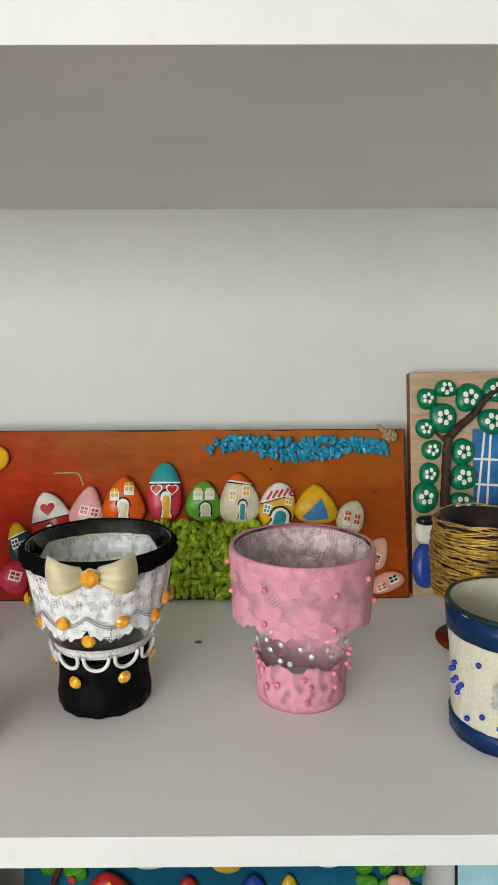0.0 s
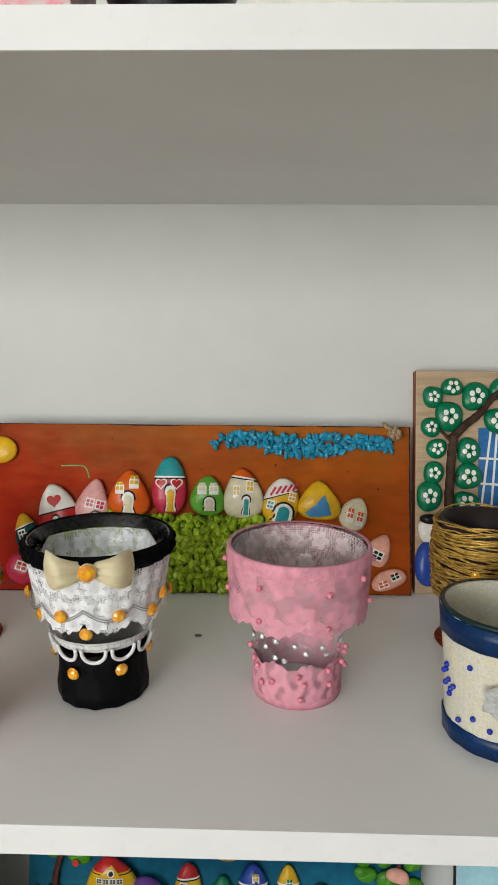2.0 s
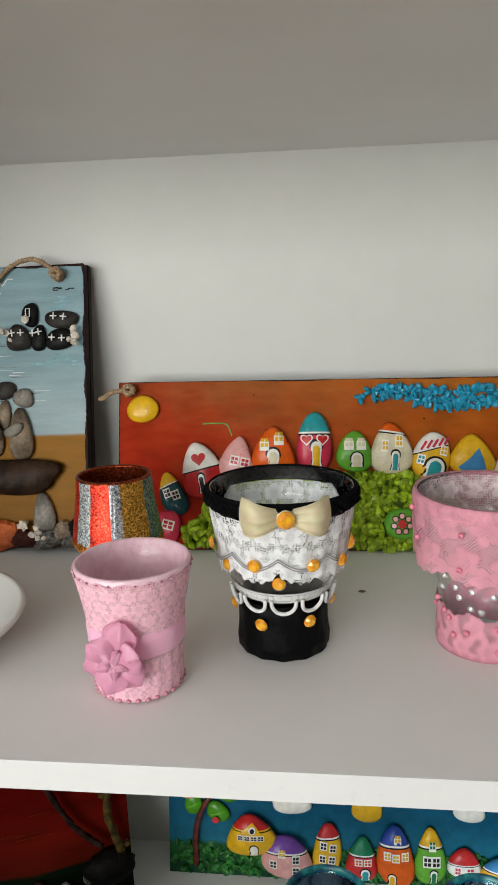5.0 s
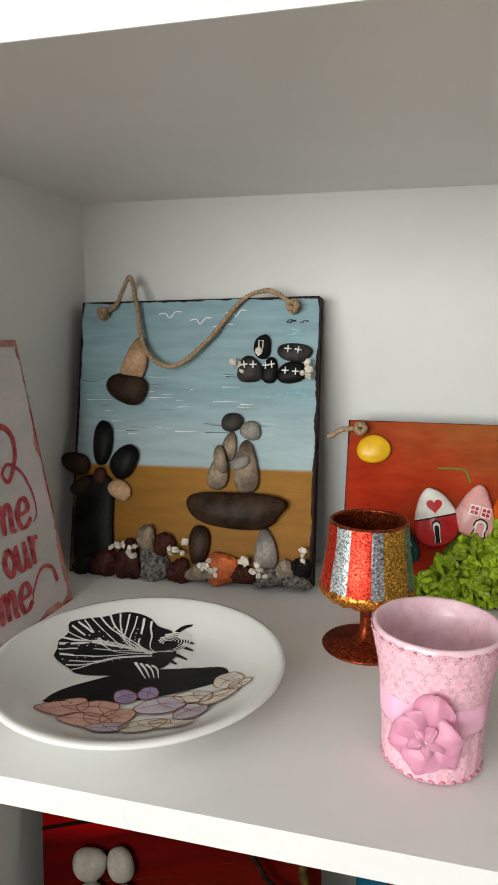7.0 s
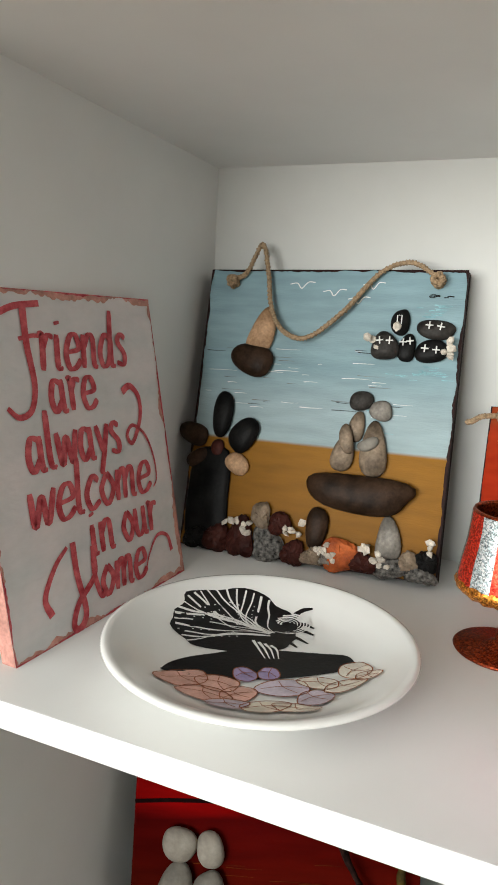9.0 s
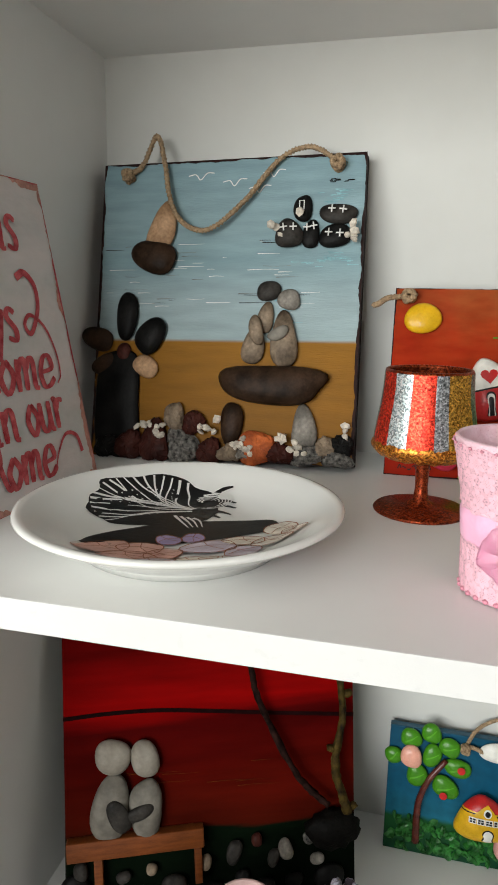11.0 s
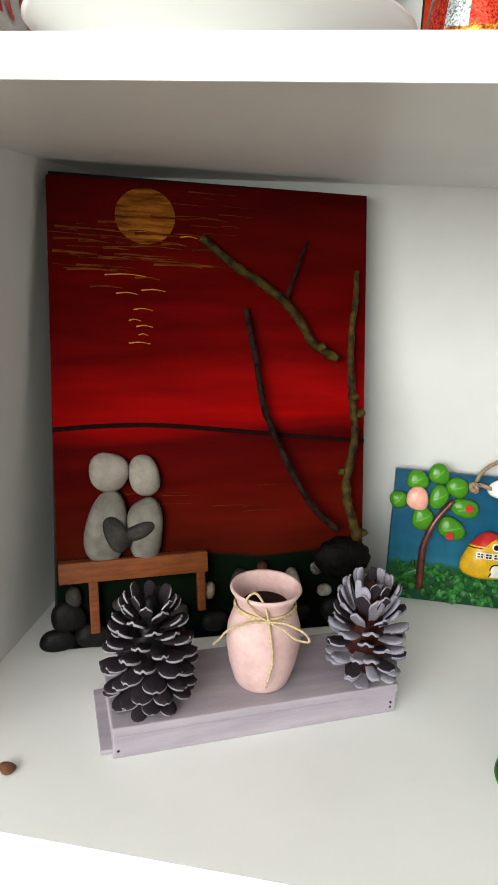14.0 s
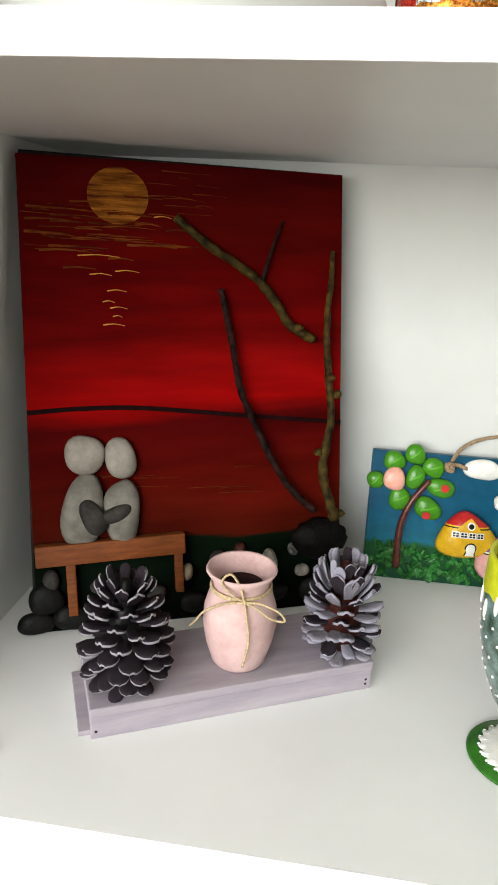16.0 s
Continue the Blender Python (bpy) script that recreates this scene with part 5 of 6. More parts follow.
# glitter goblet
RUSTG, GOLDG, REDG, SILVG, GREYG, TEALG = glitter("rust_glitter", (0.13, 0.015, 0.007), (0.28, 0.05, 0.015)), glitter("gold_glitter", (0.38, 0.17, 0.02), (0.5, 0.28, 0.05)), glitter("red_glitter", (0.50, 0.02, 0.015), (0.7, 0.06, 0.03)), glitter("silver_blue_glitter", (0.40, 0.52, 0.56), (0.7, 0.8, 0.84)), glitter("grey_glitter", (0.20, 0.22, 0.24), (0.4, 0.42, 0.44)), glitter("teal_glitter", (0.06, 0.12, 0.14), (0.2, 0.28, 0.3))
goblet = thing("glitter_goblet", pose(-0.187, 0.592, Z), "goblet coated in red, silver and gold glitter stripes", "goblet")
part("foot", lathe([(0, 0), (0.0335, 0), (0.0342, 0.0012), (0.033, 0.0025), (0.012, 0.0045), (0.0055, 0.0085), (0.0045, 0.018), (0.0050, 0.034), (0.0062, 0.0395)], 64), RUSTG, goblet, "rust red glitter foot and stem")
part("bowl_bottom", lathe([(0.0058, 0.038), (0.014, 0.0388), (0.025, 0.0402), (0.0325, 0.0428), (0.0368, 0.0470), (0.0376, 0.0505), (0.0366, 0.0530)], 64, wave=lambda a, r, z: (r * (1 + 0.012 * math.sin(a * 23) + 0.008 * math.sin(a * 51)), z + 0.0008 * math.sin(a * 17))), glitter("copper_glitter", (0.33, 0.055, 0.01), (0.6, 0.26, 0.04)), goblet, "orange gold glitter")
part("bowl_lining", lathe([(0.0282, 0.1035), (0.0292, 0.09), (0.0335, 0.06), (0.032, 0.050), (0.0, 0.046)], 64), RUSTG, goblet)
part("rim", lathe([(0.0280, 0.1025), (0.0284, 0.1042), (0.0300, 0.1042), (0.0306, 0.1025)], 64), RUSTG, goblet)
gprof = [(0.0364, 0.052), (0.0362, 0.056), (0.0345, 0.068), (0.0325, 0.080), (0.0312, 0.092), (0.0306, 0.1025)]
for a0, a1, mm in ((-76, -45, REDG), (-45, -20, SILVG), (-20, 9, REDG), (9, 25, GREYG), (25, 63, GOLDG), (63, 104, TEALG), (104, 140, REDG), (140, 180, SILVG), (180, 215, REDG), (215, 250, GOLDG), (250, 284, TEALG)):
    part("glitter_stripe", lathe(gprof, 10, radians(a0), radians(a1), wave=lambda a, r, z: (r + 0.0002 * math.sin(a * 60 + z * 900), z)), mm, goblet)

# raffia goblet
RAFFIA = mat("golden_raffia", (0.40, 0.21, 0.035), 0.38, 0.35, col2=(0.50, 0.32, 0.07), scale=180, var=0.3, bump=0.5, bscale=900, coat=0.2)
raff = thing("raffia_goblet", pose(0.250, 0.600, Z), "goblet wound with golden raffia on a brown foot", "goblet")
part("foot", lathe([(0, 0), (0.0335, 0), (0.0342, 0.0012), (0.033, 0.0025), (0.012, 0.0045), (0.0055, 0.0085), (0.0045, 0.018), (0.0062, 0.030), (0.02, 0.038), (0.034, 0.046)], 64), RUSTG, raff, "brown glitter foot and stem")
part("bowl", lathe([(0.034, 0.045), (0.0385, 0.055), (0.037, 0.085), (0.035, 0.108), (0.033, 0.108), (0.035, 0.08), (0.034, 0.055), (0, 0.045)], 64), mat("dark_blue_bowl", (0.03, 0.02, 0.02), 0.4), raff)
g = random.Random(12)
for k in range(58):
    z0 = 0.044 + k * 0.00111
    r0 = 0.0355 + 0.0045 * math.sin(min(1, (z0 - 0.040) / 0.05) * math.pi * 0.62) - max(0, z0 - 0.08) * 0.06
    f1, f2 = g.uniform(0, 6), g.uniform(0, 6)
    part("raffia_strand", tube([around(r0 + 0.0011 * math.sin(3 * a + f1) + g.uniform(-0.0006, 0.0011), math.degrees(a), z0 + 0.0024 * math.sin(2 * a + f2) + g.uniform(-0.0008, 0.0008)).translation for a in [TAU * i / 40 for i in range(41)]], g.uniform(0.0005, 0.0012), 5, n=0), RAFFIA, raff)
part("orange_bead", ball(0.004, 2, (1, 0.6, 1)), AMBER, raff, "", around(0.041, -24, 0.073))

# plate
PORCELAIN = mat("white_porcelain", (0.80, 0.80, 0.77), 0.18, scale=12, var=0.015, bump=0.02, bscale=100, coat=0.4)
pl = [(0, 0.0035), (0.058, 0.0035), (0.060, 0.0), (0.0635, 0.0), (0.066, 0.004), (0.076, 0.0095), (0.090, 0.0175), (0.0995, 0.0228), (0.1018, 0.0245), (0.1012, 0.0262), (0.0985, 0.0268), (0.0955, 0.0258), (0.085, 0.0195), (0.073, 0.0125), (0.063, 0.0085), (0.05, 0.0070), (0.0, 0.0065)]
plate = thing("painted_plate", pose(-0.333, 0.483, Z, 0, 0, 22), "white porcelain plate with black and pastel painted shapes", "plate")
part("dish", lathe(pl, 128), PORCELAIN, plate)
ptop = [(0.0, 0.0065), (0.05, 0.0070), (0.063, 0.0085), (0.073, 0.0125), (0.085, 0.0195), (0.0955, 0.0258)]


def on_plate(bm, name, material, owner=None, label=""):
    """Lays a flat patch (x, 0, z) onto the plate's well."""
    for q in bm.verts:
        x, y, lift = q.co.x, q.co.z, -q.co.y
        rr = math.hypot(x, y)
        z = ptop[-1][1]
        for (r0, z0), (r1, z1) in zip(ptop, ptop[1:]):
            if r0 <= rr <= r1:
                z = z0 + (z1 - z0) * (rr - r0) / (r1 - r0)
        q.co = (x, y, z + lift + 0.0002)
    return part(name, bm, material, owner or plate, label)


INK = mat("black_plate_ink", (0.008, 0.007, 0.007), 0.35, scale=300, var=0.3, bump=0.1)
COPPER = mat("copper_line", (0.30, 0.09, 0.03), 0.35, 0.4, scale=300, var=0.2, bump=0)
blob = [(-0.016 + (0.046 + 0.0025 * math.sin(6 * a) + 0.0015 * math.sin(13 * a)) * math.cos(a), 0.046 + (0.038 + 0.002 * math.sin(5 * a + 1)) * math.sin(a)) for a in [TAU * i / 60 for i in range(60)]]
shape = on_plate(decal(flat, blob, 0.0003), "painted_shape", INK, None, "black painted oval with white swirls")
hub = Vector((0.012, 0.036))
for k in range(19):
    a = radians(222 - k * 9.2)
    end = Vector((-0.016 + 0.045 * math.cos(a), 0.046 + 0.037 * math.sin(a)))
    way, bow = end - hub, Vector((-(end - hub).y, (end - hub).x)).normalized()
    sway = 0.006 * math.sin(k * 0.9) + (0.007 if k > 9 else -0.006)
    pts = [tuple(hub + way * t + bow * (sway * math.sin(math.pi * t) + 0.0014 * math.sin(9 * t + k))) for t in (0.06, 0.25, 0.45, 0.65, 0.85, 1.0)]
    on_plate(strip(flat, pts, (rng.uniform(0.0005, 0.0009), rng.uniform(0.0010, 0.0024)), 0.0005 + k * 0.00002, 6), "swirl_line", PORCELAIN, shape)
    if k % 2:
        for t in (0.42, 0.5, 0.58, 0.66, 0.74, 0.82):
            q = hub + way * t + bow * (sway * math.sin(math.pi * t) + 0.0030)
            on_plate(decal(flat, oval(q.x, q.y, 0.0013, 0.0011, 6), 0.0012), "swirl_dot", PORCELAIN, shape)
for k in range(7):
    r0 = 0.004 + 0.0022 * k
    on_plate(strip(flat, [(0.020 + r0 * math.cos(b), 0.052 + 0.8 * r0 * math.sin(b)) for b in [radians(200 - 34 * q - 25 * k) for q in range(6)]], (0.0014, 0.0006), 0.0010 + k * 0.00003, 5), "swirl_line", PORCELAIN, shape)
for x0, z0, x1, z1 in ((0.024, 0.060, 0.040, 0.066), (0.026, 0.052, 0.040, 0.047), (0.024, 0.044, 0.039, 0.038), (0.018, 0.036, 0.034, 0.026), (0.014, 0.030, 0.026, 0.020)):
    on_plate(strip(flat, [(x0, z0), ((x0 + x1) / 2, (z0 + z1) / 2 + 0.003), (x1, z1)], (0.0060, 0.0016), 0.00035, 5), "painted_tip", INK, shape)
mound = [(-0.062, -0.022), (-0.058, -0.012), (-0.048, -0.002), (-0.030, 0.006), (-0.012, 0.013), (0.004, 0.015), (0.020, 0.014), (0.040, 0.013), (0.056, 0.011), (0.062, 0.004), (0.060, -0.006), (0.040, -0.014), (0.020, -0.020), (0.0, -0.024), (-0.020, -0.026), (-0.045, -0.026)]
on_plate(decal(flat, [tuple(q) for q in [(p.x, p.z) for p in smooth_points([(x, 0, z) for x, z in mound + mound[:1]], 3)][:-1]], 0.0004), "painted_shape", INK, None, "black painted mound")
on_plate(strip(flat, [(-0.012, 0.022), (-0.006, 0.014), (0.0, 0.004)], (0.022, 0.034), 0.00045, 6), "painted_band", INK)
for k in range(4):
    on_plate(strip(flat, [(-0.004 + k * 0.004, 0.026 - k * 0.002), (0.0 + k * 0.004, 0.014), (0.004 + k * 0.003, 0.002)], (0.0024, 0.0006), 0.0010, 6), "swirl_line", PORCELAIN)
WASH = {}
for key, col in (("salmon", (0.68, 0.40, 0.33)), ("lilac", (0.55, 0.48, 0.55)), ("cream", (0.74, 0.68, 0.58)), ("violet", (0.33, 0.27, 0.46))):
    WASH[key] = mat("wash_" + key, col, 0.35, scale=90, var=0.15, bump=0.05, coat=0.3)
lift = 0.0007
for cx, cz, w, h, rot, key in ((-0.044, -0.040, 0.034, 0.020, 20, "salmon"), (-0.022, -0.043, 0.028, 0.018, -15, "salmon"), (-0.030, -0.056, 0.034, 0.017, -10, "salmon"), (-0.010, -0.055, 0.024, 0.017, 30, "salmon"), (-0.006, -0.031, 0.015, 0.018, 30, "violet"), (0.009, -0.029, 0.014, 0.016, -25, "violet"), (0.018, -0.045, 0.034, 0.019, 10, "lilac"), (0.036, -0.055, 0.024, 0.017, 30, "lilac"),
                               (0.006, -0.068, 0.030, 0.014, 15, "cream"), (0.024, -0.069, 0.028, 0.012, -12, "cream"), (0.040, -0.038, 0.026, 0.014, -5, "cream"), (0.055, -0.042, 0.028, 0.013, 20, "cream"), (0.064, -0.024, 0.020, 0.022, 40, "cream"), (0.070, -0.034, 0.016, 0.011, -20, "cream"), (-0.016, -0.068, 0.026, 0.012, 5, "lilac")):
    lift += 0.00006
    cx, cz = cx - 0.003, cz + 0.011
    c, s = math.cos(radians(rot)), math.sin(radians(rot))
    turn = lambda o, k=1.0: [(cx + ((x * c - z * s) * k), cz + ((x * s + z * c) * k)) for x, z in o]
    shape0 = [(w / 2 * math.cos(a) * (1 + 0.10 * math.sin(3 * a + cx * 300)), h / 2 * math.sin(a)) for a in [TAU * i / 22 for i in range(22)]]
    wing = on_plate(decal(flat, turn(shape0), lift), "wing", WASH[key])
    on_plate(strip(flat, turn(shape0 + shape0[:1]), 0.0007, lift + 0.0004, 1), "wing_outline", COPPER, wing)
    on_plate(strip(flat, turn([(-w * 0.42, 0), (0, h * 0.08), (w * 0.42, -h * 0.1)]), 0.0005, lift + 0.0005, 3), "wing_vein", COPPER, wing)
    on_plate(strip(flat, turn([(-w * 0.05, h * 0.4), (0, 0), (w * 0.2, -h * 0.35)]), 0.0005, lift + 0.0006, 3), "wing_vein", COPPER, wing)

tagged(part("shelf_speck", ball(0.0022, 1, (1.6, 1, 0.5), 0.2, rng), mat("grey_grit", (0.12, 0.11, 0.1), 0.8), None, m=pose(0.015, 0.599, Z + 0.0008)), "tiny dark grit speck lying on the shelf", "grit")

# ---- lower shelf ----
SUNSET = mat("sunset_canvas", (0.26, 0.006, 0.004), 0.6, scale=9, var=0.2, stretch=(1, 1, 9), bump=0.12, bscale=150, spec=0.01)
gradient(SUNSET, "Z", 0, 0.395, ((0.0, (0.002, 0.003, 0.002)), (0.185, (0.003, 0.007, 0.003)), (0.20, (0.060, 0.0055, 0.002)), (0.34, (0.075, 0.003, 0.0015)), (0.44, (0.06, 0.0015, 0.0015)), (0.49, (0.25, 0.002, 0.002)), (0.56, (0.20, 0.002, 0.002)), (0.63, (0.11, 0.0015, 0.0015)), (0.75, (0.075, 0.001, 0.001)), (0.86, (0.07, 0.002, 0.001)), (1.0, (0.06, 0.002, 0.002))), 1.0, 0.035, 8, (0.4, 1, 3), 0.30)
sunset = slab("sunset_picture", pose(-0.477, 0.5595, L, -11.3, 0, 22.5), 0.277, 0.395, 0.014, SUNSET, DARKEDGE, "dark red sunset canvas with pebble pair, bench and twigs", "picture")
part("backing_board", box(-0.003, 0.272, 0.0145, 0.022, 0.0, 0.402, 0.001), BLACKP, sunset, "black board behind the canvas", pose(0, 0, 0, 0, 0.6, 0), smooth=False)
MOON = mat("ochre_paint", (0.10, 0.016, 0.002), 0.6, col2=(0.22, 0.075, 0.008), scale=60, var=0.4, bump=0.5, bscale=350, stretch=(0.5, 1, 5), spec=0.05)
FADED = mat("faded_ochre_paint", (0.065, 0.006, 0.0015), 0.6, col2=(0.115, 0.026, 0.003), scale=120, var=0.4, bump=0.4, bscale=350, stretch=(0.4, 1, 3), spec=0.05)
part("painted_sun", decal(flat, oval(0.079, 0.366, 0.050, 0.046, 32), 0.0004), MOON, sunset, "ochre painted sun disc")
g = random.Random(31)
for k in range(64):
    if k < 46:
        u, v, ln, wd = g.uniform(0.0, 0.12), g.gauss(0.338, 0.016), g.uniform(0.012, 0.05), g.uniform(0.0006, 0.0030)
    elif k < 54:
        u, v, ln, wd = g.uniform(0.10, 0.15), g.gauss(0.372, 0.008), g.uniform(0.015, 0.035), g.uniform(0.0004, 0.001)
    else:
        u, v, ln, wd = g.uniform(0.03, 0.2), g.uniform(0.11, 0.14), g.uniform(0.02, 0.05), 0.0006
    v = min(v, 0.388)
    part("brush_mark", strip(flat, [(u, v), (u + ln / 2, v + g.uniform(-0.001, 0.001)), (u + ln, v - 0.001)], (wd, wd * 0.3), 0.0006 + k * 0.000008, 3), FADED, sunset)
YELLOWP = mat("yellow_streak", (0.45, 0.17, 0.02), 0.5, scale=200, var=0.2)
for u, v, ln in ((0.045, 0.317, 0.034), (0.054, 0.302, 0.018), (0.075, 0.305, 0.02), (0.068, 0.289, 0.016), (0.064, 0.280, 0.010), (0.070, 0.275, 0.014), (0.072, 0.268, 0.008), (0.064, 0.261, 0.018), (0.108, 0.350, 0.015)):
    part("brush_mark", strip(flat, [(u, v), (u + ln / 2, v + 0.001), (u + ln, v - 0.0005)], (0.0011, 0.0004), 0.0012, 3), YELLOWP, sunset)
part("painted_horizon", strip(flat, [(0.0, 0.189), (0.04, 0.1915), (0.087, 0.1915), (0.14, 0.187), (0.2, 0.181), (0.277, 0.174)], 0.0040, 0.0004, 10), mat("dark_horizon_paint", (0.010, 0.002, 0.002), 0.6, scale=120, var=0.3, spec=0.03), sunset)
WOODB = mat("orange_wood_strip", (0.17, 0.045, 0.009), 0.55, scale=25, var=0.22, stretch=(2, 1, 14), bump=0.3, bscale=300)
bench = part("bench_plank", box(0.0, 0.126, -0.012, 0, -0.009, 0.009, 0.0012), WOODB, sunset, "small orange wooden bench strip", pose(0.002, 0, 0.069, 0, -1.6, 0))
part("bench_leg", box(-0.004, 0.004, -0.009, 0, -0.046, 0, 0.0008), WOODB, bench, "", pose(0.028, -0.001, -0.008))
part("bench_leg", box(-0.0035, 0.0035, -0.009, 0, -0.036, 0, 0.0008), WOODB, bench, "", pose(0.120, -0.001, -0.008))
for u, v, w, h, k, rot, d, li in ((0.045, 0.153, 0.034, 0.033, "ivory", -10, 0.014, 0), (0.0745, 0.149, 0.027, 0.035, "ivory", 8, 0.014, 0), (0.042, 0.105, 0.036, 0.062, "pale", -8, 0.016, 0), (0.0745, 0.102, 0.031, 0.058, "pale", 4, 0.016, 0), (0.050, 0.101, 0.020, 0.032, "slate", 28, 0.007, 0.012), (0.069, 0.103, 0.026, 0.014, "slate", 22, 0.007, 0.012)):
    stone(sunset, u, v, w, h, R(k), rot, d, lift=li, name="pebble", label="smooth grey pebble")
g = random.Random(5)
TWIG = mat("olive_twig", (0.013, 0.007, 0.003), 0.65, col2=(0.048, 0.031, 0.006), scale=110, var=0.4, bump=0.8, bscale=500, spec=0.08)
TWIGD = mat("dark_twig", (0.006, 0.0025, 0.002), 0.7, col2=(0.020, 0.009, 0.007), scale=160, var=0.4, bump=0.8, bscale=500, spec=0.04)
part("twig", tube([(0.125, -0.006, 0.350), (0.142, -0.007, 0.336), (0.160, -0.008, 0.323), (0.180, -0.008, 0.311), (0.198, -0.008, 0.298), (0.212, -0.008, 0.281), (0.224, -0.008, 0.263), (0.236, -0.007, 0.255), (0.248, -0.006, 0.249)], (0.0032, 0.0040), 9, rough=0.25, rng=g, n=6), TWIG, sunset, "olive brown twig")
part("twig", tube([(0.200, -0.007, 0.300), (0.207, -0.006, 0.320), (0.213, -0.005, 0.336), (0.220, -0.004, 0.352)], (0.0022, 0.0012), 7, rough=0.15, rng=g), TWIGD, sunset)
part("twig", tube([(0.163, -0.006, 0.292), (0.168, -0.008, 0.268), (0.172, -0.009, 0.245), (0.176, -0.010, 0.222), (0.181, -0.010, 0.200), (0.195, -0.011, 0.168), (0.216, -0.012, 0.127), (0.232, -0.013, 0.108), (0.247, -0.014, 0.094)], (0.0026, 0.0034), 8, rough=0.25, rng=g, n=6), TWIGD, sunset, "dark bare twig")
part("twig", tube([(0.2655, -0.006, 0.327), (0.264, -0.007, 0.300), (0.260, -0.008, 0.270), (0.2605, -0.009, 0.223), (0.2635, -0.011, 0.180), (0.257, -0.012, 0.150), (0.255, -0.013, 0.125), (0.261, -0.014, 0.103), (0.266, -0.014, 0.085)], (0.0022, 0.0048), 9, rough=0.24, rng=g, n=6), TWIG, sunset, "olive brown upright twig")
for u, v in ((0.251, 0.148), (0.262, 0.215), (0.231, 0.259), (0.272, 0.09), (0.268, 0.2)):
    part("twig_knot", ball(0.0038, 2, (1.2, 1, 1), 0.25, g), TWIG, sunset, "", pose(u, -0.012, v))
part("bark_clump", ball(0.024, 3, (1.1, 0.5, 0.8), 0.12, g), mat("black_bark_clump", (0.004, 0.0036, 0.003), 0.6, scale=120, var=0.5, bump=1.0, bscale=300, spec=0.06), sunset, "black lumpy bark clump", pose(0.252, -0.010, 0.068))
for u, v, w, h, k in ((0.157, 0.051, 0.015, 0.024, "slate"), (0.179, 0.061, 0.011, 0.013, "maroon"), (0.195, 0.042, 0.011, 0.019, "slate"), (0.207, 0.049, 0.014, 0.022, "grey"), (0.130, 0.044, 0.011, 0.016, "dun"), (0.053, 0.038, 0.015, 0.011, "slate"), (0.079, 0.043, 0.011, 0.011, "dun"), (0.100, 0.027, 0.023, 0.018, "slate"), (0.009, 0.030, 0.029, 0.028, "coal"), (0.014, 0.047, 0.014, 0.018, "slate"), (0.238, 0.037, 0.014, 0.012, "grey"), (0.165, 0.026, 0.016, 0.014, "coal"), (0.215, 0.018, 0.018, 0.014, "coal"), (0.030, 0.012, 0.032, 0.022, "coal"), (0.062, 0.014, 0.026, 0.02, "slate"), (0.135, 0.016, 0.024, 0.018, "coal"), (0.186, 0.014, 0.022, 0.018, "coal"), (0.25, 0.018, 0.03, 0.026, "coal"), (0.0, 0.010, 0.03, 0.02, "coal"), (0.09, 0.010, 0.022, 0.016, "coal"), (0.23, 0.058, 0.012, 0.012, "speckle")):
    stone(sunset, u, v, w, h, R(k), rng.uniform(-20, 20), 0.010, name="pebble")

# blue village picture
BLUEP = mat("blue_painted_wood", (0.012, 0.15, 0.26), 0.5, scale=12, var=0.15, bump=0.15, bscale=150, spec=0.15)
gradient(BLUEP, "Z", 0, 0.1325, ((0.0, (0.005, 0.05, 0.02)), (0.26, (0.010, 0.085, 0.02)), (0.30, (0.010, 0.13, 0.20)), (0.55, (0.002, 0.08, 0.15)), (1.0, (0.002, 0.06, 0.115))), 1.0, 0.006, 40)
blue = slab("blue_village_picture", pose(-0.198, 0.726, L, -10.5, 0, 0), 0.452, 0.1325, 0.012, BLUEP, mat("teal_edge", (0.008, 0.09, 0.15), 0.4), "blue panel with painted pebble houses, trees and clouds", "picture")
GRASSP = mat("green_grass_paint", (0.008, 0.085, 0.012), 0.45, col2=(0.03, 0.17, 0.03), scale=120, var=0.4, bump=1.0, bscale=300, coat=0.2)
tuft = [mesh_of(ball(0.0045, 1, (1, 0.5, 1), 0.35, random.Random(k)), "grass_tuft", GRASSP) for k in range(4)]
spots = []
for k in range(520):
    u = rng.uniform(0.004, 0.448)
    v = rng.uniform(0.003, 0.036 + 0.004 * math.sin(u * 60))
    spots.append(pose(u, -0.001, v, rng.uniform(0, 360), rng.uniform(0, 360), 0))
joined("grass_relief", spots, tuft, GRASSP, blue, rng)
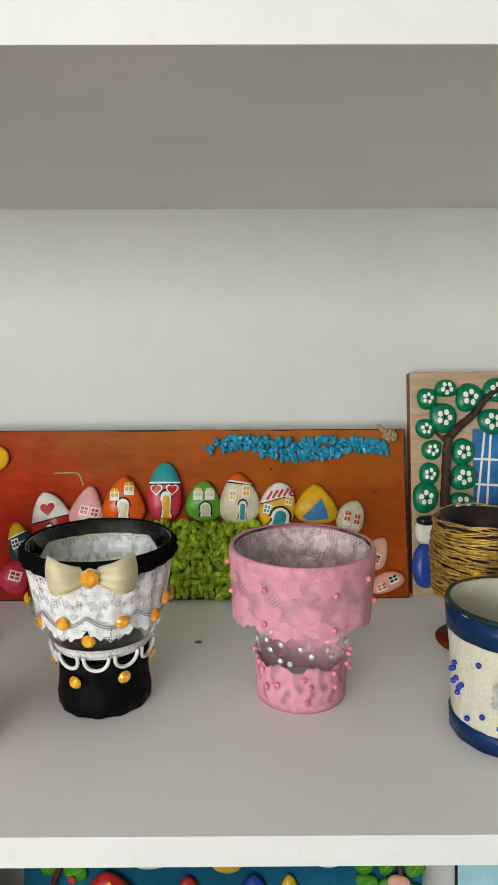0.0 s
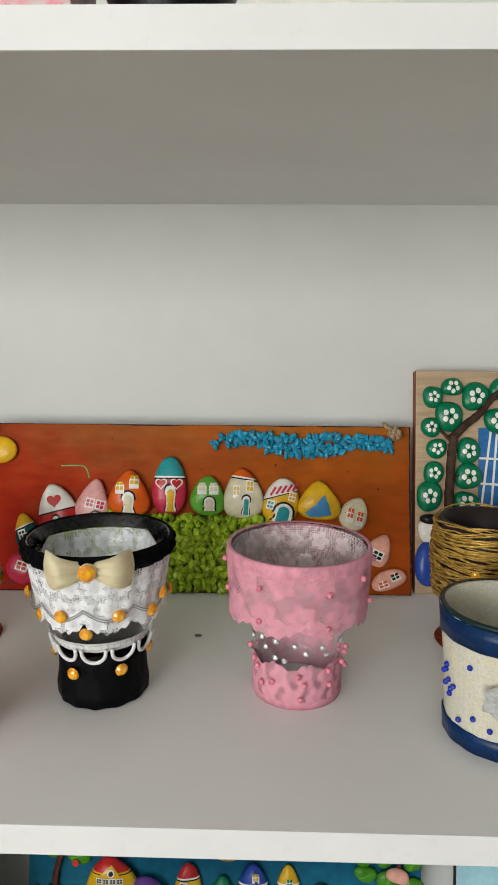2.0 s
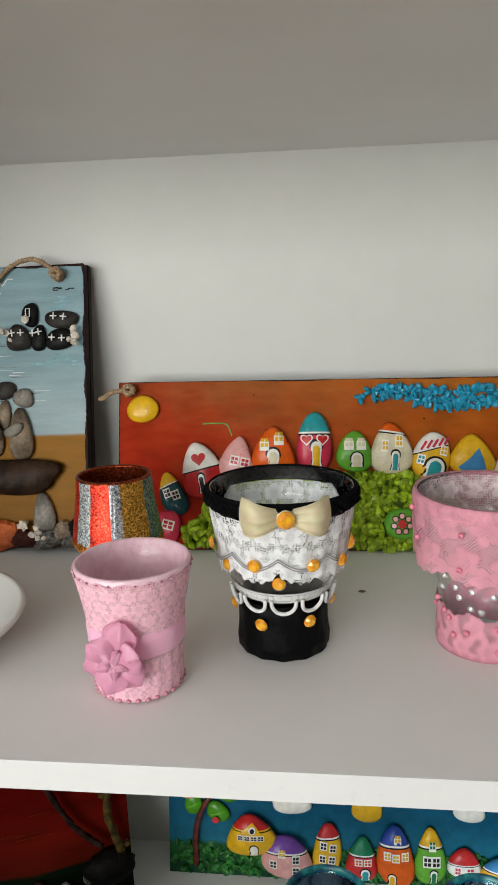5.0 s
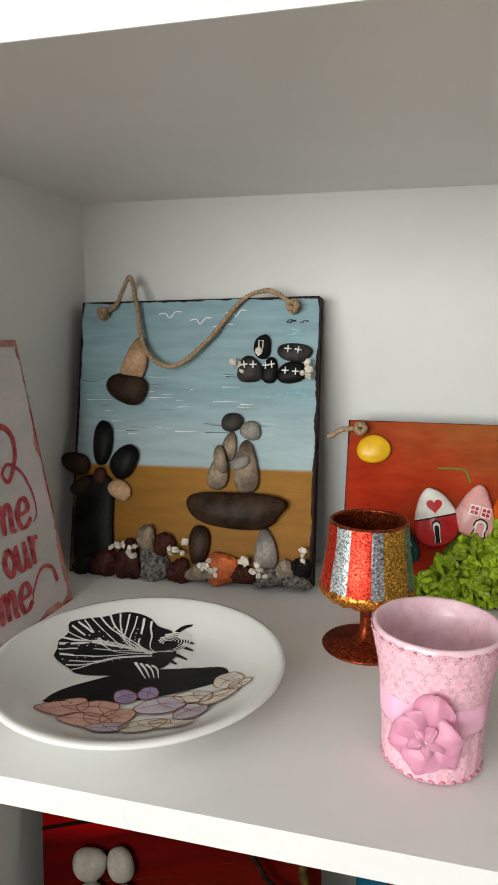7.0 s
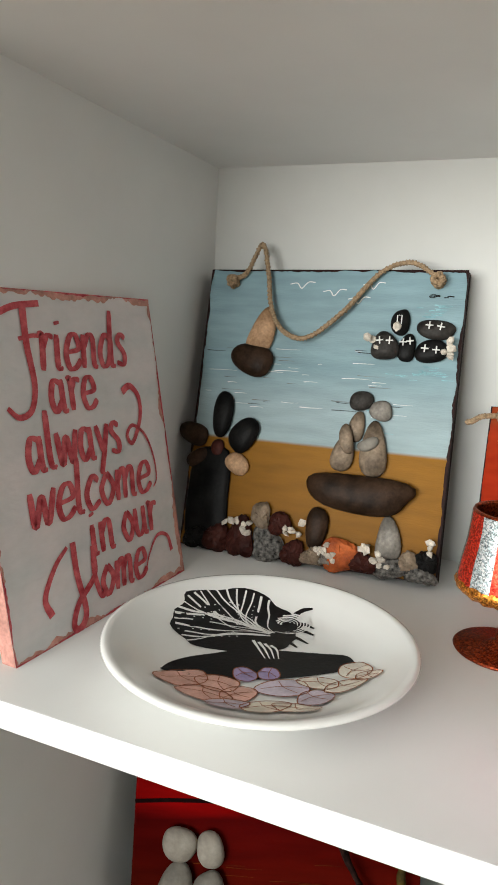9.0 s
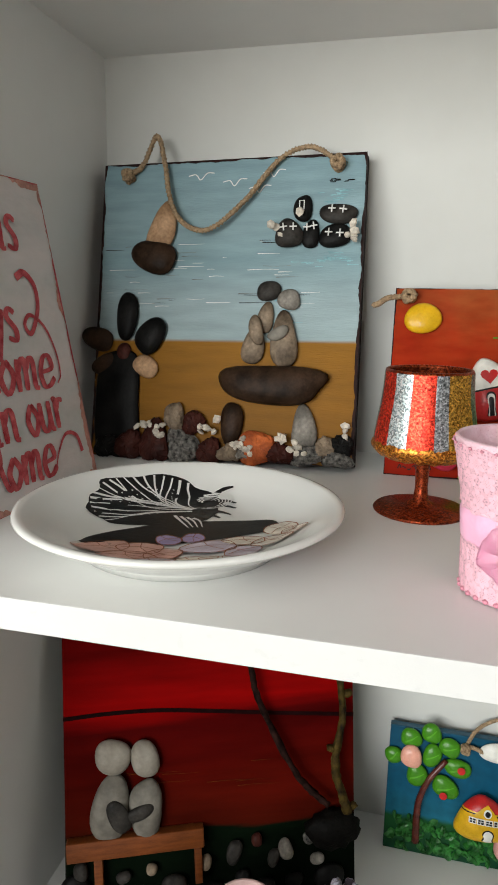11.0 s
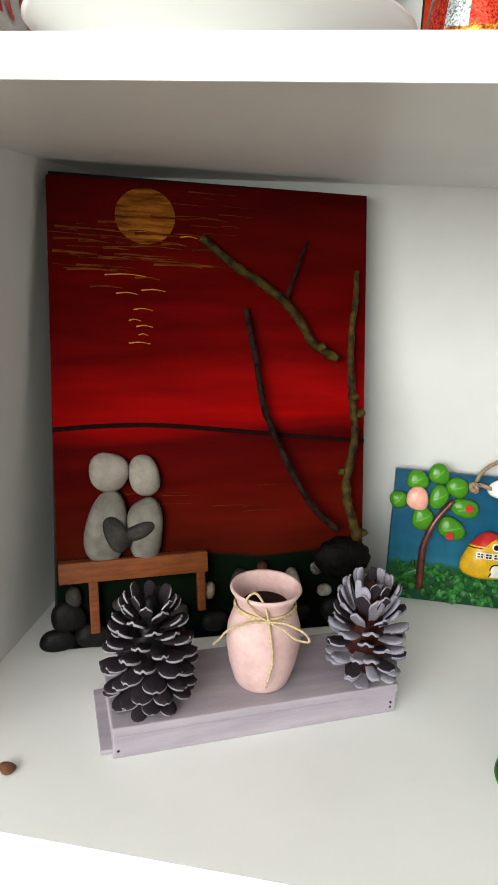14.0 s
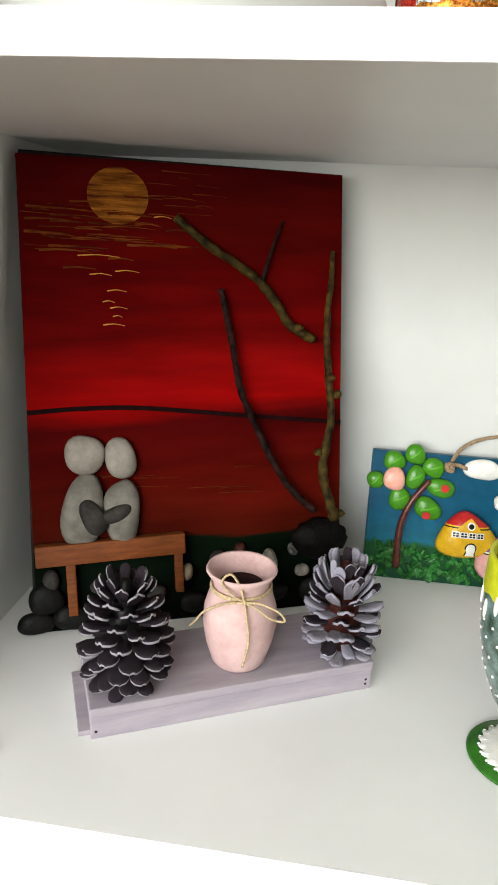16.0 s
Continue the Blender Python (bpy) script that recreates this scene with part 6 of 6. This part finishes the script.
for u, v, w, h, key in ((0.005, 0.102, 0.018, 0.018, "leaf"), (0.022, 0.123, 0.023, 0.019, "leaf"), (0.042, 0.131, 0.020, 0.021, "leaf"), (0.061, 0.119, 0.022, 0.020, "leaf"), (0.044, 0.108, 0.019, 0.025, "leaf"), (0.030, 0.085, 0.022, 0.024, "leaf"), (0.070, 0.099, 0.027, 0.020, "leaf"), (0.059, 0.077, 0.028, 0.022, "leaf"), (0.388, 0.063, 0.025, 0.019, "leaf"), (0.410, 0.082, 0.021, 0.022, "leaf"), (0.442, 0.079, 0.025, 0.022, "leaf"), (0.385, 0.081, 0.022, 0.019, "leaf"), (0.412, 0.056, 0.025, 0.022, "leaf"), (0.442, 0.049, 0.027, 0.022, "leaf"), (0.425, 0.105, 0.026, 0.024, "leaf"), (0.40, 0.105, 0.024, 0.022, "leaf")):
    st, sf = stone(blue, u, v, w, h, P(key), rng.uniform(-25, 25), 0.009, name="leaf_stone", label="glossy green painted pebble leaf")
    part("leaf_stroke", strip(sf, [(-w * 0.25, -h * 0.2), (0, 0), (w * 0.25, h * 0.25)], (0.0022, 0.0008), 0.0005), P("green"), st)
stone(blue, 0.023, 0.105, 0.022, 0.024, P("salmon"), 0, 0.009, name="leaf_stone", label="salmon pink pebble", lift=0.004)
stone(blue, 0.424, 0.064, 0.027, 0.017, P("salmon"), -15, 0.009, name="leaf_stone", label="salmon pink pebble", lift=0.004)
for u, v in ((0.073, 0.100), (0.057, 0.071), (0.441, 0.044)):
    part("apple", decal(flat, oval(0, 0, 0.0078, 0.0078), 0), P("red"), blue, "red painted apple", pose(u, -0.0105, v))
TRUNK = mat("glossy_trunk", (0.09, 0.018, 0.012), 0.25, scale=150, var=0.35, bump=0.4, coat=0.5)
part("tree_trunk", tube([(0.033, -0.004, 0.014), (0.0325, -0.005, 0.040), (0.034, -0.005, 0.060), (0.042, -0.006, 0.083), (0.058, -0.005, 0.106)], (0.0042, 0.0028), 9), TRUNK, blue, "glossy brown trunk")
part("tree_trunk", tube([(0.424, -0.004, 0.004), (0.425, -0.005, 0.030), (0.427, -0.005, 0.055), (0.424, -0.005, 0.085)], (0.0042, 0.0028), 9), TRUNK, blue, "glossy brown trunk")
h1, h1s = house(blue, 0.098, 0.055, 0.056, 0.047, P("yellow"), 0, (0.42, 0.0, P("red")), 0.30, ((-0.42, 0.08, 0.13, 0.13, "r black"), (-0.14, 0.08, 0.13, 0.13, "r black"), (0.14, 0.08, 0.13, 0.13, "r black"), (0.42, 0.08, 0.13, 0.13, "r black")), (0.14, -0.85, 0.16, 0.28, "white"), line="yellow")
part("gable", decal(h1s, [(-0.013, 0.006), (0.0, 0.006), (0.013, 0.006), (0.008, 0.013), (0.002, 0.019), (-0.004, 0.015)], 0.0022), P("yellow"), h1)
part("round_window", decal(h1s, oval(0.002, 0.0115, 0.008, 0.008), 0.0028), P("white"), h1)
part("round_pane", decal(h1s, oval(0.002, 0.0115, 0.0052, 0.0052), 0.0034), P("black"), h1)
house(blue, 0.138, 0.032, 0.057, 0.050, P("pink"), 0, (0.35, 0.0, P("purple")), 0.2, ((-0.5, -0.15, 0.15, 0.2, "r black"), (0.4, 0.1, 0.15, 0.2, "r black"), (0.4, -0.4, 0.15, 0.2, "r black"), (-0.15, 0.35, 0.15, 0.18, "a yellow")))
house(blue, 0.185, 0.041, 0.033, 0.060, P("yellow"), -5, (0.5, 0.2, P("red")), 0.18, ((-0.3, 0.2, 0.24, 0.16, "r black"), (0.35, 0.15, 0.24, 0.16, "r black"), (0.35, -0.3, 0.24, 0.16, "r black"), (-0.3, -0.3, 0.24, 0.16, "r black")))
house(blue, 0.224, 0.031, 0.034, 0.050, P("red"), 0, (0.3, 0.0, P("darkgreen")), 0.18, ((-0.25, 0.0, 0.26, 0.16, "r orange"), (0.35, 0.0, 0.26, 0.16, "r orange")), (0.2, -0.9, 0.3, 0.3, "teal"))
house(blue, 0.261, 0.038, 0.041, 0.070, P("orange"), 0, (0.42, 0.0, P("blue")), 0.22, ((-0.45, 0.1, 0.2, 0.14, "r yellow"), (0, 0.05, 0.2, 0.14, "r yellow"), (0.5, 0.1, 0.2, 0.14, "r yellow"), (0.1, 0.62, 0.2, 0.14, "a yellow")), (-0.2, -0.9, 0.2, 0.2, "yellow"))
house(blue, 0.300, 0.039, 0.032, 0.066, P("green"), 0, (0.4, 0.0, P("yellow")), 0.26, ((-0.25, -0.1, 0.3, 0.2, "r black"), (0.35, -0.1, 0.3, 0.2, "r black"), (0.1, 0.42, 0.25, 0.16, "a darkgreen")), (0.2, -0.9, 0.24, 0.25, "darkgreen"))
house(blue, 0.337, 0.033, 0.036, 0.034, P("white"), 0, (0.1, 0.0, P("red")), 0.15, ((0.3, -0.3, 0.25, 0.3, "r crimson"), (-0.45, -0.3, 0.2, 0.3, "r crimson")))
house(blue, 0.383, 0.025, 0.056, 0.042, P("yellow"), -4, (0.3, 0.0, P("sky")), 0.2, ((-0.55, -0.1, 0.14, 0.2, "r black"), (-0.1, -0.2, 0.14, 0.2, "r black"), (0.4, -0.25, 0.14, 0.2, "r black")), (0.05, -0.95, 0.14, 0.25, "sky"))
for u, v, w, h, key in ((0.144, 0.089, 0.046, 0.020, "white"), (0.230, 0.087, 0.037, 0.026, "yellow"), (0.343, 0.089, 0.034, 0.020, "white"), (0.108, 0.121, 0.036, 0.021, "white")):
    stone(blue, u, v, w, h, P(key), 0, 0.009, name="cloud_stone", label="smooth painted pebble cloud")
knot(blue, 0.076, 0.121, 0.005, 6)
part("hanging_rope", rope([(0.076, -0.004, 0.123), (0.083, -0.005, 0.124), (0.093, -0.005, 0.121)], 0.002), JUTE, blue)
part("hanging_rope", rope([(0.078, -0.003, 0.127), (0.086, 0.004, 0.138), (0.100, 0.010, 0.147), (0.125, 0.014, 0.154), (0.17, 0.018, 0.158), (0.23, 0.018, 0.150), (0.30, 0.014, 0.144), (0.372, -0.003, 0.124)], 0.002), JUTE, blue, "jute hanging rope")
pale = slab("pale_blue_panel", pose(0.292, 0.722, L, -9, 0, 0), 0.16, 0.19, 0.012, mat("pale_blue_paint", (0.33, 0.55, 0.62), 0.5, scale=20, var=0.12), DARKEDGE, "pale blue painted panel leaning on the back", "picture")

# wooden block with cones and vase
LILAC = mat("lilac_washed_wood", (0.33, 0.29, 0.335), 0.65, col2=(0.37, 0.33, 0.36), scale=14, var=0.06, stretch=(1, 7, 7), bump=0.25, bscale=300)
block = thing("wooden_block", pose(-0.387, 0.448, L, 0, 0, 26), "lilac washed hollow wooden block on the shelf", "block")
part("top_board", box(0, 0.214, 0.0, 0.078, 0.018, 0.025, 0.0012), LILAC, block, smooth=False)
part("front_board", box(0.0005, 0.2135, 0.001, 0.008, 0, 0.0176, 0.001), LILAC, block, smooth=False)
part("back_board", box(0.0005, 0.2135, 0.070, 0.077, 0, 0.0176, 0.001), LILAC, block, smooth=False)
for x in (0.0008, 0.2062):
    part("end_board", box(x, x + 0.007, 0.0085, 0.0695, 0.001, 0.0176, 0.001), LILAC, block, smooth=False)
part("base_strip", box(-0.004, 0.2135, 0.006, 0.074, 0.0, 0.004, 0.0006), LILAC, block, "", pose(-0.0035, 0, 0.0002), smooth=False)
for x, z in ((0.004, 0.006), (0.209, 0.009), (0.209, 0.005)):
    part("nail_hole", ball(0.0012, 1), BLACKP, block, "", pose(x, 0.0012, z))

SCALE = mat("frosted_cone_scale", (0.010, 0.006, 0.008), 0.6, col2=(0.036, 0.027, 0.034), scale=130, var=0.4, bump=0.5, bscale=500, rand=0.3, spec=0.07)
SCALEP = mat("lilac_cone_scale", (0.10, 0.085, 0.09), 0.75, col2=(0.30, 0.28, 0.33), scale=130, var=0.3, bump=0.5, bscale=500, rand=0.3)
TIP = mat("whitened_tip", (0.30, 0.28, 0.31), 0.8, scale=200, var=0.25, bump=0.4, rand=0.2)
TIPP = mat("lilac_tip", (0.30, 0.285, 0.345), 0.8, scale=200, var=0.25, bump=0.4, rand=0.2)


def scale_mesh(name, a, b, blunt, thick, width=0.52):
    """A cone scale one unit long, along -y, with a paler lip."""
    bm, rows, n = bmesh.new(), [], 10
    for i in range(n + 1):
        t = i / n
        w = (width * 0.5 + width * 0.5 * min(1, t * 1.5)) * (1 if t < 0.7 else math.sqrt(max(0.02, 1 - ((t - 0.7) / 0.31) ** 2 * blunt)))
        rows.append([(x * w, -t, 0.10 * t * t + 0.12 * (1 - x * x) * t * 0.6, t) for x in (-1, -0.6, 0, 0.6, 1)])
    top = [[bm.verts.new((x, y, z + thick * (0.5 + 0.8 * t))) for x, y, z, t in r] for r in rows]
    low = [[bm.verts.new((x, y, z - thick * 0.5)) for x, y, z, t in r] for r in rows]
    for i in range(n):
        for j in range(4):
            f = bm.faces.new((top[i][j], top[i][j + 1], top[i + 1][j + 1], top[i + 1][j]))
            f.material_index = 0
            bm.faces.new((low[i][j], low[i + 1][j], low[i + 1][j + 1], low[i][j + 1])).material_index = 0
        for j in (0, 4):
            bm.faces.new((top[i][j], top[i + 1][j], low[i + 1][j], low[i][j])).material_index = 1 if i >= n - 4 else 0
    for j in range(4):
        bm.faces.new((top[n][j], top[n][j + 1], low[n][j + 1], low[n][j])).material_index = 1
    bmesh.ops.recalc_face_normals(bm, faces=bm.faces)
    me = mesh_of(bm, name, a)
    me.materials.append(b)
    return me


def pine_cone(m, height, rad, count, lift0, lift1, meshes, core, label, seed, sharp=1.0, bend=2.5, wild=1.0):
    ob, g2 = thing("pine_cone", m, label, "pine cone", "pine cones on the wooden block"), random.Random(seed)
    part("core", lathe([(0, 0.0), (rad * 0.45, 0.0), (rad * 0.5, height * 0.3), (rad * 0.28, height * 0.7), (rad * 0.12, height * 0.9), (0, height * 0.93)], 24), core, ob)
    for k in range(count):
        t = (k + 0.5) / count
        z = height * (0.05 + 0.84 * t)
        env = rad * (math.sin(math.pi * (0.27 + 0.64 * t))) ** 0.6
        ln = max(0.010, env * (0.80 if t < 0.85 else 0.85)) * g2.uniform(0.93, 1.07)
        start = max(0.0, env - ln * math.cos(radians(lift0 + (lift1 - lift0) * t ** bend)))
        z += max(0.0, -math.sin(radians(lift0 + (lift1 - lift0) * t ** bend))) * ln * 0.75
        ang = k * 137.508 + g2.uniform(-5, 5) * wild
        shared("scale", g2.choice(meshes), ob, around(start, ang, z - 0.004, -(lift0 + (lift1 - lift0) * t ** bend) + g2.uniform(-5, 5) * wild) @ Matrix.Diagonal((ln * sharp * g2.uniform(0.9, 1.1), ln, ln, 1)))
    return ob


pine_cone(pose(-0.374, 0.488, L + 0.025), 0.086, 0.0335, 84, -30, 62, [scale_mesh("scale", SCALE, TIP, 1.0, 0.045, 0.29), scale_mesh("scale", SCALE, TIP, 0.98, 0.04, 0.26)], BLACKP, "dark pine cone with white frosted scale tips", 3, 1.0, 2.0)
pine_cone(pose(-0.222, 0.553, L + 0.025), 0.084, 0.0310, 78, -30, 80, [scale_mesh("scale", SCALEP, TIPP, 0.9, 0.045, 0.27), scale_mesh("scale", TIPP, TIPP, 0.8, 0.04, 0.24), scale_mesh("scale", SCALE, TIPP, 0.9, 0.045, 0.27)], R("maroon"), "open pine cone painted pale lilac and white", 9, 1.0, 1.2, 2.6)

CLAY = mat("pink_chalk_clay", (0.56, 0.36, 0.34), 0.8, col2=(0.60, 0.42, 0.40), scale=40, var=0.08, bump=0.35, bscale=400)
vase = thing("clay_vase", pose(-0.298, 0.525, L + 0.025), "small pink clay vase with twine bow", "vase")
part("pot", lathe([(0, 0), (0.0180, 0), (0.0205, 0.003), (0.0250, 0.018), (0.0276, 0.034), (0.0268, 0.047), (0.0235, 0.058), (0.0205, 0.0645), (0.0206, 0.0675), (0.0244, 0.0735), (0.0262, 0.0765), (0.0255, 0.0782), (0.0238, 0.0775), (0.0192, 0.070), (0.0172, 0.064), (0.019, 0.055), (0.02, 0.02), (0, 0.008)], 64), CLAY, vase)
# Dark disc low in the mouth, coloured as the shade inside the vase.
part("inner_shade", lathe([(0, 0.058), (0.0165, 0.0585), (0.0168, 0.0645)], 32), mat("dark_inner_shade", (0.03, 0.012, 0.012), 0.9), vase, "dark disc standing in for the shade inside")
TWINE = mat("pale_twine", (0.50, 0.38, 0.22), 0.85, scale=500, var=0.25, bump=0.6, bscale=1500)
tw = part("twine_wrap", tube([around(0.0222, a, 0.0635 + 0.0008 * math.sin(a / 40)).translation for a in range(0, 721, 15)], 0.0011, 6, n=0), TWINE, vase, "pale twine wound round the neck")
k0 = Vector(around(0.0238, 14, 0.0625).translation)
for pts in (((0, 0, 0), (-0.010, -0.003, 0.008), (-0.016, -0.002, 0.016), (-0.010, 0.000, 0.021), (-0.003, -0.001, 0.012), (0, 0, 0)), ((0, 0, 0), (0.012, -0.003, 0.002), (0.025, -0.003, -0.003), (0.029, -0.002, -0.010), (0.020, -0.003, -0.009), (0.010, -0.002, -0.003), (0, 0, 0)),
            ((0, 0, 0), (-0.014, -0.003, -0.001), (-0.028, 0.000, -0.010), (-0.036, 0.004, -0.022), (-0.040, 0.006, -0.027)), ((0, 0, 0), (0.003, -0.0045, -0.012), (0.005, -0.0065, -0.026), (0.003, -0.006, -0.040), (0.001, -0.004, -0.050))):
    part("twine_bow", tube([k0 + Vector(q) for q in pts], 0.0009, 6), TWINE, tw)
part("twine_knot", ball(0.0022, 2), TWINE, tw, "", Matrix.Translation(k0))

# painted glass goblet, tumblers, dry petal
OLIVEG = mat("painted_green_glass", (0.06, 0.11, 0.07), 0.2, col2=(0.12, 0.18, 0.17), scale=90, var=0.35, bump=0.3, bscale=300, coat=0.5)
LIMEP = mat("lime_paint", (0.52, 0.55, 0.02), 0.35, scale=90, var=0.15)
FOOTG = mat("green_foot_paint", (0.03, 0.14, 0.015), 0.3, scale=90, var=0.25, coat=0.3)
cup2 = thing("painted_goblet", pose(-0.095, 0.487, L), "painted green glass goblet with lime rim and white dots", "goblet")
part("foot", lathe([(0, 0), (0.0345, 0), (0.0362, 0.0015), (0.035, 0.003), (0.016, 0.006), (0.007, 0.010)], 64), FOOTG, cup2, "green foot with white lace dots")
part("foot_lace", lathe([(0.010, 0.0078), (0.018, 0.0066), (0.024, 0.0058), (0.0275, 0.0050), (0.0272, 0.0042)], 88, wave=lambda a, r, z: (r * (1 + (0.05 * math.sin(a * 22) if r > 0.025 else 0)), z)), WHITEP, cup2, "white painted lace ring")
part("stem", lathe([(0.0085, 0.006), (0.0066, 0.016), (0.0068, 0.026), (0.010, 0.030)], 40), LIMEP, cup2, "lime green stem")
cp = [(0.008, 0.028), (0.016, 0.033), (0.026, 0.048), (0.0345, 0.070), (0.0398, 0.094), (0.0418, 0.118), (0.0410, 0.150)]
part("bowl", lathe(cp + [(0.0388, 0.150), (0.0394, 0.118), (0.0374, 0.094), (0.032, 0.070), (0.023, 0.048), (0, 0.036)], 72), OLIVEG, cup2)
part("rim_paint", lathe([(radius_at(cp, z) + 0.0006, z) for z in (0.1280, 0.135, 0.143, 0.1498)] + [(0.0400, 0.1512), (0.0386, 0.1498), (0.0390, 0.138)], 96, wave=lambda a, r, z: (r, z - (0.003 * abs(math.sin(a * 7)) if z < 0.13 else 0))), LIMEP, cup2, "lime painted rim")
drip = mesh_of(ball(0.0021, 2, (1, 0.5, 3.4)), "white_drip", WHITEP)
dot = mesh_of(ball(0.0012, 1, (1, 0.6, 1)), "white_dot", WHITEP)
for k in range(22):
    shared("white_drip", drip, cup2, around(radius_at(cp, 0.122) + 0.0003, k * 360 / 22, 0.124 - 0.004 * (k % 3), 0))
    shared("white_dot", dot, cup2, pose(0.028 * math.sin(k * TAU / 22), -0.028 * math.cos(k * TAU / 22), 0.0047))
    shared("white_dot", dot, cup2, pose(0.024 * math.sin(k * TAU / 22 + 0.1), -0.024 * math.cos(k * TAU / 22 + 0.1), 0.0052))
    for z in (0.058, 0.072, 0.085, 0.098, 0.108):
        shared("white_dot", dot, cup2, around(radius_at(cp, z) + 0.0002, k * 360 / 22 + z * 900, z))
BLUEGL = glass("blue_glass", (0.25, 0.5, 0.75), 0.04)
for x in (-0.015, 0.127):
    tum = thing("blue_tumbler", pose(x, 0.586, L), "blue painted glass tumbler with patterned rim", "tumbler", "tumblers on the lower shelf")
    tp = [(0.030, 0), (0.032, 0.004), (0.036, 0.05), (0.042, 0.118)]
    glass_part("glass", lathe(vessel(tp)), tum, BLUEGL)
    part("rim_paint", lathe([(radius_at(tp, z) + 0.0005, z) for z in (0.104, 0.112, 0.1178)] + [(0.0418, 0.1196), (0.0396, 0.1192), (0.0394, 0.112)], 72), mat("blue_rim_paint", (0.012, 0.05, 0.16), 0.3, col2=(0.02, 0.22, 0.20), scale=120, var=0.3, coat=0.4), tum)
    for k in range(30):
        shared("white_dot", dot, tum, around(0.0405, k * 12, 0.1115))
tagged(part("dried_petal", pebble(0.010, 0.013, 0.003, 77, 0.2)[0], mat("dry_brown", (0.16, 0.07, 0.035), 0.7, scale=200, var=0.3), None, m=pose(-0.451, 0.425, L + 0.001, -90, 0, 60)), "small dry brown petal lying on the shelf", "petal")

# ---- upper shelf, its front edge only just in view ----
U = UP + 0.018
PRINT = mat("pink_printed_card", (0.72, 0.68, 0.66), 0.6, col2=(0.62, 0.20, 0.26), scale=140, var=0.2)
for x, w, d, h, mm, lab in ((-0.13, 0.05, 0.05, 0.06, WHITEP, "small plain white card box"), (-0.075, 0.055, 0.05, 0.05, PRINT, "small card box with pink print"), (0.06, 0.07, 0.05, 0.06, mat("pale_card", (0.66, 0.62, 0.58), 0.7, scale=80, var=0.1), "small pale card box"), (0.20, 0.06, 0.05, 0.055, PRINT, "small card box with pink print")):
    bx = thing("card_box", pose(x, 0.40, U), lab + " on the upper shelf", "box", "card boxes on the upper shelf")
    part("carton", box(0, w, 0, d, 0, h * 0.8, 0.001), mm, bx, smooth=False)
    part("lid", box(-0.001, w + 0.001, -0.001, d + 0.001, h * 0.8, h, 0.001), mm, bx, smooth=False)
bowl = thing("black_bowl", pose(0.02, 0.44, U), "small black bowl standing on the upper shelf", "bowl")
part("wall", lathe([(0, 0), (0.016, 0), (0.024, 0.006), (0.034, 0.03), (0.032, 0.03), (0.021, 0.008), (0, 0.005)], 48), BLACKP, bowl)
